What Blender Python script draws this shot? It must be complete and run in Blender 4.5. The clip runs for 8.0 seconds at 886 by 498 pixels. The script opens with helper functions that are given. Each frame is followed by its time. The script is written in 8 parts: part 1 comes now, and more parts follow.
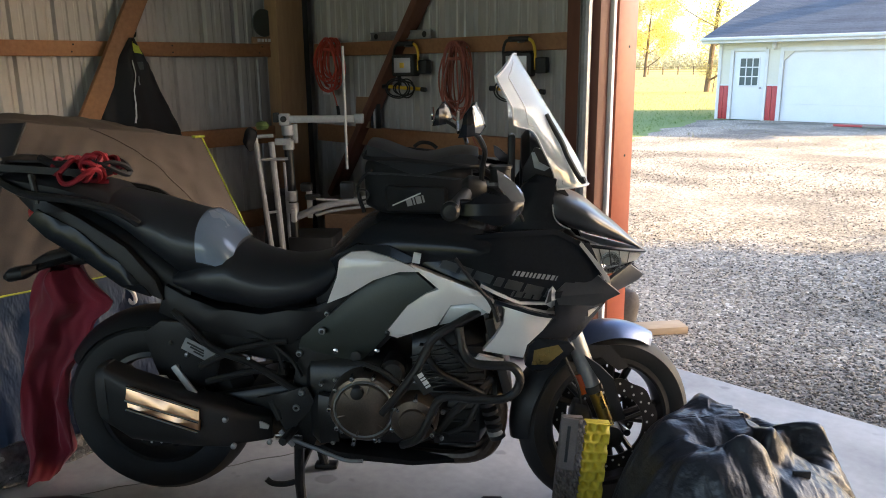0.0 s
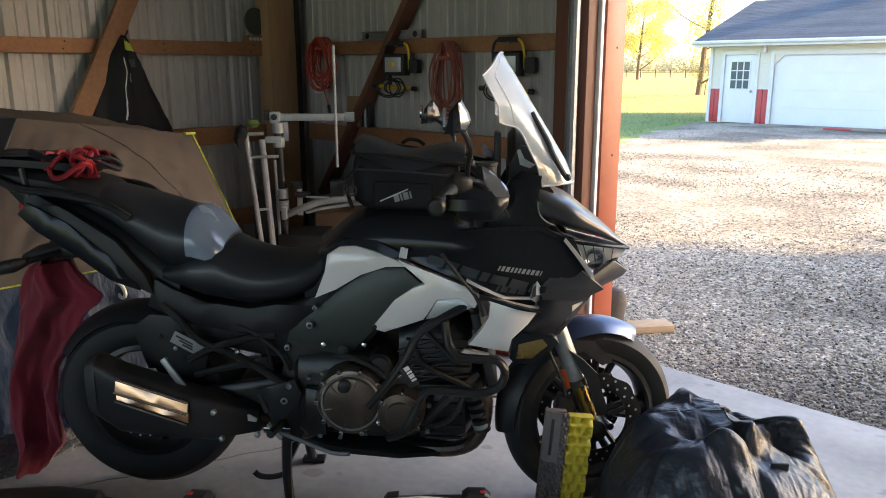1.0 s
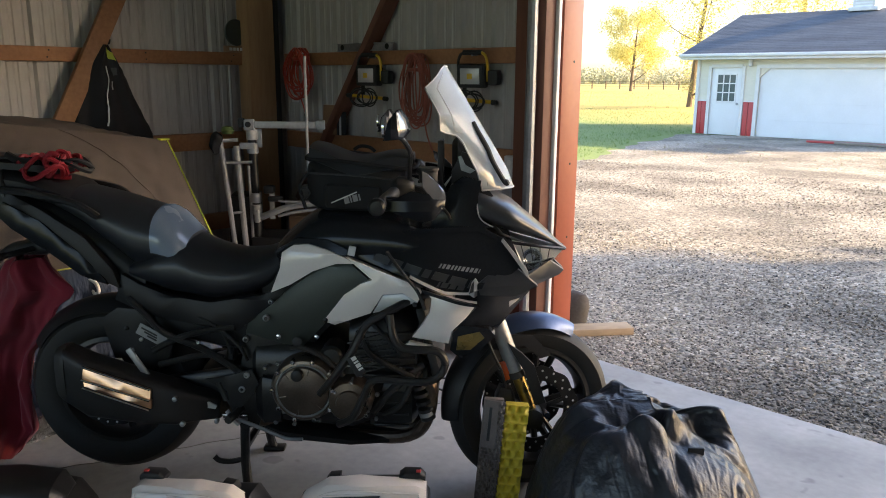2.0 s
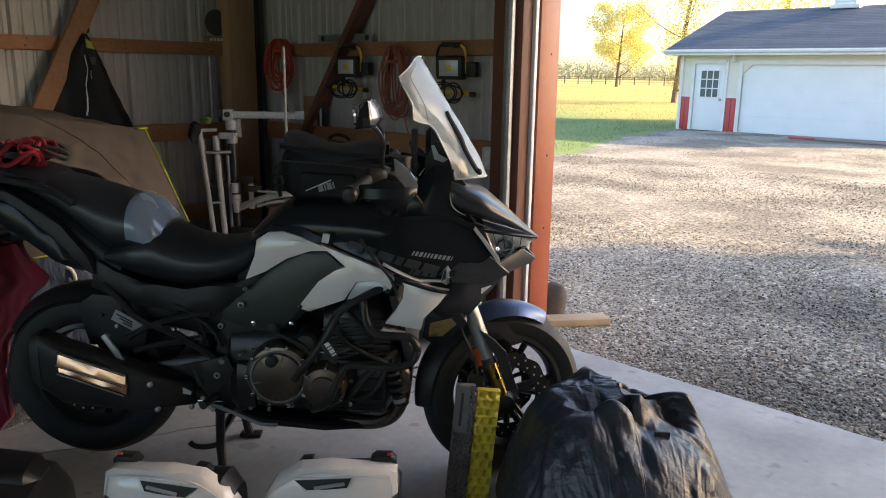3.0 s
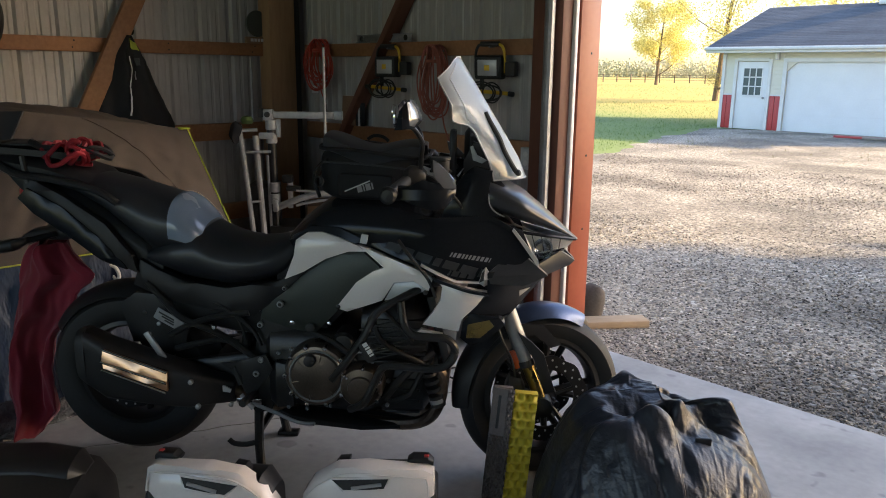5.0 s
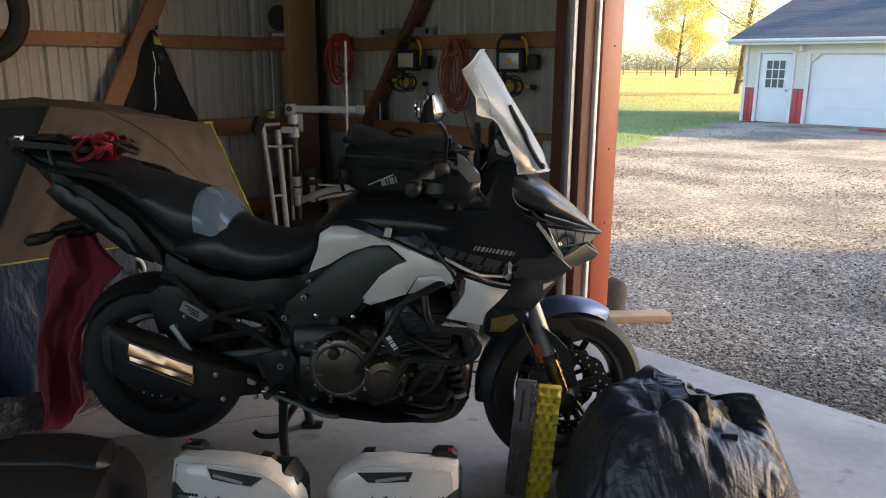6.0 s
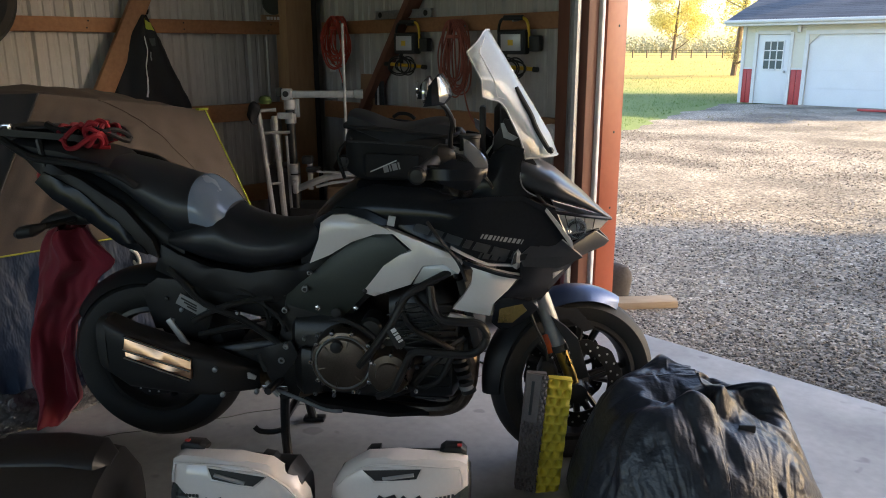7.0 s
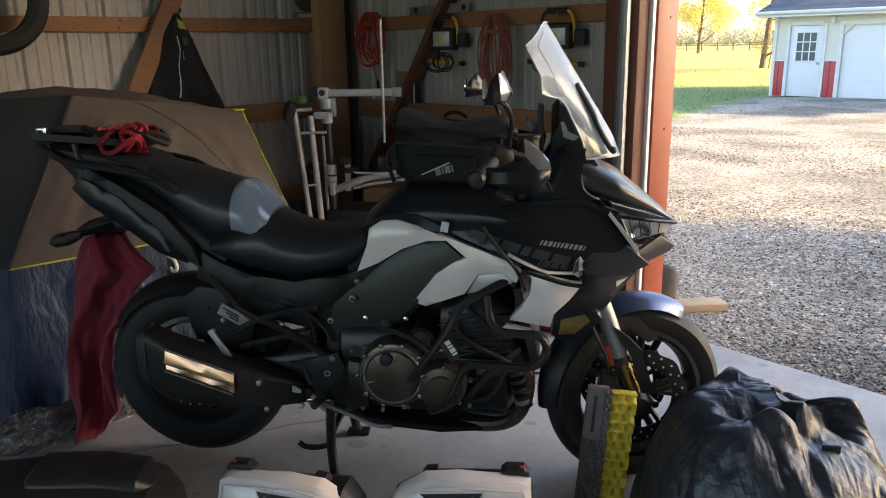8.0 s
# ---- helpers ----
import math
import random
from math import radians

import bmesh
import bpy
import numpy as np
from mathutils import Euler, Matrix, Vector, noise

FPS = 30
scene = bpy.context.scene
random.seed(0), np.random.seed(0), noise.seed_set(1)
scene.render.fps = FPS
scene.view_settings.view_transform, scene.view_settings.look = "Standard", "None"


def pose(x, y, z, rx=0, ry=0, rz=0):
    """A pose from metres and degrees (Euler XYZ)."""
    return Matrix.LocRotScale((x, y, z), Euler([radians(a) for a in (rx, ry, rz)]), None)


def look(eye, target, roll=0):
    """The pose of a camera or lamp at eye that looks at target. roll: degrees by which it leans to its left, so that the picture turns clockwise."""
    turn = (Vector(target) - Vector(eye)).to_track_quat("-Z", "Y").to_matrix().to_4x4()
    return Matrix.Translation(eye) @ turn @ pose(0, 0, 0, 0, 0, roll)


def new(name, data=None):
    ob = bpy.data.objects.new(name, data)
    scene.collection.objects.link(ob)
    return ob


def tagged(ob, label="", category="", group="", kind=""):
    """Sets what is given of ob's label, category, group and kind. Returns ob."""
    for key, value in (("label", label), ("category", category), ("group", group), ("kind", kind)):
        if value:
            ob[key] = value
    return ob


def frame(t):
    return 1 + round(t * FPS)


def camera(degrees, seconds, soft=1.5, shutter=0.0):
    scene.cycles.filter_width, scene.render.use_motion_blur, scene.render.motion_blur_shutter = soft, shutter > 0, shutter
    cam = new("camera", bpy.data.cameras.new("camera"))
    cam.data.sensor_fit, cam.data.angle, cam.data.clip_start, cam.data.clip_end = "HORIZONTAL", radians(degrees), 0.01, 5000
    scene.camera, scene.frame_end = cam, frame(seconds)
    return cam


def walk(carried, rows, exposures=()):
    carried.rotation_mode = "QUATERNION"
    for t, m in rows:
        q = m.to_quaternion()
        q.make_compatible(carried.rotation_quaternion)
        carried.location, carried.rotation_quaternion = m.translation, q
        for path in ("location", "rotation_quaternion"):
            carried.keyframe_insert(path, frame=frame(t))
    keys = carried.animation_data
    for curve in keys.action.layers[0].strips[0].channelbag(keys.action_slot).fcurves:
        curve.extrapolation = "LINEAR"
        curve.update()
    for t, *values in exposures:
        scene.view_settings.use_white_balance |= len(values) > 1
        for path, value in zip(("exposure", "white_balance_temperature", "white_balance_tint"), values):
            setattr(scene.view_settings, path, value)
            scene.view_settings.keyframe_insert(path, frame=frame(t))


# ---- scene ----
cam = camera(60.5, 8.0, soft=1.0)
METRES, EYE, TILT, LEAN, TURN = 0.677, 1.46, 0.0, 0.0, 45.0
ROWS = [
    (0.0, 0.0, 0.0, 0.0, -0.13, -13.44, 0.56),
    (0.5, -0.0017, -0.0056, -0.0137, -0.56, -13.83, 0.43),
    (1.0, 0.0254, -0.0538, -0.0149, -0.62, -13.34, 0.14),
    (1.5, 0.1462, -0.2165, 0.0028, -0.58, -12.6, -0.2),
    (3.0, 0.3165, -0.3843, -0.021, -1.92, -13.05, -0.86),
    (3.5, 0.3189, -0.3624, -0.0245, -1.6, -13.4, -0.88),
    (4.0, 0.3161, -0.3569, -0.0174, -0.79, -13.34, -0.87),
    (4.5, 0.3149, -0.3623, -0.0111, 0.04, -13.22, -0.77),
    (6.0, 0.2807, -0.3653, -0.0161, 2.18, -13.63, -0.36),
    (6.5, 0.2704, -0.3339, -0.0246, 2.51, -14.29, -0.12),
    (7.0, 0.2336, -0.2375, -0.0333, 1.78, -14.72, 0.17),
    (7.5, 0.1355, -0.1025, -0.0288, 0.9, -14.88, 0.52),
    (8.0, 0.0814, -0.0352, -0.0379, 3.39, -14.96, 0.93),
]
walk(cam, [(t, pose(0, 0, EYE, TILT, LEAN, TURN) @ pose(METRES * x, METRES * y, METRES * z, 90 + pitch, roll, yaw)) for t, x, y, z, yaw, pitch, roll in ROWS], exposures=[(0.0, 3.27, 6200, 16), (1.0, 3.27, 6200, 16), (1.7, 3.05, 6200, 16), (3.0, 2.78, 6200, 16), (6.5, 2.72, 6200, 16), (7.0, 2.82, 6200, 16), (8.0, 3.05, 6200, 16)])

# ---- daylight ----
SUN_AZ, SUN_EL = 45.0, 16.0
world = bpy.data.worlds.new("world")
scene.world = world
world.use_nodes = True
wn = world.node_tree
sky = wn.nodes.new("ShaderNodeTexSky")
sky.sky_type = "NISHITA"
sky.sun_disc = False
sky.sun_elevation = radians(SUN_EL)
sky.sun_rotation = radians(SUN_AZ)
sky.air_density, sky.dust_density = 1.0, 1.6
wn.links.new(sky.outputs["Color"], wn.nodes["Background"].inputs["Color"])
wn.nodes["Background"].inputs["Strength"].default_value = 0.084
sun = new("sun", bpy.data.lights.new("sun", "SUN"))
sun.data.energy, sun.data.angle, sun.data.color = 2.8, radians(0.6), (1.0, 0.76, 0.41)
sun.matrix_world = look((40 * math.cos(radians(SUN_AZ)) * math.cos(radians(SUN_EL)), 40 * math.sin(radians(SUN_AZ)) * math.cos(radians(SUN_EL)), 40 * math.sin(radians(SUN_EL))), (0, 0, 0))

# ---- materials ----
def surface(name, a, b, rough=0.6, metal=0.0, coarse=3.0, fine=60.0, bump=0.15, depth=0.002, spread=0.35, coat=0.0, shift=0.0, stretch=(1, 1, 1), sheen=0.0):
    """Two colours mixed by a coarse and a fine noise, with fine relief. Sizes in noises per metre."""
    m = bpy.data.materials.new(name)
    m.use_nodes = True
    t = m.node_tree
    n, k = t.nodes, t.links
    out = n["Principled BSDF"]
    co = n.new("ShaderNodeTexCoord")
    mp = n.new("ShaderNodeMapping")
    mp.inputs["Scale"].default_value = stretch
    k.new(co.outputs["Object"], mp.inputs["Vector"])
    big, small = n.new("ShaderNodeTexNoise"), n.new("ShaderNodeTexNoise")
    big.inputs["Scale"].default_value, small.inputs["Scale"].default_value = coarse, fine
    big.inputs["Detail"].default_value, small.inputs["Detail"].default_value = 5, 3
    k.new(mp.outputs["Vector"], big.inputs["Vector"])
    k.new(mp.outputs["Vector"], small.inputs["Vector"])
    mix = n.new("ShaderNodeMix")
    mix.data_type = "FLOAT"
    mix.inputs[0].default_value = spread
    k.new(big.outputs["Fac"], mix.inputs[2])
    k.new(small.outputs["Fac"], mix.inputs[3])
    ramp = n.new("ShaderNodeValToRGB")
    ramp.color_ramp.elements[0].position, ramp.color_ramp.elements[1].position = 0.34, 0.66
    ramp.color_ramp.elements[0].color, ramp.color_ramp.elements[1].color = (*a, 1), (*b, 1)
    k.new(mix.outputs[0], ramp.inputs["Fac"])
    k.new(ramp.outputs["Color"], out.inputs["Base Color"])
    if shift:
        info, hsv, mr = n.new("ShaderNodeObjectInfo"), n.new("ShaderNodeHueSaturation"), n.new("ShaderNodeMapRange")
        mr.inputs["To Min"].default_value, mr.inputs["To Max"].default_value = 1 - shift, 1 + shift
        k.new(info.outputs["Random"], mr.inputs["Value"])
        k.new(mr.outputs["Result"], hsv.inputs["Value"])
        k.new(ramp.outputs["Color"], hsv.inputs["Color"])
        k.new(hsv.outputs["Color"], out.inputs["Base Color"])
    rr = n.new("ShaderNodeMapRange")
    rr.inputs["To Min"].default_value, rr.inputs["To Max"].default_value = max(0.02, rough - 0.09), min(1, rough + 0.09)
    k.new(big.outputs["Fac"], rr.inputs["Value"])
    k.new(rr.outputs["Result"], out.inputs["Roughness"])
    out.inputs["Metallic"].default_value = metal
    out.inputs["Coat Weight"].default_value = coat
    out.inputs["Sheen Weight"].default_value = sheen
    if bump:
        bp = n.new("ShaderNodeBump")
        bp.inputs["Strength"].default_value, bp.inputs["Distance"].default_value = bump, depth
        k.new(small.outputs["Fac"], bp.inputs["Height"])
        k.new(bp.outputs["Normal"], out.inputs["Normal"])
    return m


def glassy(name, colour=(1, 1, 1), rough=0.02, alpha=1.0, ior=1.45, trans=1.0):
    m = bpy.data.materials.new(name)
    m.use_nodes = True
    out = m.node_tree.nodes["Principled BSDF"]
    out.inputs["Base Color"].default_value = (*colour, 1)
    out.inputs["Roughness"].default_value = rough
    out.inputs["IOR"].default_value = ior
    out.inputs["Transmission Weight"].default_value = trans
    out.inputs["Alpha"].default_value = alpha
    return m


M = dict(
    steel_wall=surface("wall_steel", (0.33, 0.312, 0.30), (0.45, 0.425, 0.405), 0.42, coarse=1.6, fine=40, bump=0.05, stretch=(1, 1, 0.25)),
    lumber=surface("lumber", (0.24, 0.105, 0.045), (0.38, 0.185, 0.085), 0.62, coarse=3, fine=45, bump=0.2, stretch=(1, 1, 1), shift=0.12),
    old_post=surface("old_post", (0.27, 0.15, 0.075), (0.40, 0.235, 0.12), 0.65, coarse=4, fine=50, bump=0.25, stretch=(1, 1, 0.15)),
    red_wood=surface("red_brown_wood", (0.115, 0.045, 0.028), (0.18, 0.07, 0.042), 0.6, coarse=3, fine=40, bump=0.2, stretch=(1, 1, 0.15)),
    red_trim=surface("red_steel_trim", (0.28, 0.06, 0.026), (0.34, 0.08, 0.036), 0.45, coarse=2, fine=30, bump=0.04),
    white_trim=surface("white_trim", (0.68, 0.67, 0.65), (0.78, 0.77, 0.75), 0.5, coarse=4, fine=50, bump=0.05),
    galv=surface("galvanised_steel", (0.26, 0.27, 0.28), (0.38, 0.39, 0.40), 0.48, 0.8, coarse=12, fine=60, bump=0.05),
    concrete=surface("concrete", (0.29, 0.295, 0.305), (0.47, 0.477, 0.487), 0.66, coarse=2.4, fine=26, bump=0.15, depth=0.003, spread=0.25),
    gravel=surface("gravel_ground", (0.11, 0.10, 0.09), (0.37, 0.335, 0.29), 0.9, coarse=0.5, fine=34, bump=1.0, depth=0.02, spread=0.75),
    stone=surface("stone", (0.20, 0.185, 0.17), (0.52, 0.48, 0.43), 0.85, coarse=9, fine=60, bump=0.3, spread=0.2),
    black_plastic=surface("black_plastic", (0.012, 0.012, 0.0135), (0.021, 0.021, 0.023), 0.45, coarse=6, fine=260, bump=0.12, depth=0.0008),
    black_paint=surface("satin_black_paint", (0.010, 0.011, 0.014), (0.015, 0.017, 0.021), 0.19, 0.0, coarse=3, fine=120, bump=0.0),
    grey_black=surface("grey_black_cowl", (0.026, 0.029, 0.034), (0.038, 0.042, 0.049), 0.32, 0.25, coarse=3, fine=120, bump=0.0, coat=0.35),
    pearl=surface("pearl_white_paint", (0.80, 0.735, 0.70), (0.85, 0.785, 0.75), 0.22, 0.0, coarse=3, fine=120, bump=0.0, coat=0.5),
    silver=surface("silver_decal", (0.42, 0.42, 0.43), (0.48, 0.48, 0.49), 0.35, 0.3, coarse=3, fine=120, bump=0.0),
    dark_green=surface("matt_dark_green_panel", (0.045, 0.053, 0.047), (0.06, 0.07, 0.062), 0.45, 0.2, coarse=4, fine=200, bump=0.08, depth=0.0006),
    vinyl=surface("seat_vinyl", (0.013, 0.015, 0.019), (0.020, 0.022, 0.028), 0.44, coarse=5, fine=420, bump=0.2, depth=0.0006, coat=0.12),
    rubber=surface("tyre_rubber", (0.010, 0.010, 0.0105), (0.018, 0.018, 0.0185), 0.66, coarse=8, fine=90, bump=0.15),
    engine=surface("engine_black", (0.017, 0.017, 0.018), (0.036, 0.036, 0.037), 0.36, 0.4, coarse=8, fine=180, bump=0.15, depth=0.001),
    bronze=surface("bronze_cover", (0.10, 0.082, 0.07), (0.17, 0.135, 0.112), 0.30, 0.75, coarse=9, fine=200, bump=0.08, depth=0.0008),
    # brushed steel, coloured copper for the warm surroundings that it reflects
    brushed=surface("steel_warm_reflection", (0.74, 0.44, 0.26), (0.88, 0.56, 0.36), 0.30, 1.0, coarse=4, fine=120, bump=0.08, depth=0.0006, stretch=(0.1, 1, 1)),
    header=surface("heated_header_pipe", (0.10, 0.075, 0.06), (0.22, 0.17, 0.13), 0.35, 0.9, coarse=9, fine=90, bump=0.1),
    gold=surface("gold_fork", (0.24, 0.18, 0.06), (0.32, 0.245, 0.085), 0.28, 0.9, coarse=6, fine=100, bump=0.0),
    chrome=surface("bright_steel", (0.62, 0.62, 0.63), (0.75, 0.75, 0.76), 0.2, 1.0, coarse=9, fine=90, bump=0.05),
    bluefender=surface("dark_blue_grey_fender", (0.065, 0.095, 0.18), (0.085, 0.12, 0.22), 0.3, 0.5, coarse=3, fine=120, bump=0.0, coat=0.4),
    amber=surface("amber_lens", (0.50, 0.07, 0.015), (0.60, 0.10, 0.02), 0.25, coarse=9, fine=120, bump=0.05),
    # black seat vinyl tinted blue: the reflected sky is in the colour
    vinyl_sky=surface("smooth_vinyl_sky_sheen", (0.17, 0.225, 0.31), (0.22, 0.28, 0.37), 0.26, coarse=5, fine=420, bump=0.08, depth=0.0006, coat=0.6),
    nylon=surface("black_nylon", (0.010, 0.010, 0.011), (0.019, 0.019, 0.021), 0.7, coarse=7, fine=500, bump=0.4, depth=0.001),
    logo_grey=surface("grey_print", (0.22, 0.22, 0.225), (0.30, 0.30, 0.305), 0.5, coarse=9, fine=90, bump=0.0),
    decal_dark=surface("dark_print", (0.012, 0.012, 0.013), (0.02, 0.02, 0.022), 0.4, coarse=9, fine=90, bump=0.0),
    decal_grey=surface("dull_grey_print", (0.032, 0.034, 0.037), (0.045, 0.047, 0.051), 0.4, 0.2, coarse=9, fine=90, bump=0.0),
    tan_cloth=surface("tan_tent_cloth", (0.060, 0.048, 0.043), (0.088, 0.071, 0.063), 0.8, coarse=5, fine=240, bump=0.2, depth=0.001),
    navy_cloth=surface("slate_blue_tent_cloth", (0.022, 0.034, 0.066), (0.042, 0.062, 0.108), 0.55, coarse=5, fine=17, bump=1.0, depth=0.03, stretch=(1, 1, 0.4)),
    dark_cloth=surface("charcoal_tent_cloth", (0.018, 0.019, 0.022), (0.03, 0.031, 0.036), 0.75, coarse=5, fine=240, bump=0.2, depth=0.001),
    lime=surface("lime_webbing", (0.36, 0.39, 0.03), (0.46, 0.49, 0.05), 0.6, coarse=20, fine=300, bump=0.2),
    tarp=surface("silver_ground_sheet", (0.10, 0.105, 0.115), (0.30, 0.31, 0.33), 0.24, 0.6, coarse=14, fine=40, bump=1.0, depth=0.02),
    red_cloth=surface("red_cloth", (0.15, 0.006, 0.018), (0.26, 0.010, 0.03), 0.8, coarse=6, fine=300, bump=0.3, depth=0.001, sheen=0.2),
    red_strap=surface("red_strap", (0.20, 0.006, 0.014), (0.32, 0.010, 0.022), 0.6, coarse=15, fine=300, bump=0.3, depth=0.001),
    jacket=surface("black_jacket_cloth", (0.004, 0.004, 0.006), (0.009, 0.009, 0.012), 0.75, coarse=6, fine=300, bump=0.3, depth=0.001),
    pale=surface("pale_print", (0.55, 0.55, 0.55), (0.68, 0.68, 0.68), 0.6, coarse=12, fine=90, bump=0.0),
    cover=surface("black_nylon_cover", (0.018, 0.021, 0.029), (0.036, 0.041, 0.055), 0.38, coarse=9, fine=26, bump=0.7, depth=0.010),
    pad_grey=surface("grey_foam", (0.125, 0.105, 0.10), (0.19, 0.16, 0.153), 0.75, coarse=12, fine=200, bump=0.2, depth=0.001),
    pad_yellow=surface("yellow_foam", (0.56, 0.43, 0.03), (0.68, 0.54, 0.05), 0.65, coarse=12, fine=200, bump=0.2, depth=0.001),
    frame_white=surface("chipped_white_enamel", (0.27, 0.27, 0.275), (0.40, 0.40, 0.405), 0.4, 0.1, coarse=9, fine=60, bump=0.05),
    orange_cord=surface("orange_cord", (0.42, 0.045, 0.028), (0.52, 0.07, 0.04), 0.5, coarse=20, fine=200, bump=0.1),
    brick_cord=surface("faded_red_cord", (0.27, 0.075, 0.05), (0.36, 0.11, 0.075), 0.55, coarse=20, fine=200, bump=0.1),
    yellow=surface("yellow_plastic", (0.62, 0.38, 0.02), (0.70, 0.45, 0.03), 0.45, coarse=10, fine=120, bump=0.05),
    green_ball=surface("green_plastic", (0.05, 0.085, 0.018), (0.075, 0.115, 0.025), 0.6, coarse=10, fine=120, bump=0.05),
    cardboard=surface("brown_board", (0.22, 0.13, 0.075), (0.30, 0.18, 0.10), 0.8, coarse=6, fine=90, bump=0.1),
    red_plastic=surface("red_plastic", (0.42, 0.03, 0.03), (0.5, 0.045, 0.04), 0.4, coarse=8, fine=120, bump=0.05),
    plaster=surface("dull_white_lining", (0.55, 0.52, 0.47), (0.64, 0.61, 0.55), 0.7, coarse=2, fine=30, bump=0.1),
    siding=surface("cream_vinyl_siding", (0.70, 0.665, 0.55), (0.76, 0.725, 0.61), 0.55, coarse=2, fine=30, bump=0.05),
    white_door=surface("white_painted_door", (0.77, 0.78, 0.79), (0.83, 0.84, 0.85), 0.45, coarse=2, fine=30, bump=0.03),
    red_panel=surface("red_wainscot", (0.44, 0.05, 0.05), (0.52, 0.075, 0.07), 0.5, coarse=2, fine=30, bump=0.05),
    shingle=surface("slate_grey_shingle", (0.075, 0.085, 0.105), (0.125, 0.138, 0.162), 0.85, coarse=1.2, fine=14, bump=0.4, depth=0.01, shift=0.15),
    bark=surface("bark", (0.09, 0.065, 0.045), (0.17, 0.125, 0.085), 0.9, coarse=4, fine=30, bump=0.6, depth=0.02, stretch=(1, 1, 0.3)),
    leaf_gold=surface("golden_leaves", (0.58, 0.50, 0.12), (0.78, 0.72, 0.28), 0.7, coarse=0.6, fine=6, bump=0.0),
    leaf_green=surface("dull_green_leaves", (0.07, 0.10, 0.025), (0.15, 0.17, 0.04), 0.7, coarse=0.2, fine=3, bump=0.0),
    # the paleness of distance haze is mixed into this leaf colour
    far_wood=surface("far_wood_leaves_hazed", (0.34, 0.36, 0.24), (0.52, 0.47, 0.30), 0.8, coarse=0.03, fine=0.4, bump=0.0),
    grass=surface("grass_blades", (0.11, 0.19, 0.035), (0.20, 0.30, 0.07), 0.7, coarse=0.5, fine=8, bump=0.0),
    weed=surface("dry_weed", (0.20, 0.19, 0.06), (0.36, 0.32, 0.12), 0.8, coarse=2, fine=20, bump=0.0),
    grey_timber=surface("weathered_timber", (0.20, 0.17, 0.14), (0.34, 0.29, 0.24), 0.85, coarse=3, fine=40, bump=0.2),
    new_timber=surface("cut_pine", (0.42, 0.29, 0.17), (0.58, 0.43, 0.27), 0.7, coarse=6, fine=60, bump=0.2, stretch=(1, 0.2, 1)),
    sack=surface("dull_brown_stone", (0.075, 0.06, 0.05), (0.12, 0.10, 0.082), 0.85, coarse=6, fine=60, bump=0.4, depth=0.004),
    dark=surface("dark_void", (0.012, 0.012, 0.013), (0.02, 0.02, 0.02), 0.6, coarse=6, fine=90, bump=0.0),
    crack=surface("floor_crack", (0.14, 0.135, 0.13), (0.22, 0.215, 0.21), 0.9, coarse=6, fine=90, bump=0.0),
    clear=glassy("clear_plastic", (0.93, 0.96, 0.97), 0.04),
    # grey of the deflector; on the mirror facet it paints reflected sky
    mirror_back=surface("pale_facet_gloss", (0.20, 0.21, 0.225), (0.24, 0.25, 0.265), 0.16, 0.6, coarse=3, fine=120, bump=0.0, coat=0.5),
    lens=glassy("clear_lens", (0.95, 0.97, 0.98), 0.03),
    pane=glassy("window_glass", (0.10, 0.13, 0.14), 0.06, trans=0.0),
    mirror=surface("mirror_glass", (0.78, 0.80, 0.82), (0.80, 0.82, 0.84), 0.03, 1.0, bump=0.0),
)

# scuffed clear plastic: part of the light is scattered through it
_t = M["clear"].node_tree
_mx, _tl, _df, _ad = (_t.nodes.new("ShaderNode" + k) for k in ("MixShader", "BsdfTranslucent", "BsdfDiffuse", "AddShader"))
_tl.inputs["Color"].default_value = (0.52, 0.57, 0.62, 1)
_df.inputs["Color"].default_value = (0.30, 0.33, 0.36, 1)
_mx.inputs[0].default_value = 0.42
_t.links.new(_tl.outputs[0], _ad.inputs[0])
_t.links.new(_df.outputs[0], _ad.inputs[1])
_t.links.new(_t.nodes["Principled BSDF"].outputs[0], _mx.inputs[1])
_t.links.new(_ad.outputs[0], _mx.inputs[2])
_t.links.new(_mx.outputs[0], _t.nodes["Material Output"].inputs["Surface"])

M["nylon"].node_tree.nodes["Principled BSDF"].inputs["Specular IOR Level"].default_value = 0.2
M["navy_cloth"].node_tree.nodes["Principled BSDF"].inputs["Specular IOR Level"].default_value = 0.25
M["black_plastic"].node_tree.nodes["Principled BSDF"].inputs["Specular IOR Level"].default_value = 0.3
M["cover"].node_tree.nodes["Principled BSDF"].inputs["Specular IOR Level"].default_value = 0.5
M["black_paint"].node_tree.nodes["Principled BSDF"].inputs["Specular IOR Level"].default_value = 0.22


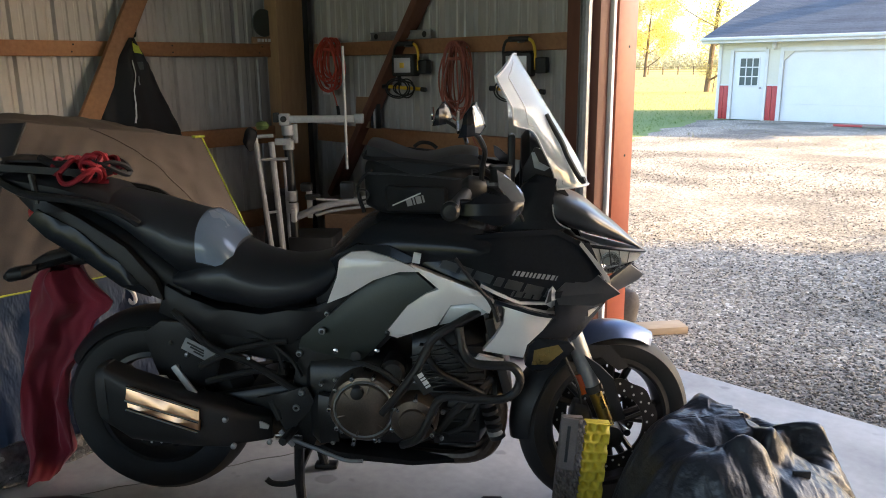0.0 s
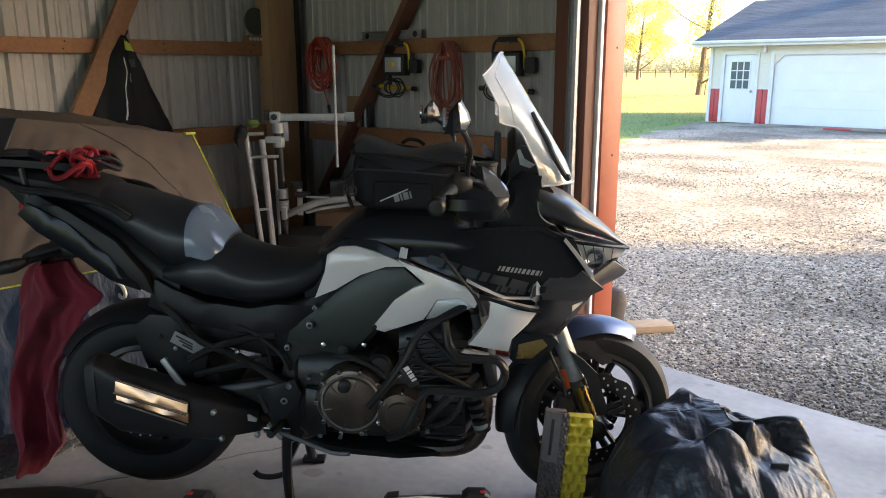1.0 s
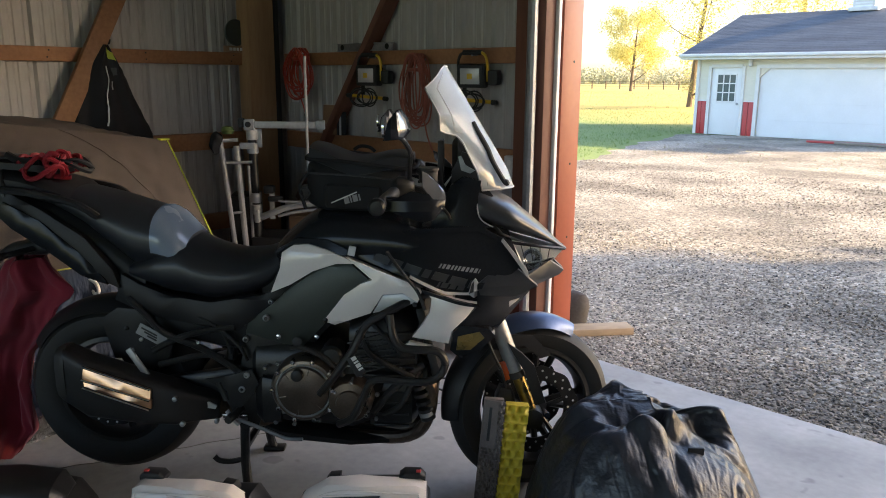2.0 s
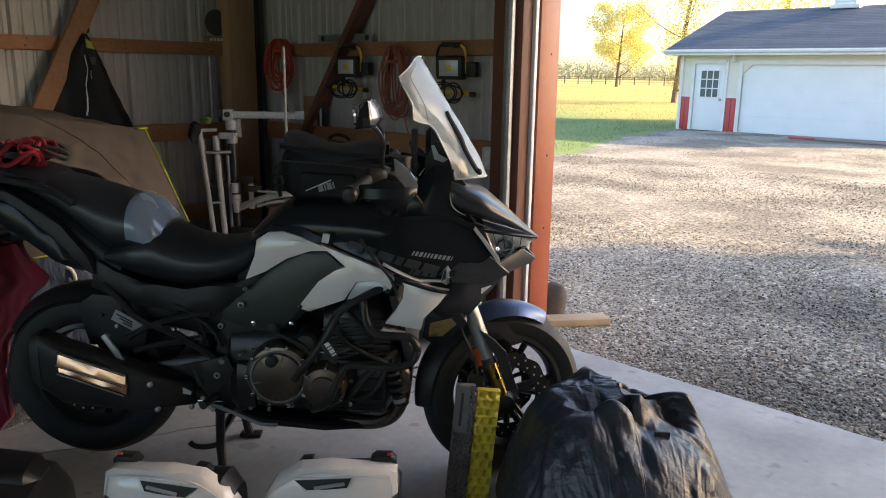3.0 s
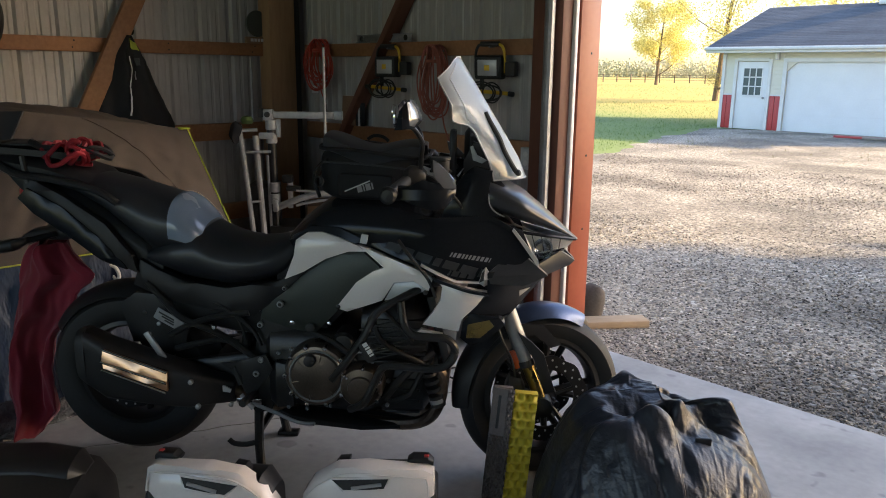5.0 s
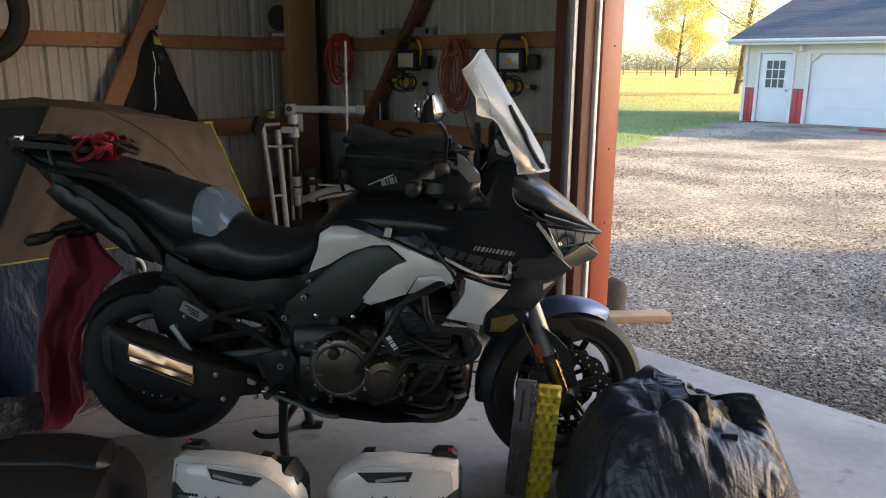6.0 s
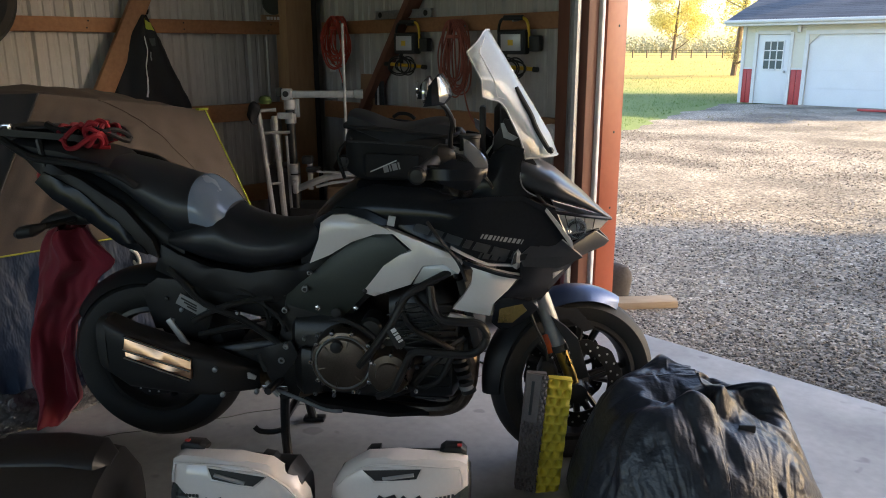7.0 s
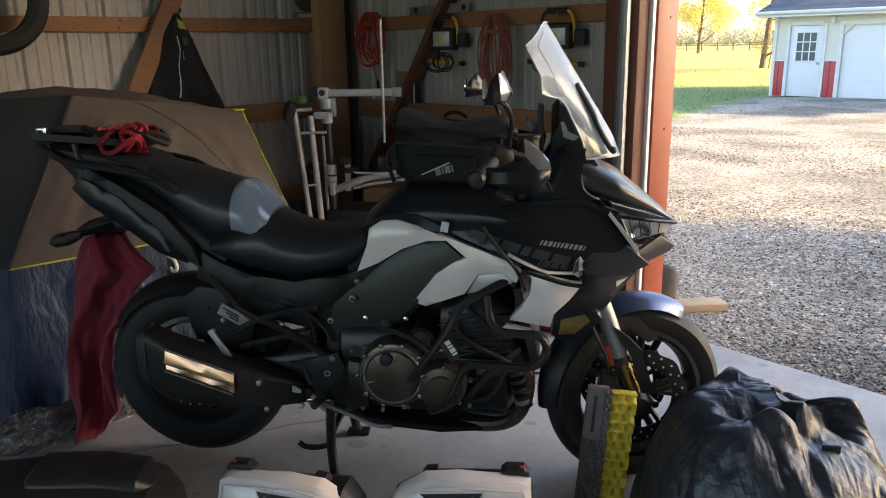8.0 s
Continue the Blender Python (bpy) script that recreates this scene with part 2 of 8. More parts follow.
# gravel: pebble cells of mixed colour on the sheet, one colour a pebble on the loose stones
def pebble_colours(m, source, dark):
    t = m.node_tree
    r = t.nodes.new("ShaderNodeValToRGB")
    e = r.color_ramp.elements
    e[0].position, e[0].color = 0.0, (dark, 0.9 * dark, 0.8 * dark, 1)
    e[1].position, e[1].color = 1.0, (0.60, 0.55, 0.47, 1)
    for q, c in ((0.25, (0.225, 0.195, 0.16, 1)), (0.5, (0.30, 0.26, 0.205, 1)), (0.72, (0.37, 0.32, 0.25, 1)), (0.9, (0.44, 0.385, 0.305, 1))):
        e.new(q).color = c
    t.links.new(source, r.inputs["Fac"])
    # damp, earthy patches and paler dry ones, metres wide
    co, nz, mr, mx = (t.nodes.new("ShaderNode" + k) for k in ("TexCoord", "TexNoise", "MapRange", "VectorMath"))
    nz.inputs["Scale"].default_value, nz.inputs["Detail"].default_value = 0.6, 6
    mr.inputs["From Min"].default_value, mr.inputs["From Max"].default_value = 0.40, 0.58
    mr.inputs["To Min"].default_value, mr.inputs["To Max"].default_value = 0.66, 1.25
    t.links.new(co.outputs["Object"], nz.inputs["Vector"])
    t.links.new(nz.outputs["Fac"], mr.inputs["Value"])
    mx.operation = "SCALE"
    t.links.new(r.outputs["Color"], mx.inputs[0])
    t.links.new(mr.outputs["Result"], mx.inputs["Scale"])
    t.links.new(mx.outputs["Vector"], t.nodes["Principled BSDF"].inputs["Base Color"])


_g = M["stone"].node_tree.nodes.new("ShaderNodeNewGeometry")
pebble_colours(M["stone"], _g.outputs["Random Per Island"], 0.05)
_t = M["gravel"].node_tree
_co, _v, _sx, _bp = (_t.nodes.new("ShaderNode" + k) for k in ("TexCoord", "TexVoronoi", "SeparateXYZ", "Bump"))
_v.inputs["Scale"].default_value = 46.0
_t.links.new(_co.outputs["Object"], _v.inputs["Vector"])
_t.links.new(_v.outputs["Color"], _sx.inputs[0])
pebble_colours(M["gravel"], _sx.outputs["X"], 0.09)
_bp.inputs["Strength"].default_value, _bp.inputs["Distance"].default_value, _bp.invert = 0.8, 0.012, True
_t.links.new(_v.outputs["Distance"], _bp.inputs["Height"])
_t.links.new(_bp.outputs["Normal"], _t.nodes["Principled BSDF"].inputs["Normal"])

# concrete: small dark drips and wider worn stains
_t = M["concrete"].node_tree
_co, _n1, _n2, _r1, _r2, _mu, _sc = (_t.nodes.new("ShaderNode" + k) for k in ("TexCoord", "TexNoise", "TexNoise", "MapRange", "MapRange", "Math", "VectorMath"))
_n1.inputs["Scale"].default_value, _n1.inputs["Detail"].default_value = 7.0, 2
_n2.inputs["Scale"].default_value, _n2.inputs["Detail"].default_value = 1.3, 6
for _n, _r, _lo, _hi, _d in ((_n1, _r1, 0.66, 0.70, 0.70), (_n2, _r2, 0.42, 0.62, 0.80)):
    _t.links.new(_co.outputs["Object"], _n.inputs["Vector"])
    _t.links.new(_n.outputs["Fac"], _r.inputs["Value"])
    _r.inputs["From Min"].default_value, _r.inputs["From Max"].default_value = _lo, _hi
    _r.inputs["To Min"].default_value, _r.inputs["To Max"].default_value = 1.0, _d
_mu.operation = "MULTIPLY"
_t.links.new(_r1.outputs["Result"], _mu.inputs[0])
_t.links.new(_r2.outputs["Result"], _mu.inputs[1])
_sc.operation = "SCALE"
_t.links.new(_t.nodes["Color Ramp"].outputs["Color"], _sc.inputs[0])
_t.links.new(_mu.outputs[0], _sc.inputs["Scale"])
_t.links.new(_sc.outputs["Vector"], _t.nodes["Principled BSDF"].inputs["Base Color"])

# meadow: green lawn near the yard, dry gold grass further out
meadow = surface("meadow", (0.13, 0.19, 0.05), (0.24, 0.31, 0.09), 0.9, coarse=0.25, fine=9, bump=0.8, depth=0.05, spread=0.4)
_t = meadow.node_tree
_sep, _mr, _gold, _mix, _nz, _add, _co = (_t.nodes.new("ShaderNode" + k) for k in ("SeparateXYZ", "MapRange", "ValToRGB", "Mix", "TexNoise", "Math", "TexCoord"))
_t.links.new(_co.outputs["Object"], _sep.inputs[0])
_nz.inputs["Scale"].default_value = 0.09
_t.links.new(_co.outputs["Object"], _nz.inputs["Vector"])
_add.operation = "MULTIPLY_ADD"
_add.inputs[1].default_value = 22.0
_t.links.new(_nz.outputs["Fac"], _add.inputs[0])
_t.links.new(_sep.outputs["Y"], _add.inputs[2])
_mr.inputs["From Min"].default_value, _mr.inputs["From Max"].default_value = 34.0, 48.0
_t.links.new(_add.outputs[0], _mr.inputs["Value"])
_gold.color_ramp.elements[0].color, _gold.color_ramp.elements[1].color = (0.36, 0.29, 0.06, 1), (0.52, 0.42, 0.11, 1)
_t.links.new(_nz.outputs["Fac"], _gold.inputs["Fac"])
_mix.data_type = "RGBA"
_t.links.new(_mr.outputs["Result"], _mix.inputs[0])
_t.links.new(_t.nodes["Color Ramp"].outputs["Color"], _mix.inputs[6])
_t.links.new(_gold.outputs["Color"], _mix.inputs[7])
_t.links.new(_mix.outputs[2], _t.nodes["Principled BSDF"].inputs["Base Color"])
M["meadow"] = meadow


# ---- shapes ----
def part(name, bm, mat, parent=None, label="", sharp=35):
    me = bpy.data.meshes.new(name)
    bmesh.ops.recalc_face_normals(bm, faces=bm.faces)
    bm.to_mesh(me)
    bm.free()
    for p in me.polygons:
        p.use_smooth = True
    me.set_sharp_from_angle(angle=radians(sharp))
    me.materials.append(M[mat])
    ob = new(name, me)
    ob.parent = parent
    return tagged(ob, label)


def thing(name, m, label, category, group="", kind=""):
    ob = new(name)
    ob.empty_display_size = 0.1
    ob.matrix_world = m
    return tagged(ob, label, category, group, kind)


def placed(name, bm, mat, m, label, category, group="", kind="", sharp=35):
    ob = part(name, bm, mat, None, label, sharp)
    ob.matrix_world = m
    return tagged(ob, "", category, group, kind)


def box(bm, c, s, m=None, bevel=0.0):
    r = bmesh.ops.create_cube(bm, size=1.0)
    vs = r["verts"]
    for v in vs:
        v.co = Vector((v.co.x * s[0] + c[0], v.co.y * s[1] + c[1], v.co.z * s[2] + c[2]))
    if bevel:
        es = list({e for v in vs for e in v.link_edges})
        vs = list({v for f in bmesh.ops.bevel(bm, geom=es, offset=bevel, segments=2, profile=0.5, affect="EDGES")["faces"] for v in f.verts} | {v for v in vs if v.is_valid})
    if m is not None:
        bmesh.ops.transform(bm, matrix=m, verts=vs)
    return bm


def bm_box(c, s, bevel=0.0, m=None):
    return box(bmesh.new(), c, s, m, bevel)


def beam(a, b, w, d, bevel=0.004):
    """A straight timber from a to b, w wide and d deep."""
    a, b = Vector(a), Vector(b)
    q = (b - a).to_track_quat("Z", "Y").to_matrix().to_4x4()
    return bm_box((0, 0, 0), (w, d, (b - a).length), bevel, Matrix.Translation((a + b) / 2) @ q)


def smooth_path(pts, steps=4, closed=False):
    p = [Vector(q) for q in pts]
    n = len(p)
    if n < 3:
        return p
    out = []
    last = n if closed else n - 1
    for i in range(last):
        g = lambda j: p[j % n] if closed else p[max(0, min(n - 1, j))]
        a, b, c, d = g(i - 1), g(i), g(i + 1), g(i + 2)
        for s in range(steps):
            t = s / steps
            out.append(0.5 * (2 * b + (c - a) * t + (2 * a - 5 * b + 4 * c - d) * t * t + (3 * b - a - 3 * c + d) * t ** 3))
    if not closed:
        out.append(p[-1])
    return out


def tube(bm, pts, r, seg=8, steps=4, closed=False, r2=None):
    p = smooth_path(pts, steps, closed) if steps > 1 else [Vector(q) for q in pts]
    n = len(p)
    rings = []
    up = Vector((0.13, 0.21, 0.97)).normalized()
    for i, c in enumerate(p):
        a = p[(i - 1) % n] if (closed or i > 0) else p[i]
        b = p[(i + 1) % n] if (closed or i < n - 1) else p[i]
        d = (b - a).normalized()
        x = d.cross(up)
        x = x.normalized() if x.length > 1e-4 else Vector((1, 0, 0))
        y = d.cross(x)
        rad = r if r2 is None else r + (r2 - r) * i / (n - 1)
        rings.append([bm.verts.new(c + rad * (x * math.cos(2 * math.pi * k / seg) + y * math.sin(2 * math.pi * k / seg))) for k in range(seg)])
    for i in range(n if closed else n - 1):
        A, B = rings[i], rings[(i + 1) % n]
        off = 0
        if closed and i == n - 1:
            off = min(range(seg), key=lambda o: (A[0].co - B[o].co).length)
        for k in range(seg):
            bm.faces.new((A[k], A[(k + 1) % seg], B[(k + 1 + off) % seg], B[(k + off) % seg]))
    if not closed:
        bm.faces.new(rings[0])
        bm.faces.new(rings[-1][::-1])
    return bm


def bm_tube(pts, r, seg=8, steps=4, closed=False, r2=None):
    return tube(bmesh.new(), pts, r, seg, steps, closed, r2)


def lathe(bm, prof, seg=24, m=None, closed=False):
    """Turns a profile of (radius, height) about z."""
    rings = []
    for r, z in prof:
        rings.append([bm.verts.new((r * math.cos(2 * math.pi * k / seg), r * math.sin(2 * math.pi * k / seg), z)) for k in range(seg)])
    pairs = list(zip(rings, rings[1:])) + ([(rings[-1], rings[0])] if closed else [])
    for A, B in pairs:
        for k in range(seg):
            bm.faces.new((A[k], A[(k + 1) % seg], B[(k + 1) % seg], B[k]))
    if not closed:
        bm.faces.new(rings[0][::-1])
        bm.faces.new(rings[-1])
    if m is not None:
        bmesh.ops.transform(bm, matrix=m, verts=[v for R in rings for v in R])
    return bm


def bm_lathe(prof, seg=24, m=None, closed=False):
    return lathe(bmesh.new(), prof, seg, m, closed)


def panel(poly, side, depth, rnd=0.012, grid=0.045, bm=None):
    """A moulded plate: an outline in (x, z), cut into a grid, bowed to y = -side(x, z), with rolled edges and a thickness."""
    bm = bm or bmesh.new()
    vs = [bm.verts.new((x, 0, z)) for x, z in poly]
    f = bm.faces.new(vs)
    made = [f]
    if rnd:
        ins = bmesh.ops.inset_region(bm, faces=[f], thickness=rnd * 0.35, use_even_offset=True)
        made += ins["faces"]
        ins = bmesh.ops.inset_region(bm, faces=[f], thickness=rnd * 0.65, use_even_offset=True)
        made += ins["faces"]
    xs, zs = [p[0] for p in poly], [p[1] for p in poly]
    for lo, hi, no in ((min(xs), max(xs), (1, 0, 0)), (min(zs), max(zs), (0, 0, 1))):
        k = math.floor(lo / grid) + 1
        while k * grid < hi:
            fs = [x for x in made if x.is_valid]
            geom = list({v for x in fs for v in x.verts} | {e for x in fs for e in x.edges} | set(fs))
            res = bmesh.ops.bisect_plane(bm, geom=geom, plane_co=Vector(no) * k * grid, plane_no=no, dist=1e-5)
            made = [x for x in res["geom"] if isinstance(x, bmesh.types.BMFace)]
            k += 1
    made = [x for x in made if x.is_valid]
    segs = list(zip(poly, poly[1:] + poly[:1]))

    def edge_dist(x, z):
        best = 9.0
        for (ax, az), (bx, bz) in segs:
            dx, dz = bx - ax, bz - az
            t = max(0, min(1, ((x - ax) * dx + (z - az) * dz) / (dx * dx + dz * dz + 1e-12)))
            best = min(best, math.hypot(x - ax - t * dx, z - az - t * dz))
        return best
    verts = list({v for x in made for v in x.verts})
    for v in verts:
        x, z = v.co.x, v.co.z
        drop = 0.0
        if rnd:
            e = min(1, edge_dist(x, z) / rnd)
            drop = rnd * 0.8 * (1 - math.sqrt(max(0, 1 - (1 - e) ** 2)))
        v.co.y = -(side(x, z) - drop)
    ext = bmesh.ops.extrude_face_region(bm, geom=made)
    for v in ext["geom"]:
        if isinstance(v, bmesh.types.BMVert):
            v.co.y += depth
    return bm


def mirrored(bm):
    for v in bm.verts:
        v.co.y = -v.co.y
    return bm


def bar_row(widths, height, gap, tilt, place, thick=0.002):
    """A row of plain bars, standing for writing, in the plane x-z."""
    bm = bmesh.new()
    x = 0.0
    for w in widths:
        box(bm, (x + w / 2, 0, height / 2), (w, thick, height))
        x += w + gap
    bmesh.ops.transform(bm, matrix=place @ pose(0, 0, 0, 0, tilt, 0), verts=bm.verts)
    return bm


def sheet(nx, ny, fn, thick=0.0):
    """A grid of nx by ny cells, whose corners fn(u, v) places."""
    bm = bmesh.new()
    g = [[bm.verts.new(fn(i / nx, j / ny)) for j in range(ny + 1)] for i in range(nx + 1)]
    for i in range(nx):
        for j in range(ny):
            bm.faces.new((g[i][j], g[i + 1][j], g[i + 1][j + 1], g[i][j + 1]))
    if thick:
        bmesh.ops.recalc_face_normals(bm, faces=bm.faces)
        bmesh.ops.solidify(bm, geom=list(bm.faces), thickness=thick)
    return bm


def scattered(name, mat, protos, spots, label, category, parent=None):
    """Many small things in one mesh. protos: (verts, faces) pairs; spots: (matrix 3x3, place, proto)."""
    V, F = [], []
    base = 0
    for m3, at, k in spots:
        vs, fs = protos[k]
        V.append(vs @ m3.T + at)
        F.extend([tuple(i + base for i in f) for f in fs])
        base += len(vs)
    me = bpy.data.meshes.new(name)
    me.from_pydata(np.concatenate(V).tolist(), [], F)
    me.materials.append(M[mat])
    ob = new(name, me)
    ob.parent = parent
    return tagged(ob, label, category if parent is None else "", "", "stuff")


def proto(bm):
    bm.verts.index_update()
    out = np.array([v.co[:] for v in bm.verts]), [tuple(v.index for v in f.verts) for f in bm.faces]
    bm.free()
    return out


def turn3(rx, ry, rz, s=1.0):
    return np.array(Euler((rx, ry, rz)).to_matrix()) * s

# ---- the shed: steel sheet on timber girts ----
WX, WY, EX, SY, TOP = -4.65, 3.30, 4.6, -6.0, 3.5
DOOR_L, DOOR_R, DOOR_H = -2.06, 2.2, 2.55


def ribbed(length, z0, z1, back=0.05):
    """Ribbed steel sheet along x from 0, seen from -y; ribs stand out behind it."""
    prof, x = [], 0.0
    while x < length:
        for dx, d in ((0.0, 0), (0.014, 0.0), (0.030, 0.019), (0.052, 0.019), (0.068, 0), (0.105, 0), (0.113, 0.005), (0.127, 0.005), (0.135, 0), (0.168, 0), (0.176, 0.005), (0.190, 0.005), (0.198, 0)):
            prof.append((min(x + dx, length), d))
        x += 0.2286
    prof.append((length, 0))
    bm = bmesh.new()
    rows = [[bm.verts.new((x, d, z)) for x, d in prof] for z in (z0, z1)]
    for i in range(len(prof) - 1):
        if prof[i + 1][0] > prof[i][0]:
            bm.faces.new((rows[0][i], rows[0][i + 1], rows[1][i + 1], rows[1][i]))
    box(bm, (length / 2, back, (z0 + z1) / 2), (length, 0.01, z1 - z0))
    return bm


placed("wall_west", ribbed(WY - SY, -0.1, TOP), "steel_wall", pose(WX, SY, 0, 0, 0, 90), "off-white ribbed steel wall on timber girts", "wall", kind="structure", sharp=20)
placed("wall_north", ribbed(DOOR_L - 0.04 - WX, -0.1, TOP), "steel_wall", pose(WX, WY, 0), "off-white ribbed steel wall beside the big door", "wall", kind="structure", sharp=20)
placed("wall_north_east", ribbed(EX - DOOR_R - 0.04, -0.1, TOP), "steel_wall", pose(DOOR_R + 0.04, WY, 0), "off-white ribbed steel wall beyond the big door", "wall", kind="structure", sharp=20)
placed("wall_north_header", bm_box(((DOOR_L + DOOR_R) / 2, WY + 0.02, (DOOR_H + TOP) / 2), (DOOR_R - DOOR_L + 0.06, 0.05, TOP - DOOR_H)), "steel_wall", pose(0, 0, 0), "steel wall above the big door", "wall", kind="structure")
placed("wall_east", ribbed(WY - SY, -0.1, TOP), "steel_wall", pose(EX, WY, 0, 0, 0, -90), "off-white ribbed steel wall", "wall", kind="structure", sharp=20)
# wide unseen opening behind the walk, added in the south wall to let in fill light
SD0, SD1, SDH = -3.2, 4.2, 3.1
placed("wall_south", ribbed(EX - SD1, -0.1, TOP), "steel_wall", pose(EX, SY, 0, 0, 0, 180), "off-white ribbed steel wall beside the added rear light opening", "wall", kind="structure", sharp=20)
placed("wall_south_west", ribbed(SD0 - WX, -0.1, TOP), "steel_wall", pose(SD0, SY, 0, 0, 0, 180), "off-white ribbed steel wall beside the added rear light opening", "wall", kind="structure", sharp=20)
placed("wall_south_header", ribbed(SD1 - SD0, SDH, TOP), "steel_wall", pose(SD1, SY, 0, 0, 0, 180), "steel wall above the added rear light opening", "wall", kind="structure", sharp=20)
placed("ceiling", bm_box(((WX + EX) / 2, (SY + WY) / 2, TOP + 0.03), (EX - WX + 0.5, WY - SY + 0.6, 0.06)), "plaster", pose(0, 0, 0), "plain pale lining under the roof", "ceiling", kind="structure")


def roof_of_shed():
    bm = bmesh.new()
    mid = (SY + WY) / 2
    a = [(-5.0, SY - 0.3, TOP + 0.1), (-5.0, mid, TOP + 1.5), (-5.0, WY + 0.3, TOP + 0.1)]
    b = [(EX + 0.3, y, z) for _, y, z in a]
    A, B = [bm.verts.new(p) for p in a], [bm.verts.new(p) for p in b]
    bm.faces.new(A)
    bm.faces.new(B[::-1])
    for i in range(3):
        bm.faces.new((A[i], A[(i + 1) % 3], B[(i + 1) % 3], B[i]))
    return bm


placed("shed_roof", roof_of_shed(), "red_trim", pose(0, 0, 0), "low red steel roof of the shed", "roof", kind="structure")

# floor slab, with a thin crack running from the tent to the stand
placed("floor", bm_box(((WX + EX) / 2, (SY + 3.31) / 2, -0.075), (EX - WX + 0.1, 3.31 - SY, 0.15), 0.008), "concrete", pose(0, 0, 0), "worn grey concrete floor slab with stains", "floor", kind="structure")


def crack():
    bm = bmesh.new()
    rnd = random.Random(4)
    pts = [(-2.62 + 0.012 * i * 1.9 + rnd.uniform(-0.008, 0.008), 0.80 + 0.055 * i + rnd.uniform(-0.008, 0.008), 0.0005) for i in range(34)]
    return tube(bm, pts, 0.002, 5, 2)


placed("floor_crack", crack(), "crack", pose(0, 0, 0), "thin dark crack across the concrete floor", "floor crack", kind="structure")


def girt(a, b, h, name="girt", label="brown timber girt nailed across the steel wall"):
    return placed(name, beam(a, b, 0.045, h, 0.003), "lumber", pose(0, 0, 0), label, "girt", kind="structure")


def flat_board(name, c, s, mat, label, category="post"):
    return placed(name, bm_box((0, 0, 0), s, 0.004), mat, pose(*c), label, category, kind="structure")


# girts on the west wall and on the north wall, then posts
for z, h in ((1.585, 0.085), (1.02, 0.115), (0.45, 0.115), (2.2, 0.115)):
    flat_board("girt", (WX + 0.03, (SY + 3.0) / 2, z), (0.05, 3.0 - SY, h), "lumber", "brown timber girt across the ribbed steel wall", "girt")
    flat_board("girt", ((-4.50 - 2.27) / 2, WY - 0.03, z), (-2.27 + 4.50, 0.05, h), "lumber", "brown timber girt across the ribbed steel wall", "girt")
flat_board("corner_post", (-4.57, 3.06, TOP / 2 - 0.04), (0.14, 0.21, TOP - 0.02), "old_post", "dark brown timber corner post")
# narrow near-black strip along the corner post
flat_board("corner_board", (-4.52, 3.19, TOP / 2 - 0.04), (0.035, 0.04, TOP - 0.02), "dark", "nearly black strip beside the corner post", "board")
flat_board("wall_post", (-4.53, 0.60, TOP / 2 - 0.04), (0.15, 0.15, TOP - 0.02), "lumber", "brown timber wall post")
flat_board("door_post", (-2.18, 3.205, TOP / 2 - 0.04), (0.19, 0.13, TOP - 0.02), "red_wood", "red-brown timber door post")
flat_board("jamb_stop", (-2.079, 3.233, DOOR_H / 2), (0.03, 0.026, DOOR_H), "white_trim", "white weather strip on the door jamb", "trim")
flat_board("jamb_trim", (-2.085, 3.345, DOOR_H / 2 - 0.05), (0.05, 0.17, DOOR_H + 0.1), "red_trim", "red steel jamb of the big door", "trim")
flat_board("jamb_trim", (DOOR_R + 0.02, 3.345, DOOR_H / 2 - 0.05), (0.05, 0.17, DOOR_H + 0.1), "red_trim", "red steel jamb of the big door", "trim")
flat_board("door_post", (DOOR_R + 0.1, 3.205, TOP / 2 - 0.04), (0.19, 0.13, TOP - 0.02), "red_wood", "red-brown timber door post")

# galvanised track of the big door, with a rounded channel
trk = bmesh.new()
tube(trk, [(0, 0, 0.0), (0, 0, DOOR_H)], 0.026, 10, 1)
box(trk, (-0.035, 0.02, DOOR_H / 2), (0.03, 0.004, DOOR_H))
trk_ob = placed("door_track", trk, "galv", pose(-2.135, 3.10, 0.0), "galvanised steel track of the overhead door", "door track", kind="structure")

# braces: long timbers leaning across the corner
placed("diagonal_brace", beam((-3.24, 3.225, 2.05), (-4.30, 3.225, 0.60), 0.11, 0.045), "red_wood", pose(0, 0, 0), "dark red-brown diagonal timber brace", "brace", kind="structure")
placed("diagonal_brace", beam((-4.555, 2.16, 2.1), (-4.555, 1.40, 0.62), 0.045, 0.11), "lumber", pose(0, 0, 0), "orange-brown diagonal timber brace", "brace", kind="structure")

# ---- outside: yard, meadow, garage, trees ----
def ground_sheet():
    bm = bmesh.new()
    xs = [-2500, -600, -200, -90, -50, -30, -20, -12, -6, 0, 10, 30, 100, 600, 2500]
    ys = [-2500, -300, -60, -7, 3, 12, 20, 30, 45, 70, 110, 160, 300, 800, 2500]
    g = [[bm.verts.new((x, y, -0.13)) for y in ys] for x in xs]
    for i in range(len(xs) - 1):
        for j in range(len(ys) - 1):
            bm.faces.new((g[i][j], g[i + 1][j], g[i + 1][j + 1], g[i][j + 1]))
    return bm


placed("ground", ground_sheet(), "meadow", pose(0, 0, 0), "green lawn turning into a dry golden meadow", "ground", kind="structure")


def yard_edge(y):
    """The wavering line where the gravel gives way to grass."""
    return -8.7 - 1.9 * max(0.0, min(1.0, (y - 13.5) / 6.0)) + 0.35 * noise.noise((0.5 * y, 3.1, 0)) + 0.12 * noise.noise((2.1 * y, 7.7, 0))


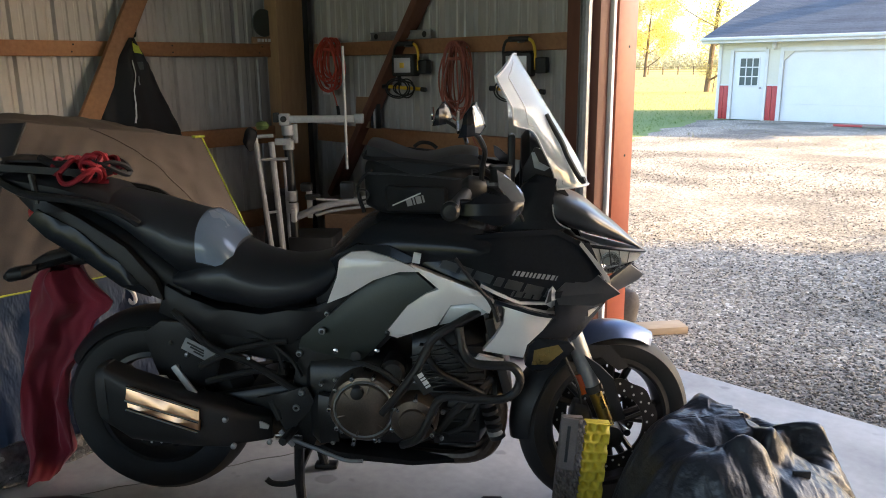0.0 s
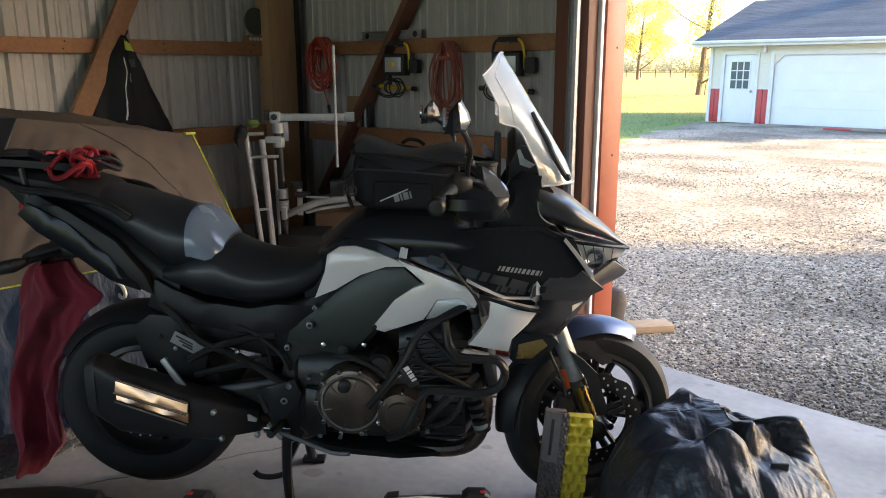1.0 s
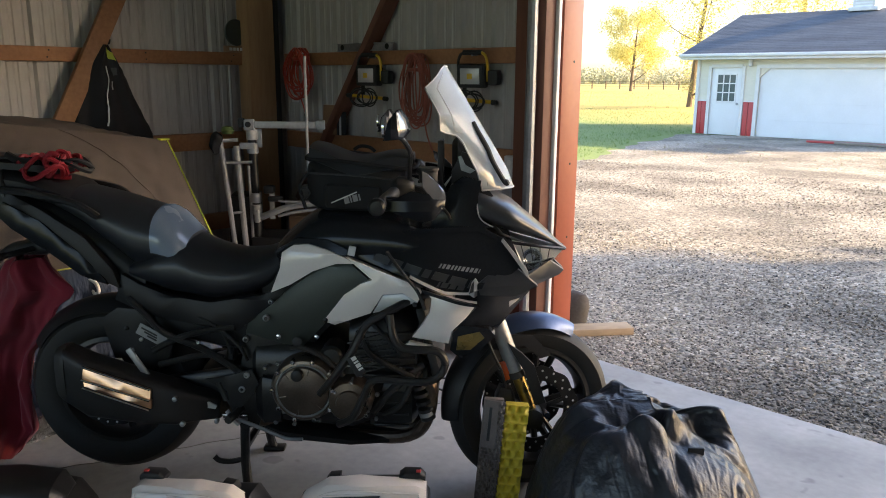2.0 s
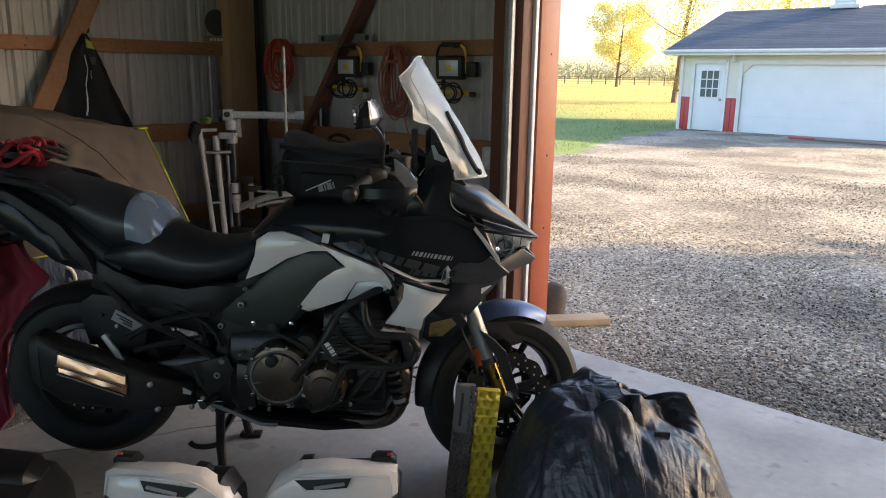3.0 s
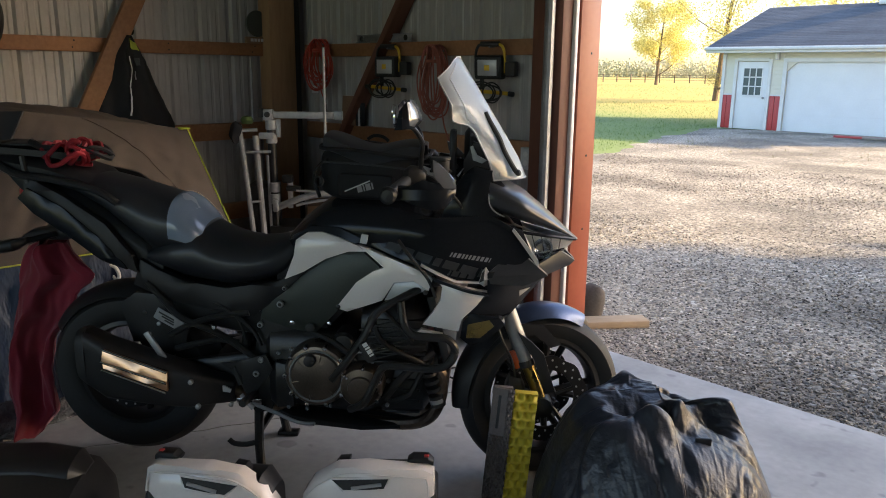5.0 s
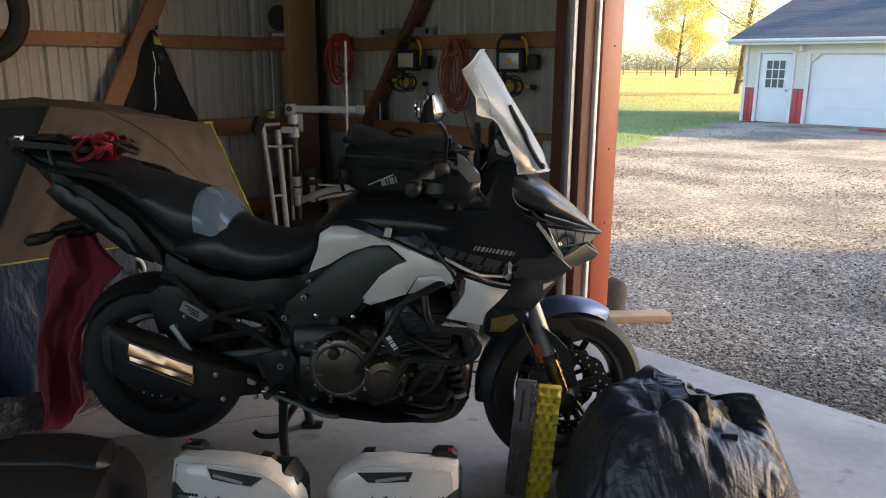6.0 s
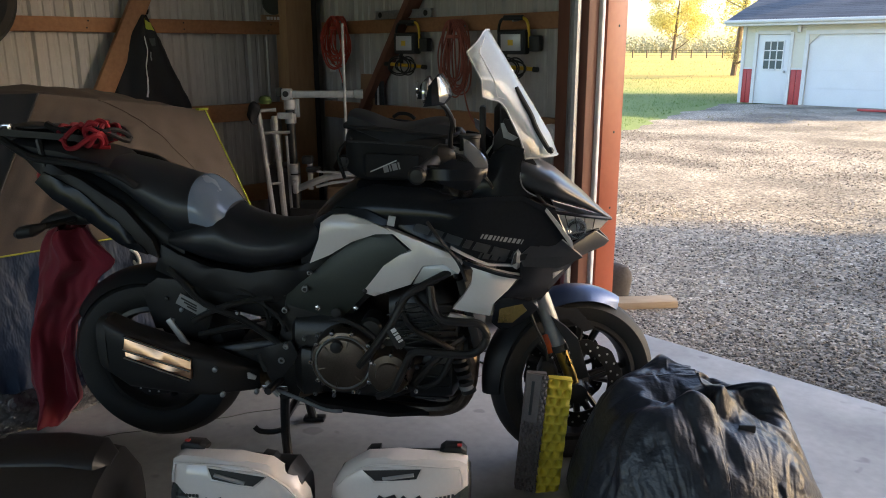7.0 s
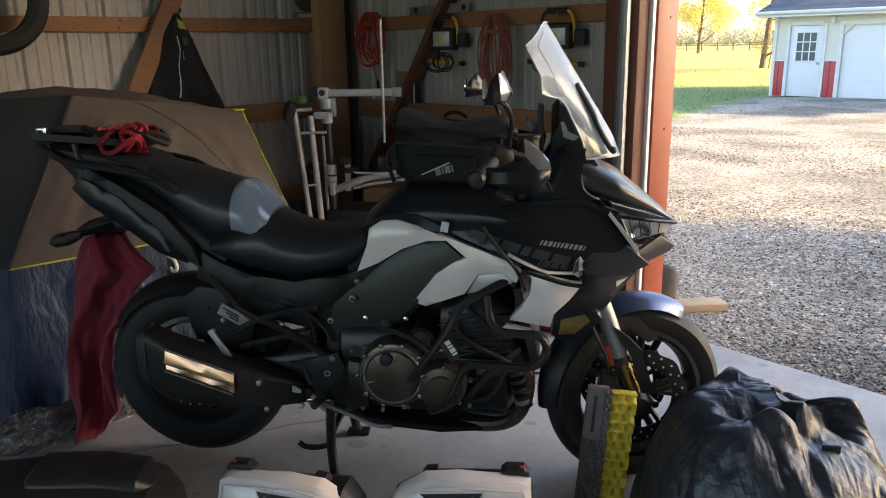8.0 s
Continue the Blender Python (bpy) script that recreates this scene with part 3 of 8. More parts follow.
def gravel_sheet():
    bm = bmesh.new()
    ys = [3.2 + 0.25 * i for i in range(76)]
    xs = [0, 0.05, 0.1, 0.2, 0.3, 0.5, 0.8, 1]
    g = []
    for y in ys:
        e = yard_edge(y)
        g.append([bm.verts.new((e + (34 - e) * u, y, (-0.085 if u else -0.135) + 0.012 * noise.noise((0.8 * (e + (34 - e) * u), 0.8 * y, 0)))) for u in xs])
    for i in range(len(ys) - 1):
        for j in range(len(xs) - 1):
            bm.faces.new((g[i][j], g[i + 1][j], g[i + 1][j + 1], g[i][j + 1]))
    return bm


placed("gravel_yard", gravel_sheet(), "gravel", pose(0, 0, 0), "grey gravel yard between the shed and the garage", "gravel yard", kind="structure")


def stones():
    rnd = random.Random(7)
    protos = []
    for k in range(6):
        bm = bmesh.new()
        bmesh.ops.create_icosphere(bm, subdivisions=1, radius=1)
        for v in bm.verts:
            v.co *= 1 + 0.35 * rnd.uniform(-1, 1)
            v.co.z *= 0.65
        protos.append(proto(bm))
    spots = []
    for _ in range(46000):
        y = 3.33 + 9.5 * rnd.random() ** 1.7
        x = -2.4 - 0.62 * (y - 3.3) + rnd.random() * (3.2 + 1.05 * (y - 3.3))
        s = rnd.uniform(0.004, 0.0095) * (1 + 0.035 * y)
        spots.append((turn3(rnd.uniform(-0.4, 0.4), rnd.uniform(-0.4, 0.4), rnd.uniform(0, 6.28), s), np.array((x, y, -0.084 + 0.25 * s)), rnd.randrange(6)))
    return protos, spots


scattered("gravel_stones", "stone", *stones(), "loose grey and tan gravel stones", "gravel")


def blades(n, spot, mat, name, label, seed, size):
    rnd = random.Random(seed)
    protos = []
    for k in range(4):
        V, F = [], []
        for b in range(5):
            a, r = rnd.uniform(0, 6.28), rnd.uniform(0, 0.4)
            x, y = r * math.cos(a), r * math.sin(a)
            w, h = rnd.uniform(0.03, 0.06), rnd.uniform(0.6, 1.2)
            dx, dy = rnd.uniform(-0.4, 0.4), rnd.uniform(-0.4, 0.4)
            i = len(V)
            V += [(x - w * math.sin(a), y + w * math.cos(a), 0), (x + w * math.sin(a), y - w * math.cos(a), 0), (x + dx, y + dy, h)]
            F.append((i, i + 1, i + 2))
        protos.append((np.array(V), F))
    spots = []
    for _ in range(n):
        x, y = spot(rnd)
        s = rnd.uniform(0.6, 1.3) * size
        spots.append((turn3(0, 0, rnd.uniform(0, 6.28), s), np.array((x, y, -0.13)), rnd.randrange(4)))
    return scattered(name, mat, protos, spots, label, "grass")


def lawn_spot(r):
    y = 11 + 26 * r.random()
    return yard_edge(min(y, 21)) - 0.05 - 16 * r.random() ** 1.5, y


blades(9000, lawn_spot, "grass", "lawn_grass", "short green lawn grass beside the gravel", 11, 0.055)
blades(420, lambda r: (yard_edge(15) + 0.4 + 6 * r.random(), 14.5 + 6.5 * r.random()), "weed", "yard_weeds", "thin dry weeds growing through the gravel", 12, 0.08)
blades(4000, lambda r: (-16 - 60 * r.random(), 32 + 60 * r.random()), "weed", "meadow_grass", "dry golden meadow grass", 13, 0.11)

# block of wood and rounded stone by the door jamb
placed("timber_block", bm_box((0, 0, 0.022), (0.13, 0.39, 0.044), 0.004), "new_timber", pose(-2.15, 3.90, -0.082, 0, 0, -38), "short sawn timber block on the gravel", "timber block")


def boulder():
    bm = bmesh.new()
    lathe(bm, [(0.08, 0), (0.092, 0.03), (0.086, 0.14), (0.07, 0.19), (0.045, 0.22), (0.015, 0.225)], 18)
    for v in bm.verts:
        v.co += 0.022 * Vector(noise.noise_vector(v.co * 8))
    return bm


placed("boulder", boulder(), "sack", pose(-2.39, 3.93, -0.10, 0, 10, 30), "dull brown rounded stone beside the door jamb", "stone")

# ---- the garage across the yard ----
GY, GX0, GX1, GZ0, EAVE = 22.1, -10.46, -1.6, -0.11, 2.14
garage = thing("garage", pose(0, 0, 0), "cream garage with red wainscot and slate-grey roof", "garage")
wallbm = bmesh.new()
DL, DR, DT = -8.62, -3.7, 1.81
HL, HR, HT = -10.05, -9.13, 1.82
for x0, x1, z0, z1 in ((GX0, HL, GZ0, EAVE), (HL, HR, HT, EAVE), (HR, DL, GZ0, EAVE), (DL, DR, DT, EAVE), (DR, GX1, GZ0, EAVE)):
    box(wallbm, ((x0 + x1) / 2, GY + 0.06, (z0 + z1) / 2), (x1 - x0, 0.12, z1 - z0))
box(wallbm, (GX0 + 0.06, GY + 3.6, (GZ0 + EAVE) / 2), (0.12, 6.96, EAVE - GZ0))
box(wallbm, (GX1 - 0.06, GY + 3.6, (GZ0 + EAVE) / 2), (0.12, 6.96, EAVE - GZ0))
box(wallbm, ((GX0 + GX1) / 2, GY + 7.14, (GZ0 + EAVE) / 2), (GX1 - GX0, 0.12, EAVE - GZ0))
for gx in (GX0 + 0.06, GX1 - 0.06):
    tri = [wallbm.verts.new((gx + dx, y, z)) for dx in (-0.06, 0.06) for y, z in ((GY, EAVE), (GY + 3.6, EAVE + 1.27), (GY + 7.2, EAVE))]
    wallbm.faces.new(tri[:3])
    wallbm.faces.new(tri[3:][::-1])
g_wall = part("wall", wallbm, "siding", garage)
for i in range(17):
    z = GZ0 + 0.95 + i * 0.105
    for x0, x1 in ((GX0, HL - 0.09), (HR + 0.09, DL - 0.09)):
        if z < EAVE - 0.05:
            part("clapboard", bm_box(((x0 + x1) / 2, GY - 0.008, z + 0.05), (x1 - x0, 0.016, 0.1), 0, Matrix.Translation(((x0 + x1) / 2, GY, z)) @ pose(0, 0, 0, -5) @ Matrix.Translation((-(x0 + x1) / 2, -GY, -z))), "siding", garage)
for i, z in enumerate((1.87, 1.975, 2.08)):
    part("clapboard", bm_box((-6.1, GY - 0.006, z + 0.045), (5.0, 0.014, 0.09)), "siding", garage)
# red wainscot boards
for x0, x1 in ((GX0 + 0.02, HL - 0.10), (HR + 0.10, DL - 0.10)):
    n = max(2, round((x1 - x0) / 0.16))
    for i in range(n):
        w = (x1 - x0) / n
        part("wainscot_board", bm_box((x0 + (i + 0.5) * w, GY - 0.02, GZ0 + 0.49), (w - 0.012, 0.03, 0.96), 0.004), "red_panel", garage)
    part("wainscot_cap", bm_box(((x0 + x1) / 2, GY - 0.025, GZ0 + 0.99), (x1 - x0 + 0.02, 0.05, 0.035)), "white_trim", garage)
part("corner_trim", bm_box((GX0 + 0.0, GY - 0.03, 1.01), (0.09, 0.06, 2.24)), "white_trim", garage)
# side door with nine panes
gdoor = part("door", bm_box(((HL + HR) / 2, GY + 0.03, (GZ0 + HT) / 2), (HR - HL - 0.01, 0.05, HT - GZ0 - 0.01), 0.004), "white_door", garage, "white door with nine panes")
for x in (HL - 0.045, HR + 0.045):
    part("door_casing", bm_box((x, GY - 0.025, (GZ0 + HT) / 2 + 0.03), (0.09, 0.06, HT - GZ0 + 0.06)), "white_trim", garage)
part("door_casing", bm_box(((HL + HR) / 2, GY - 0.025, HT + 0.055), (HR - HL, 0.06, 0.09)), "white_trim", garage)
wx0, wx1, wz0, wz1 = -9.86, -9.30, 0.86, 1.64
for i in range(3):
    for j in range(3):
        cx, cz = wx0 + (i + 0.5) * (wx1 - wx0) / 3, wz0 + (j + 0.5) * (wz1 - wz0) / 3
        part("pane", bm_box((cx, GY + 0.0, cz), ((wx1 - wx0) / 3 - 0.03, 0.012, (wz1 - wz0) / 3 - 0.03)), "pane", gdoor)
for i in range(4):
    part("muntin", bm_box((wx0 + i * (wx1 - wx0) / 3, GY - 0.008, (wz0 + wz1) / 2), (0.028, 0.03, wz1 - wz0 + 0.03)), "white_door", gdoor)
    part("muntin", bm_box(((wx0 + wx1) / 2, GY - 0.009, wz0 + i * (wz1 - wz0) / 3), (wx1 - wx0 - 0.03, 0.028, 0.028)), "white_door", gdoor)
part("door_knob", bm_lathe([(0.012, 0), (0.014, 0.03), (0.032, 0.045), (0.034, 0.065), (0.02, 0.08)], 14, pose(HR - 0.08, GY + 0.0, 0.80, 90)), "galv", gdoor)
# overhead door: four broad sections, clipped upper corners in the casing
od = part("overhead_door", bm_box(((DL + DR) / 2, GY + 0.08, (GZ0 + DT) / 2), (DR - DL, 0.04, DT - GZ0)), "white_door", garage, "broad white overhead garage door")
for i in range(4):
    h = (DT - GZ0) / 4
    part("door_section", bm_box(((DL + DR) / 2, GY + 0.055, GZ0 + (i + 0.5) * h), (DR - DL - 0.01, 0.03, h - 0.003), 0), "white_door", od)
part("door_casing", bm_box((DL - 0.05, GY - 0.02, (GZ0 + DT) / 2), (0.10, 0.07, DT - GZ0)), "white_trim", garage)
part("door_casing", bm_box((DR + 0.05, GY - 0.02, (GZ0 + DT) / 2), (0.10, 0.07, DT - GZ0)), "white_trim", garage)
part("door_casing", bm_box(((DL + DR) / 2, GY - 0.02, DT + 0.05), (DR - DL + 0.2, 0.07, 0.10)), "white_trim", garage)
for sx, x in ((1, DL), (-1, DR)):
    bm = bmesh.new()
    a = [bm.verts.new((x, GY - 0.02, DT)), bm.verts.new((x + sx * 0.26, GY - 0.02, DT)), bm.verts.new((x, GY - 0.02, DT - 0.26))]
    f = bm.faces.new(a)
    for v in bmesh.ops.extrude_face_region(bm, geom=[f])["geom"]:
        if isinstance(v, bmesh.types.BMVert):
            v.co.y += 0.06
    part("corner_bracket", bm, "siding", garage)
part("wall_lamp", bm_lathe([(0.03, 0), (0.06, 0.02), (0.06, 0.16), (0.045, 0.2), (0.01, 0.24)], 12, pose(-8.90, GY - 0.07, 1.86)), "white_trim", garage, "white lamp over the side door")
# roof: rows of shingles on two slopes, white fascia and gutter
OX0, OX1 = GX0 - 0.40, GX1 + 0.4
roofbm = bmesh.new()
RY, RZ, EY, EZ = GY + 3.6, EAVE + 1.44, GY - 0.45, EAVE + 0.07
rp = [(EY, EZ), (RY, RZ), (2 * RY - EY, EZ), (2 * RY - EY, EZ - 0.05), (RY, RZ - 0.06), (EY, EZ - 0.05)]
A, B = [roofbm.verts.new((OX0, y, z)) for y, z in rp], [roofbm.verts.new((OX1, y, z)) for y, z in rp]
for i in range(6):
    roofbm.faces.new((A[i], A[(i + 1) % 6], B[(i + 1) % 6], B[i]))
for q in (A, B):
    roofbm.faces.new((q[0], q[1], q[4], q[5]))
    roofbm.faces.new((q[1], q[2], q[3], q[4]))
g_roof = part("roof", roofbm, "shingle", garage, "slate-grey shingle roof")
slope = math.atan2(RZ - EZ, RY - EY)
run = math.hypot(RY - EY, RZ - EZ)
for i in range(26):
    d = i * run / 26
    y, z = EY + d * math.cos(slope), EZ + d * math.sin(slope)
    part("shingle_course", bm_box(((OX0 + OX1) / 2, 0.08, 0.006), (OX1 - OX0, 0.17, 0.004), 0, Matrix.Translation((0, y, z)) @ pose(0, 0, 0, math.degrees(slope) - 0.9)), "shingle", g_roof)
part("fascia", bm_box(((OX0 + OX1) / 2, EY - 0.012, EZ - 0.075), (OX1 - OX0, 0.024, 0.15)), "white_trim", garage)
part("gutter", bm_tube([(OX0, EY - 0.06, EZ - 0.04), (OX1, EY - 0.06, EZ - 0.04)], 0.05, 8, 1), "white_trim", garage)
part("soffit", bm_box(((OX0 + OX1) / 2, (EY + GY) / 2, EZ - 0.145), (OX1 - OX0, GY - EY, 0.012)), "white_trim", garage)
for x in (OX0 - 0.012,):
    for s in (1, -1):
        part("rake_board", beam((x, RY - s * (RY - EY), EZ - 0.07), (x, RY, RZ - 0.07), 0.15, 0.024, 0), "white_trim", garage)
cup = part("cupola", bm_box((-7.1, RY, RZ + 0.22), (0.62, 0.62, 0.6), 0.01), "white_trim", garage, "white louvred cupola on the ridge")
part("cupola_roof", bm_lathe([(0.62, 0), (0.02, 0.45)], 4, pose(-7.1, RY, RZ + 0.52, 0, 0, 45)), "shingle", cup)
part("cupola_base", bm_box((-7.1, RY, RZ - 0.02), (0.82, 0.74, 0.12), 0.02), "white_trim", cup)
for k in range(5):
    part("louvre", bm_box((-7.1, RY - 0.31, RZ + 0.06 + 0.09 * k), (0.46, 0.03, 0.05)), "white_door", cup)
# lumber lying in front of the overhead door
for i, (x, y, a, mat) in enumerate(((-5.2, 20.9, 3, "grey_timber"), (-5.4, 20.75, 1, "red_panel"), (-4.9, 20.6, -2, "grey_timber"))):
    placed("lumber_board", bm_box((0, 0, 0.03), (3.0 - 0.4 * i, 0.14, 0.05), 0.004), mat, pose(x, y, -0.085 + 0.002 * i, 0, 0, a), ("weathered board lying on the gravel", "red board lying on the gravel", "weathered board lying on the gravel")[i], "board", "boards on the gravel")


# ---- trees ----
def leaf_protos(seed):
    rnd = random.Random(seed)
    out = []
    for _ in range(3):
        V, F = [], []
        for b in range(7):
            c = np.array([rnd.uniform(-1, 1) for _ in range(3)])
            m = turn3(rnd.uniform(0, 6), rnd.uniform(0, 6), rnd.uniform(0, 6), 0.42)
            q = np.array(((-0.5, 0, 0), (0, -0.35, 0.05), (0.6, 0, 0), (0, 0.35, 0.05))) @ m.T + c
            i = len(V)
            V += q.tolist()
            F += [(i, i + 1, i + 2), (i, i + 2, i + 3)]
        out.append((np.array(V), F))
    return out


def tree(m, height, spread, lean, seed, leaf, n_leaf, label, trunk_r, size, bare=0.3, low=0.3):
    rnd = random.Random(seed)
    t = thing("tree", m, label, "tree")
    top = Vector((lean[0], lean[1], height * 0.8))
    path = [Vector((0, 0, -0.3)), Vector((lean[0] * 0.25, lean[1] * 0.25, height * 0.25)), Vector((lean[0] * 0.55, lean[1] * 0.6, height * 0.5)), top]
    part("trunk", bm_tube(path, trunk_r, 9, 4, False, trunk_r * 0.25), "bark", t)
    sp = smooth_path(path, 6)
    tips = [top]
    for k in range(13):
        f = low + (0.95 - low) * k / 13
        base = sp[min(len(sp) - 1, int(f * len(sp)))]
        a = k * 2.4 + rnd.uniform(-0.4, 0.4)
        ln = spread * (1.1 - 0.6 * f) * rnd.uniform(0.7, 1.1)
        mid = base + Vector((math.cos(a) * ln * 0.5, math.sin(a) * ln * 0.5, ln * 0.28))
        tip = base + Vector((math.cos(a) * ln, math.sin(a) * ln, ln * 0.75))
        part("limb", bm_tube([base, mid, tip], trunk_r * 0.38 * (1.1 - f), 6, 3, False, trunk_r * 0.06), "bark", t)
        tips += [mid.lerp(tip, 0.4), tip, tip + Vector((rnd.uniform(-1, 1), rnd.uniform(-1, 1), rnd.uniform(0, 1))) * spread * 0.2]
    spots = []
    for _ in range(n_leaf):
        c = tips[rnd.randrange(len(tips))]
        r = spread * 0.30 * rnd.random() ** 0.5
        d = Vector((rnd.gauss(0, 1), rnd.gauss(0, 1), rnd.gauss(0, 0.8)))
        p = c + d.normalized() * r
        if p.z > height * bare * 0.8:
            spots.append((turn3(rnd.uniform(0, 6), rnd.uniform(0, 6), rnd.uniform(0, 6), size * rnd.uniform(0.6, 1.3)), np.array(p), rnd.randrange(3)))
    scattered("crown", leaf, leaf_protos(seed), spots, "", "", t)
    return t


tree(pose(-21.9, 44.6, -0.13), 13.0, 5.0, (0.9, 0.6), 3, "leaf_gold", 4200, "golden autumn tree with a leaning trunk", 0.18, 0.25, 0.1, 0.12)
tree(pose(-16.5, 47.5, -0.13), 13.0, 4.6, (-0.5, 0.5), 5, "leaf_gold", 3000, "tall golden autumn tree behind the garage", 0.20, 0.26, 0.2, 0.2)
tree(pose(-58.0, 99.0, -0.13), 12.5, 4.6, (0.5, 0.3), 8, "leaf_gold", 3800, "slender golden autumn tree in the meadow", 0.26, 0.42, 0.1, 0.16)
# shrub beside the garage corner
tree(pose(-21.2, 44.0, -0.13), 1.6, 1.1, (0.1, 0.1), 21, "weed", 260, "dry brown shrub at the foot of the tree", 0.04, 0.12, 0.1)


def far_woods():
    rnd = random.Random(17)
    protos = leaf_protos(33)
    spots = []
    for k in range(150):
        a = radians(90 + 5 + 62 * k / 150 + rnd.uniform(-0.3, 0.3))
        d = rnd.uniform(300, 360)
        h, w = rnd.uniform(3.0, 7.5), rnd.uniform(5, 9)
        for _ in range(60):
            p = np.array((d * math.cos(a) + rnd.gauss(0, w * 0.45), d * math.sin(a) + rnd.gauss(0, w * 0.45), -0.5 + h * rnd.random() ** 0.8))
            spots.append((turn3(rnd.uniform(0, 6), rnd.uniform(0, 6), rnd.uniform(0, 6), rnd.uniform(1.3, 2.4)), p, rnd.randrange(3)))
    return protos, spots


scattered("far_woods", "far_wood", *far_woods(), "hazy line of far autumn woods", "woods")

# rail fence far out in the meadow
fence = thing("fence", pose(0, 0, 0), "weathered post-and-rail fence across the meadow", "fence")
f0, f1 = Vector((-125, 108, -0.13)), Vector((-20, 132, -0.13))
post_me = None
for i in range(43):
    p = f0.lerp(f1, i / 42)
    if post_me is None:
        o = part("post", bm_box((0, 0, 0.7), (0.16, 0.16, 1.4), 0.01), "bark", fence)
        post_me = o.data
    else:
        o = new("post", post_me)
        o.parent = fence
    o.location = p
for z in (0.5, 0.9, 1.28):
    part("rail", beam(f0 + Vector((0, -0.1, z)), f1 + Vector((0, -0.1, z)), 0.14, 0.05, 0), "bark", fence)

# dense unseen trees, added east of the yard to shade the shed door and the near gravel
for k, (xc, yc, h, sp, n) in enumerate(((31, 0.3, 15, 3.0, 5200), (29, 2.5, 14, 2.7, 4600), (34, 1.4, 15, 3.2, 4000), (42, 17.0, 8, 3.2, 500))):
    tree(pose(0.7071 * (xc - yc), 0.7071 * (xc + yc), -0.13, 0, 0, 40 * k), h, sp, (0.4, 0.3), 40 + k, "leaf_green", n, "unseen leafy tree added east of the yard to cast shade", 0.35, 0.75, 0.12)

# ---- the motorcycle, on its centre stand; x forward, y to its left ----
bike = thing("motorcycle", pose(-2.404, 1.061, 0, 0, 0, 41.95), "black and pearl-white touring motorcycle on its centre stand", "motorcycle")
RA, FA, STEER = (-0.02, 0.345), (1.490, 0.302), 16.0


def curve_at(pts, x):
    """Linear interpolation through (x, value) pairs."""
    return float(np.interp(x, [p[0] for p in pts], [p[1] for p in pts]))


def loft(st, e=2.6, seg=20, bm=None):
    """Closed body through stations (x, y, z, half width, half height) with rounded-square sections."""
    bm = bm or bmesh.new()
    rings = []
    for x, y, z, hw, hh in st:
        ring = []
        for k in range(seg):
            a = 2 * math.pi * (k + 0.5) / seg
            c, s = math.cos(a), math.sin(a)
            ring.append(bm.verts.new((x, y + hw * math.copysign(abs(c) ** (2 / e), c), z + hh * math.copysign(abs(s) ** (2 / e), s))))
        rings.append(ring)
    for A, B in zip(rings, rings[1:]):
        for k in range(seg):
            bm.faces.new((A[k], A[(k + 1) % seg], B[(k + 1) % seg], B[k]))
    bm.faces.new(rings[0][::-1])
    bm.faces.new(rings[-1])
    return bm


def loft_between(top, bottom, width, x0, x1, n, e=2.6, seg=20, y=0.0):
    st = []
    for i in range(n + 1):
        x = x0 + (x1 - x0) * i / n
        t, b = curve_at(top, x), curve_at(bottom, x)
        st.append((x, y, (t + b) / 2, curve_at(width, x), max(0.004, (t - b) / 2)))
    return loft(st, e, seg)


def body_w(x, z):
    """Half width of the bodywork."""
    w = 0.155 + 0.185 * max(0, min(0.8, x - 0.45))
    if x > 1.22:
        w -= 0.30 * max(0, (x - 1.22) / 0.38) ** 1.35
    return max(0.015, w - 3.2 * max(0, z - 0.88) ** 2 - 1.0 * max(0, 0.74 - z) ** 2)


def cheek_w(x, z):
    """Half width of the upper fairing: a flat cheek that leans in towards its top and its nose."""
    return min(0.155 + 0.185 * max(0, x - 0.45) + 0.012, 0.292 - 0.20 * (x - 1.10)) - 0.42 * max(0, z - 0.80) - 0.25 * max(0, 0.80 - z)


def both(name, poly, side, depth, mat, label="", rnd=0.012, grid=0.045):
    a = part(name, panel(poly, side, depth, rnd, grid), mat, bike, label)
    part(name, mirrored(panel(poly, side, depth, rnd, grid)), mat, bike, label)
    return a


def axle_y(x, z):
    """Pose that turns a lathed shape's axis to the bike's right side."""
    return pose(x, 0, z, 90, 0, 0)


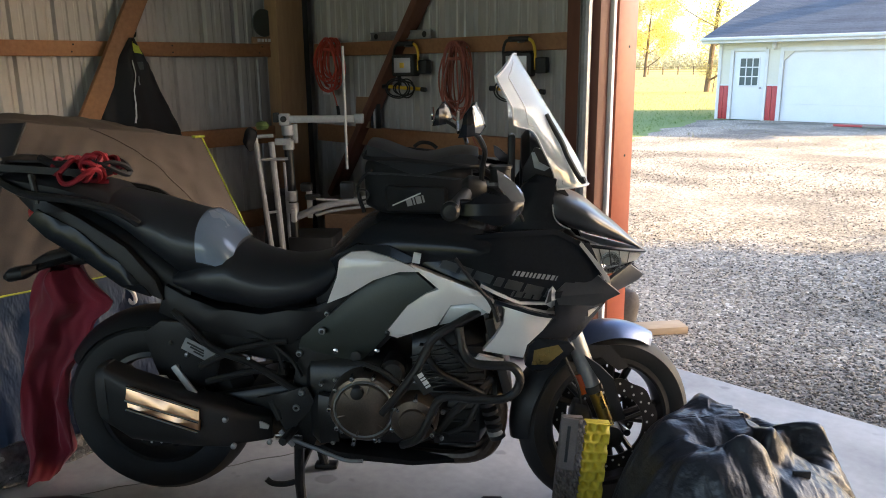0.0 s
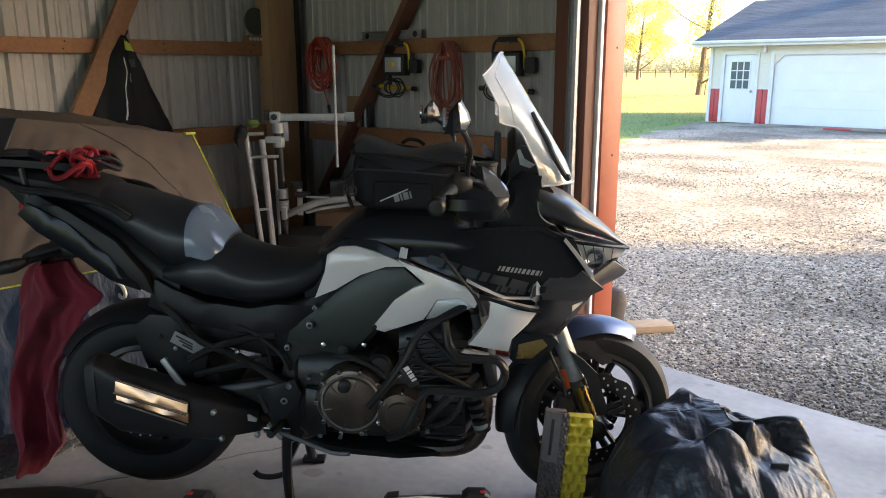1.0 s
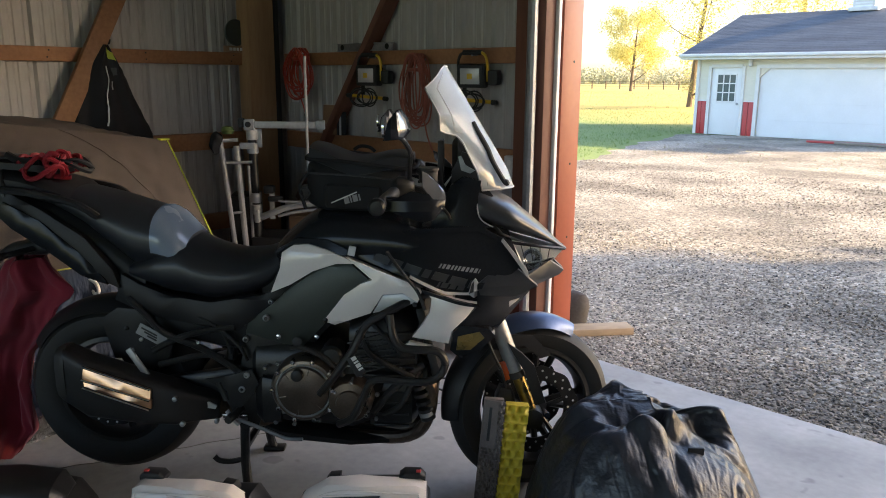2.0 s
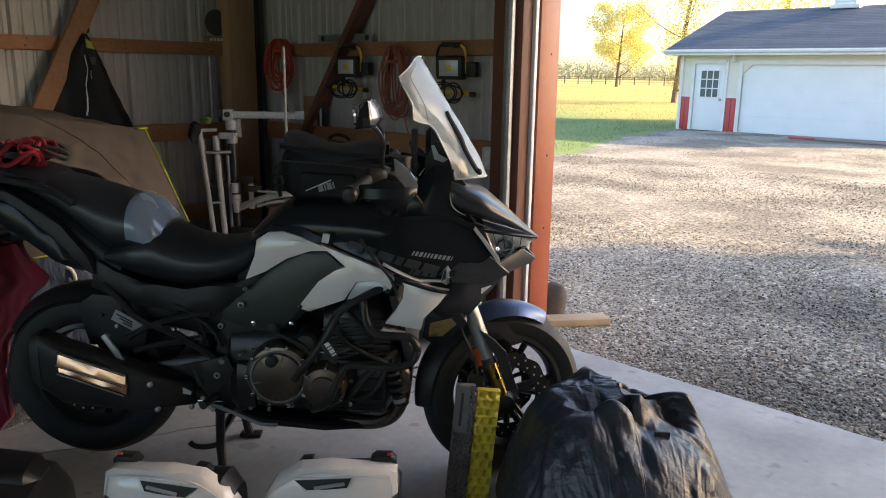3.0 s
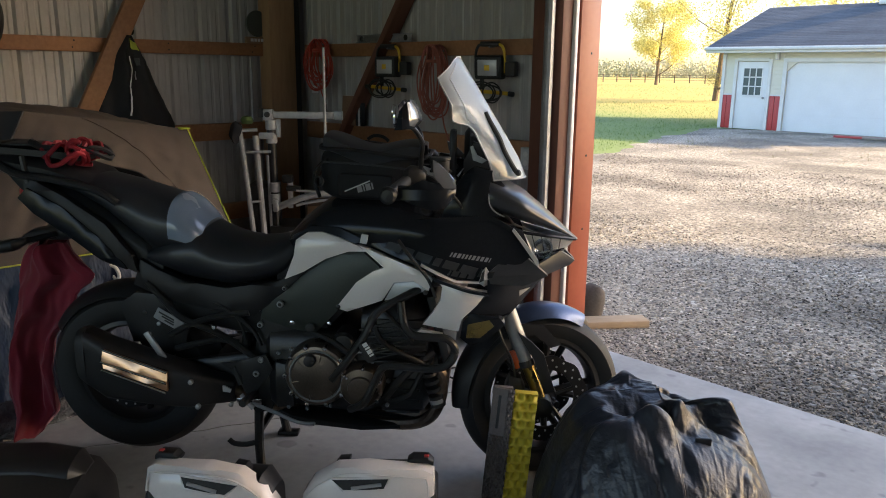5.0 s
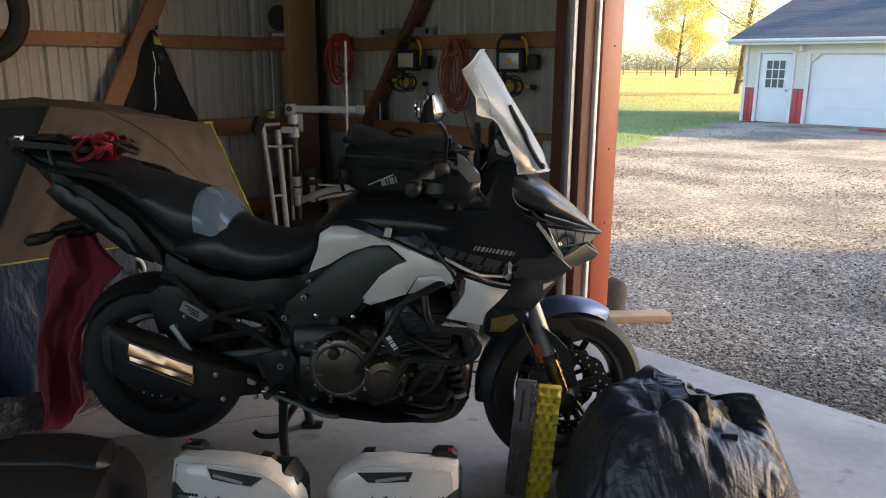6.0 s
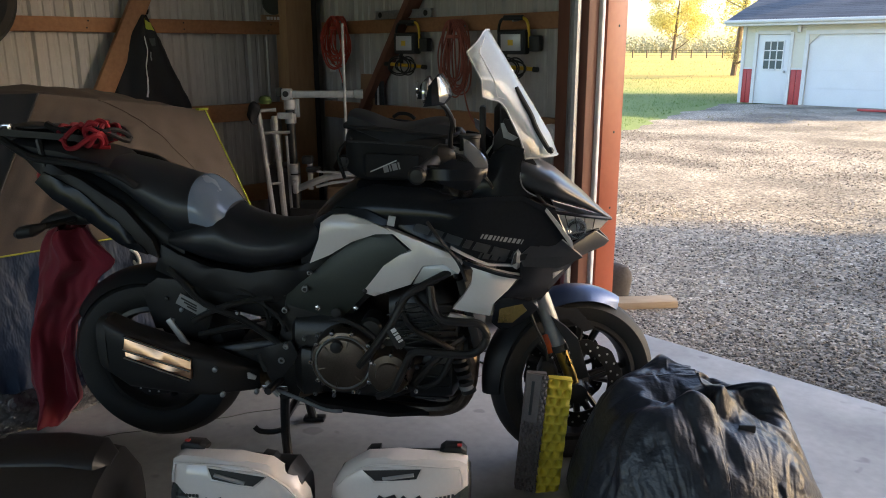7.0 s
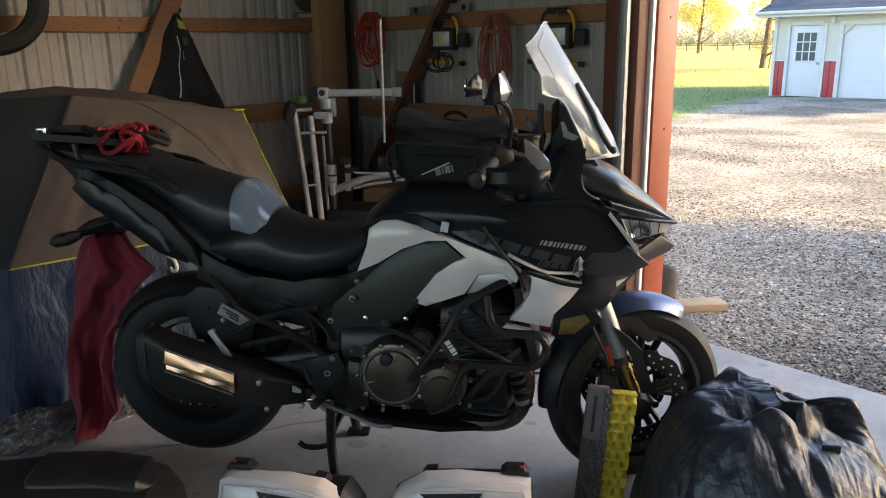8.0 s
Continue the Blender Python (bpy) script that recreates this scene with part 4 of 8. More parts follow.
# wheels -------------------------------------------------------------------
def wheel(axle, r, half, name):
    w = part(name, bm_lathe([(0.018, -0.085), (0.04, -0.08), (0.05, -0.05), (0.045, 0), (0.05, 0.05), (0.04, 0.08), (0.018, 0.085)], 24, pose(0, 0, 0, 90)), "engine", bike)
    w.location = (axle[0], 0, axle[1])
    ri = r - (0.118 if half > 0.07 else 0.085)
    prof = [(ri, -half * 0.72), (ri + 0.012, -half * 0.86), (ri + 0.05, -half * 0.98), (r - 0.035, -half * 0.93), (r - 0.012, -half * 0.62), (r - 0.002, -half * 0.25), (r, 0)]
    prof += [(a, -b) for a, b in prof[-2::-1]]
    part("tyre", bm_lathe(prof, 64, pose(0, 0, 0, 90), True), "rubber", w, "black road tyre")
    rim = [(ri + 0.004, -half * 0.76), (ri - 0.012, -half * 0.80), (ri - 0.02, -half * 0.70), (ri - 0.028, -half * 0.2), (ri - 0.028, half * 0.2), (ri - 0.02, half * 0.70), (ri - 0.012, half * 0.80), (ri + 0.004, half * 0.76)]
    part("rim", bm_lathe(rim, 64, pose(0, 0, 0, 90), True), "engine", w)
    for k in range(5):
        bm = bmesh.new()
        for s in (-1, 1):
            a = 2 * math.pi * k / 5
            tube(bm, [(0.04 * math.cos(a), 0, 0.04 * math.sin(a)), ((ri - 0.02) * math.cos(a + s * 0.17), 0, (ri - 0.02) * math.sin(a + s * 0.17))], 0.013, 7, 1)
        part("spoke", bm, "engine", w)
    return w


def brake_disc(parent, y, r0, r1):
    bm = bmesh.new()
    n = 60
    rows = []
    for yy in (-0.0025, 0.0025):
        rows.append([[bm.verts.new((rad * (1 + (0.025 * math.sin(10 * 2 * math.pi * k / n) if j else 0)) * math.cos(2 * math.pi * k / n), y + yy, rad * (1 + (0.025 * math.sin(10 * 2 * math.pi * k / n) if j else 0)) * math.sin(2 * math.pi * k / n))) for k in range(n)] for j, rad in enumerate((r0, r1))])
    for k in range(n):
        j = (k + 1) % n
        for q in rows:
            bm.faces.new((q[0][k], q[0][j], q[1][j], q[1][k]))
        for e in (0, 1):
            bm.faces.new((rows[0][e][k], rows[0][e][j], rows[1][e][j], rows[1][e][k]))
    d = part("brake_disc", bm, "engine", parent, "dark drilled brake disc")
    # pale dots paint the brightness seen through the drilled holes
    hole = None
    for k in range(20):
        for j, rad in enumerate((r0 + 0.3 * (r1 - r0), r0 + 0.72 * (r1 - r0))):
            a = 2 * math.pi * (k + 0.5 * j) / 20
            if hole is None:
                o = part("disc_hole", bm_lathe([(0.0042, -0.0032), (0.0042, 0.0032)], 8, pose(0, 0, 0, 90)), "pale", parent)
                hole = o.data
            else:
                o = new("disc_hole", hole)
                o.parent = parent
            o.location = (rad * math.cos(a), y, rad * math.sin(a))
    bm = bmesh.new()
    for k in range(5):
        a = 2 * math.pi * k / 5 + 0.3
        tube(bm, [(0.04 * math.cos(a), y, 0.04 * math.sin(a)), (r0 * math.cos(a), y, r0 * math.sin(a))], 0.009, 6, 1)
    part("disc_carrier", bm, "engine", parent)


front_wheel = wheel(FA, 0.302, 0.060, "front_wheel")
rear_wheel = wheel(RA, 0.318, 0.088, "rear_wheel")
for y in (-0.075, 0.075):
    brake_disc(front_wheel, y, 0.105, 0.155)
brake_disc(rear_wheel, -0.10, 0.075, 0.122)

# fork, fender ---------------------------------------------------------------
for y in (-0.115, 0.115):
    f = part("fork_leg", bm_tube([(1.495, y, 0.302), (1.432, y, 0.464), (1.40, y, 0.55)], 0.0215, 16, 1), "gold", bike, "dull gold fork leg")
    part("fork_tube", bm_tube([(1.432, y, 0.464), (1.369, y, 0.63), (1.26, y, 0.92)], 0.029, 18, 1), "galv", f, "grey upper fork tube")
    part("fork_seal", bm_tube([(1.436, y, 0.452), (1.428, y, 0.474)], 0.032, 16, 1), "dark", f)
    part("axle_clamp", bm_lathe([(0.02, -0.035), (0.036, -0.03), (0.036, 0.03), (0.02, 0.035)], 16, pose(1.495, y, 0.302, 90)), "engine", f)
    part("fork_guard", panel([(1.396, 0.583), (1.448, 0.545), (1.491, 0.502), (1.534, 0.367), (1.498, 0.355), (1.458, 0.48), (1.42, 0.54)], lambda x, z, y=y: -y + 0.034, 0.014, 0.006, 0.05), "black_plastic", f)
    part("brake_caliper", loft([(1.36, y * 1.0, 0.36, 0.028, 0.02), (1.375, y, 0.365, 0.034, 0.055), (1.415, y, 0.35, 0.034, 0.06), (1.43, y, 0.345, 0.026, 0.03)], 3.5, 14), "engine", f)
    part("reflector", bm_box((0, 0, 0), (0.030, 0.010, 0.070), 0.004, pose(1.392, y * 1.12, 0.475, 0, -20)), "amber", f)
part("axle", bm_tube([(1.505, -0.15, 0.302), (1.505, 0.15, 0.302)], 0.012, 10, 1), "chrome", bike)


def fender(a0, a1, r, hw, centre, lift=0.0):
    def fn(u, v):
        a = radians(a0 + (a1 - a0) * u)
        q = 2 * v - 1
        ww = hw * (0.55 + 0.45 * math.sin(math.pi * min(1, 0.12 + u * 0.9)))
        rr = r - 0.045 * abs(q) ** 2.4 + lift * math.sin(math.pi * u)
        return (centre[0] + rr * math.cos(a), q * ww, centre[1] + rr * math.sin(a))
    return sheet(26, 12, fn, 0.004)


part("front_fender", fender(116, 60, 0.332, 0.082, FA, 0.008), "bluefender", bike, "dark blue-grey front fender")
part("fender_extension", fender(186, 112, 0.330, 0.074, FA), "black_plastic", bike, "black rear section of the front fender")
for y in (-0.088, 0.088):
    part("fender_stay", panel([(1.36, 0.585), (1.47, 0.575), (1.54, 0.50), (1.50, 0.49), (1.44, 0.54), (1.34, 0.53)], lambda x, z, y=y: -y + (0.004 if y < 0 else 0), 0.01, 0.004, 0.06), "black_plastic", bike)

# the steering is turned to the left
head = Vector((-0.355, 0, 0.935)).normalized()
for ob in [front_wheel] + [c for c in bike.children if c.name.split(".")[0] in ("front_fender", "fender_extension", "fender_stay", "axle")]:
    hub = Matrix.Translation((FA[0], 0, FA[1]))
    ob.matrix_basis = hub @ Matrix.Rotation(radians(STEER), 4, head) @ hub.inverted() @ ob.matrix_basis

# frame core, engine ------------------------------------------------------------
part("engine_block", loft([(0.48, 0, 0.42, 0.10, 0.12), (0.53, 0, 0.42, 0.155, 0.16), (0.70, 0, 0.42, 0.165, 0.17), (0.86, 0, 0.40, 0.17, 0.16), (0.94, 0, 0.42, 0.16, 0.15), (0.98, 0, 0.44, 0.12, 0.12)], 4, 20), "engine", bike, "black engine block with bronze covers")
part("cylinder_block", loft([(0.86, 0, 0.56, 0.17, 0.10), (0.93, 0, 0.57, 0.19, 0.13), (1.04, 0, 0.57, 0.19, 0.12), (1.09, 0, 0.56, 0.17, 0.08)], 4, 20), "engine", bike)
for k in range(6):
    part("cooling_rib", bm_box((0.985, 0, 0.475 + 0.03 * k), (0.20, 0.395, 0.006), 0.002), "engine", bike)
cl = part("clutch_cover", bm_lathe([(0.115, 0.13), (0.115, 0.205), (0.105, 0.222), (0.088, 0.226), (0.084, 0.236), (0.05, 0.243), (0.015, 0.245)], 40, axle_y(0.71, 0.425)), "bronze", bike, "round bronze clutch cover")
for k in range(10):
    a = 2 * math.pi * k / 10
    part("cover_bolt", bm_lathe([(0.008, 0.20), (0.008, 0.232), (0.004, 0.235)], 8, axle_y(0.71 + 0.108 * math.cos(a), 0.425 + 0.108 * math.sin(a))), "chrome", cl)
part("oil_cap", bm_lathe([(0.02, 0.22), (0.02, 0.256), (0.012, 0.26)], 14, axle_y(0.695, 0.49)), "dark", cl)
al = part("pickup_cover", bm_lathe([(0.078, 0.13), (0.078, 0.215), (0.068, 0.232), (0.045, 0.236), (0.042, 0.246), (0.012, 0.248)], 32, axle_y(0.865, 0.39)), "bronze", bike, "small round bronze engine cover")
for k in range(6):
    a = 2 * math.pi * k / 6 + 0.4
    part("cover_bolt", bm_lathe([(0.007, 0.20), (0.007, 0.238), (0.004, 0.24)], 8, axle_y(0.865 + 0.072 * math.cos(a), 0.39 + 0.072 * math.sin(a))), "chrome", al)
part("radiator", bm_box((1.13, 0, 0.58), (0.03, 0.34, 0.26), 0.006, Matrix.Translation((1.13, 0, 0.58)) @ pose(0, 0, 0, 0, -14) @ Matrix.Translation((-1.13, 0, -0.58))), "dark", bike)
for y in (-0.13, -0.045, 0.045, 0.13):
    part("header_pipe", bm_tube([(1.06, y, 0.50), (1.135, y, 0.42), (1.12, y, 0.28), (1.03, y * 0.8, 0.205), (0.80, y * 0.5, 0.195), (0.62, y * 0.3 - 0.03, 0.20)], 0.0225, 10, 5), "header", bike, "heat-tinted header pipe")
part("oil_filter", bm_lathe([(0.034, 0), (0.036, 0.01), (0.036, 0.07), (0.03, 0.08)], 20, pose(1.02, -0.06, 0.30, 0, 90, 0)), "dark", bike)
part("belly_pan", loft([(0.50, 0, 0.235, 0.08, 0.02), (0.60, 0, 0.215, 0.13, 0.028), (0.85, 0, 0.195, 0.14, 0.02), (1.04, 0, 0.195, 0.11, 0.016)], 3.5, 16), "engine", bike)
part("engine_front", loft([(0.92, 0, 0.34, 0.13, 0.10), (1.0, 0, 0.35, 0.14, 0.12), (1.07, 0, 0.37, 0.14, 0.12), (1.10, 0, 0.38, 0.11, 0.09)], 4, 16), "engine", bike)
for k in range(5):
    part("engine_web", bm_box((1.0, -0.143, 0.27 + 0.04 * k), (0.12, 0.012, 0.008), 0.002), "engine", bike)
for k, (x, z) in enumerate(((0.62, 0.60), (0.68, 0.565), (0.75, 0.60), (0.80, 0.56), (0.90, 0.50), (0.96, 0.455))):
    part("engine_bolt", bm_lathe([(0.009, 0), (0.009, 0.010), (0.005, 0.012)], 8, pose(x, -0.168, z, 90)), "chrome", bike)
part("coolant_hose", bm_tube([(0.94, -0.17, 0.33), (0.99, -0.185, 0.40), (1.05, -0.18, 0.46), (1.11, -0.15, 0.50)], 0.014, 8, 4), "rubber", bike)
part("oil_line", bm_tube([(0.78, -0.17, 0.52), (0.86, -0.185, 0.50), (0.95, -0.185, 0.52), (1.06, -0.17, 0.47)], 0.007, 8, 4), "chrome", bike)
part("starter_gear_cover", bm_lathe([(0.04, 0.10), (0.04, 0.185), (0.03, 0.196), (0.01, 0.198)], 20, axle_y(0.80, 0.535)), "engine", bike)
part("sprocket_cover", loft([(0.53, -0.15, 0.36, 0.02, 0.06), (0.56, -0.17, 0.37, 0.025, 0.09), (0.62, -0.175, 0.37, 0.022, 0.08)], 3, 14), "engine", bike)
part("horn", bm_lathe([(0.02, 0.0), (0.04, 0.012), (0.042, 0.025), (0.02, 0.032)], 18, pose(1.10, -0.12, 0.45, 0, 90, 0)), "dark", bike)
for y in (-0.135, 0.135):
    part("frame_spar", panel([(0.50, 0.60), (0.62, 0.74), (0.80, 0.82), (1.05, 0.86), (1.20, 0.90), (1.22, 0.82), (1.05, 0.76), (0.82, 0.66), (0.62, 0.45), (0.55, 0.32), (0.47, 0.33), (0.46, 0.45)], lambda x, z, y=y: -y, 0.03 if y < 0 else -0.03, 0.01, 0.06), "engine", bike)
part("airbox", loft([(0.55, 0, 0.74, 0.10, 0.10), (0.65, 0, 0.78, 0.15, 0.14), (0.95, 0, 0.84, 0.18, 0.16), (1.15, 0, 0.84, 0.18, 0.12), (1.22, 0, 0.84, 0.12, 0.08)], 3, 18), "black_plastic", bike)

# swingarm, rear suspension, exhaust ---------------------------------------------
for y in (-0.125, 0.125):
    part("swingarm_leg", loft([(-0.09, y, 0.34, 0.014, 0.025), (-0.03, y, 0.345, 0.018, 0.045), (0.15, y, 0.37, 0.02, 0.05), (0.35, y * 0.9, 0.395, 0.022, 0.055), (0.50, y * 0.8, 0.41, 0.03, 0.06)], 4, 14), "engine", bike)
part("swingarm_bridge", loft([(0.32, 0, 0.40, 0.11, 0.05), (0.36, 0, 0.40, 0.115, 0.06), (0.42, 0, 0.41, 0.115, 0.05)], 4, 14), "engine", bike)
part("shock_spring", bm_tube([(0.42 + 0.032 * math.cos(a * 0.7) + 0.004 * a * 0.25, -0.07 + 0.032 * math.sin(a * 0.7), 0.50 + 0.005 * a) for a in range(36)], 0.006, 6, 2), "chrome", bike, "bright coil spring")
part("shock_body", bm_tube([(0.42, -0.07, 0.48), (0.455, -0.07, 0.70)], 0.02, 10, 1), "engine", bike)
part("axle_nut", bm_lathe([(0.022, 0), (0.022, 0.02), (0.013, 0.024)], 6, pose(0.048, -0.15, 0.482, 90)), "white_trim", bike, "bright axle nut")
part("axle_adjuster", bm_box((0.03, -0.15, 0.36), (0.10, 0.012, 0.045), 0.004), "chrome", bike)
part("rear_caliper", loft([(0.02, -0.13, 0.43, 0.02, 0.012), (0.04, -0.13, 0.44, 0.028, 0.04), (0.09, -0.13, 0.41, 0.028, 0.045), (0.115, -0.13, 0.39, 0.02, 0.02)], 3.5, 12), "chrome", bike, "grey rear brake caliper")
part("caliper_bracket", bm_box((0, 0, 0), (0.022, 0.012, 0.115), 0.004, pose(0.138, -0.20, 0.506, 0, -32)), "galv", bike)
mu = part("muffler", loft([(-0.105, -0.215, 0.475, 0.03, 0.06), (-0.09, -0.215, 0.47, 0.05, 0.10), (-0.02, -0.215, 0.43, 0.058, 0.105), (0.16, -0.205, 0.385, 0.058, 0.085), (0.27, -0.20, 0.365, 0.056, 0.07), (0.32, -0.19, 0.355, 0.045, 0.055), (0.40, -0.14, 0.33, 0.035, 0.04)], 5.0, 28), "black_plastic", bike, "black muffler with a brushed steel plate")
def muff_side(x, z):
    return 0.288 - 0.22 * (z - 0.455 + 0.33 * (x - 0.1)) - 0.05 * max(0, x - 0.05)
# the plates' orange is a reflection put into the steel's colour
part("heat_shield", panel([(-0.012, 0.515), (0.205, 0.437), (0.205, 0.405), (-0.016, 0.478)], muff_side, 0.01, 0.006, 0.04), "brushed", mu, "brushed steel heat shield with a warm reflection in its colour")
part("heat_shield", panel([(-0.016, 0.474), (0.205, 0.401), (0.205, 0.372), (-0.012, 0.45)], lambda x, z: muff_side(x, z) - 0.006, 0.01, 0.008, 0.04), "brushed", mu, "brushed steel heat shield with a warm reflection in its colour")
for a, b in (((-0.012, 0.517), (0.205, 0.439)), ((-0.016, 0.476), (0.205, 0.403)), ((-0.012, 0.449), (0.205, 0.371))):
    part("shield_rib", bm_tube([(a[0], -muff_side(*a) - 0.001, a[1]), (b[0], -muff_side(*b) - 0.001, b[1])], 0.004, 8, 1), "chrome", mu)
part("end_cap", loft([(-0.125, -0.215, 0.47, 0.02, 0.04), (-0.12, -0.215, 0.475, 0.048, 0.09), (-0.095, -0.215, 0.47, 0.055, 0.105), (-0.085, -0.215, 0.47, 0.055, 0.105)], 3, 20), "dark", mu)
for x, z in ((0.28, 0.40), (0.30, 0.31), (0.40, 0.30)):
    part("muffler_bolt", bm_lathe([(0.009, 0), (0.009, 0.012), (0.005, 0.014)], 10, pose(x, -0.25 + (0.05 if x > 0.35 else 0), z, 90)), "galv", mu)
part("link_pipe", bm_tube([(0.38, -0.14, 0.33), (0.48, -0.10, 0.28), (0.60, -0.05, 0.22)], 0.03, 12, 4), "header", bike)
part("hugger", fender(150, 40, 0.345, 0.09, RA), "black_plastic", bike, "black rear wheel hugger")

# subframe: tubes under the seat, passenger peg hangers ---------------------------
for s in (-1, 1):
    y = s * 0.145
    part("subframe_tube", bm_tube([(0.10, y, 0.72), (0.156, y * 1.08, 0.667), (0.225, y * 1.1, 0.597), (0.351, y * 1.1, 0.545), (0.495, y * 1.1, 0.448)], 0.0125, 8, 4), "engine", bike)
    part("subframe_tube", bm_tube([(0.176, y * 1.1, 0.535), (0.267, y * 1.1, 0.582), (0.377, y * 1.05, 0.612), (0.46, y, 0.62)], 0.0115, 8, 4), "engine", bike)
    part("subframe_tube", bm_tube([(0.194, y * 1.1, 0.484), (0.349, y * 1.1, 0.523), (0.42, y * 1.05, 0.51)], 0.0115, 8, 4), "engine", bike)
    part("peg_plate", panel([(0.40, 0.40), (0.45, 0.42), (0.545, 0.39), (0.56, 0.33), (0.53, 0.26), (0.47, 0.25), (0.44, 0.32)], lambda x, z: 0.165, 0.012, 0.006, 0.05) if s < 0 else mirrored(panel([(0.40, 0.40), (0.45, 0.42), (0.545, 0.39), (0.56, 0.33), (0.53, 0.26), (0.47, 0.25), (0.44, 0.32)], lambda x, z: 0.165, 0.012, 0.006, 0.05)), "engine", bike)
    part("foot_peg", bm_tube([(0.475, y * 1.15, 0.33), (0.455, y * 1.75, 0.325)], 0.014, 8, 1), "rubber", bike)
    part("heel_guard", bm_box((0.455, y * 1.2, 0.30), (0.09, 0.006, 0.02), 0.002), "chrome", bike)
part("brake_lever", bm_tube([(0.47, -0.19, 0.30), (0.56, -0.20, 0.27), (0.64, -0.215, 0.245), (0.70, -0.22, 0.245)], 0.007, 8, 3), "galv", bike, "steel foot brake lever")
part("warning_label", bm_box((0, 0, 0), (0.105, 0.003, 0.042), 0.001, pose(0.172, -0.152, 0.588, 0, 29)), "logo_grey", bike, "grey warning label")
for k in range(3):
    part("label_line", bm_box((0, 0, 0), (0.06 - 0.012 * k, 0.002, 0.005), 0.0, pose(0.165 + 0.004 * k, -0.1545, 0.601 - 0.012 * k, 0, 29)), "decal_dark", bike)
part("battery_tray", loft([(0.10, 0, 0.62, 0.08, 0.06), (0.2, 0, 0.64, 0.12, 0.08), (0.40, 0, 0.62, 0.13, 0.10), (0.52, 0, 0.62, 0.12, 0.12)], 3.5, 14), "black_plastic", bike)
for (x, z, r) in ((0.58, 0.665, 0.012), (0.495, 0.575, 0.011), (0.56, 0.405, 0.015), (0.60, 0.725, 0.008), (0.485, 0.50, 0.009), (0.52, 0.455, 0.010)):
    part("frame_bolt", bm_lathe([(r, 0), (r, 0.01), (r * 0.8, 0.0125), (r * 0.6, 0.013)], 14, pose(x, -body_w(x, z) + 0.004, z, 90)), "galv", bike)
    part("frame_bolt", bm_lathe([(r * 0.55, 0.010), (r * 0.55, 0.0145)], 6, pose(x, -body_w(x, z) + 0.004, z, 90)), "dark", bike)

# added panel with clips: keeps bright floor from showing through the rear wheel
part("inner_guard", panel([(-0.02, 0.63), (0.04, 0.672), (0.15, 0.665), (0.225, 0.54), (0.20, 0.45), (0.10, 0.43), (0.03, 0.45), (0.005, 0.53)], lambda x, z: 0.118, 0.012, 0.006, 0.05), "black_plastic", bike, "black panel added to darken the gaps of the rear wheel")
for k, (x, z) in enumerate(((0.07, 0.60), (0.12, 0.56), (0.16, 0.60), (0.085, 0.52))):
    part("guard_clip", bm_lathe([(0.008, 0), (0.008, 0.006), (0.004, 0.008)], 10, pose(x, -0.118, z, 90)), "galv" if k % 2 else "dark", bike)

# centre stand ------------------------------------------------------------------
for s in (-1, 1):
    st = part("stand_leg", bm_tube([(0.475, s * 0.13, 0.27), (0.475, s * 0.15, 0.12), (0.49, s * 0.17, 0.012)], 0.017, 10, 2), "engine", bike, "black steel centre-stand leg")
    part("stand_foot", bm_box((0.495, s * 0.172, 0.010), (0.085, 0.045, 0.018), 0.005), "engine", st)
part("stand_tread", bm_tube([(0.475, -0.145, 0.13), (0.43, -0.15, 0.118), (0.385, -0.155, 0.122), (0.365, -0.155, 0.138)], 0.010, 8, 3), "engine", bike)
part("stand_bridge", bm_tube([(0.475, -0.14, 0.17), (0.475, 0.14, 0.17)], 0.015, 10, 1), "engine", bike)
part("side_stand", bm_tube([(0.52, 0.16, 0.26), (0.42, 0.19, 0.20), (0.33, 0.20, 0.17)], 0.013, 8, 2), "engine", bike)

# tank, seats, tail ---------------------------------------------------------------
tank_top = [(0.60, 0.90), (0.66, 0.965), (0.74, 1.02), (0.82, 1.04), (1.0, 1.03), (1.12, 1.0), (1.2, 0.96)]
tank_bot = [(0.60, 0.80), (0.80, 0.80), (1.2, 0.84)]
tank_w = [(0.60, 0.11), (0.66, 0.165), (0.75, 0.19), (0.95, 0.22), (1.1, 0.235), (1.2, 0.20)]
part("fuel_tank", loft_between(tank_top, tank_bot, tank_w, 0.60, 1.20, 14, 2.5, 28), "black_paint", bike, "satin black fuel tank")
pil_top = [(-0.19, 1.06), (-0.16, 1.075), (-0.09, 1.088), (0.07, 1.05), (0.16, 1.022), (0.205, 1.016), (0.235, 0.995), (0.27, 0.955), (0.30, 0.915)]
pil_bot = [(-0.19, 1.04), (-0.12, 1.0), (-0.04, 0.95), (0.05, 0.87), (0.12, 0.81), (0.30, 0.80)]
pil_w = [(-0.19, 0.07), (-0.15, 0.115), (0.0, 0.145), (0.15, 0.16), (0.22, 0.16), (0.27, 0.15), (0.30, 0.125)]
part("passenger_seat", loft_between(pil_top, pil_bot, pil_w, -0.19, 0.30, 22, 2.3, 32), "vinyl", bike, "black vinyl passenger seat")
rid_top = [(0.10, 0.84), (0.20, 0.90), (0.28, 0.925), (0.34, 0.893), (0.40, 0.872), (0.46, 0.862), (0.53, 0.866), (0.59, 0.885), (0.645, 0.925), (0.67, 0.93)]
rid_bot = [(0.10, 0.78), (0.14, 0.76), (0.24, 0.72), (0.38, 0.70), (0.50, 0.72), (0.59, 0.75), (0.67, 0.80)]
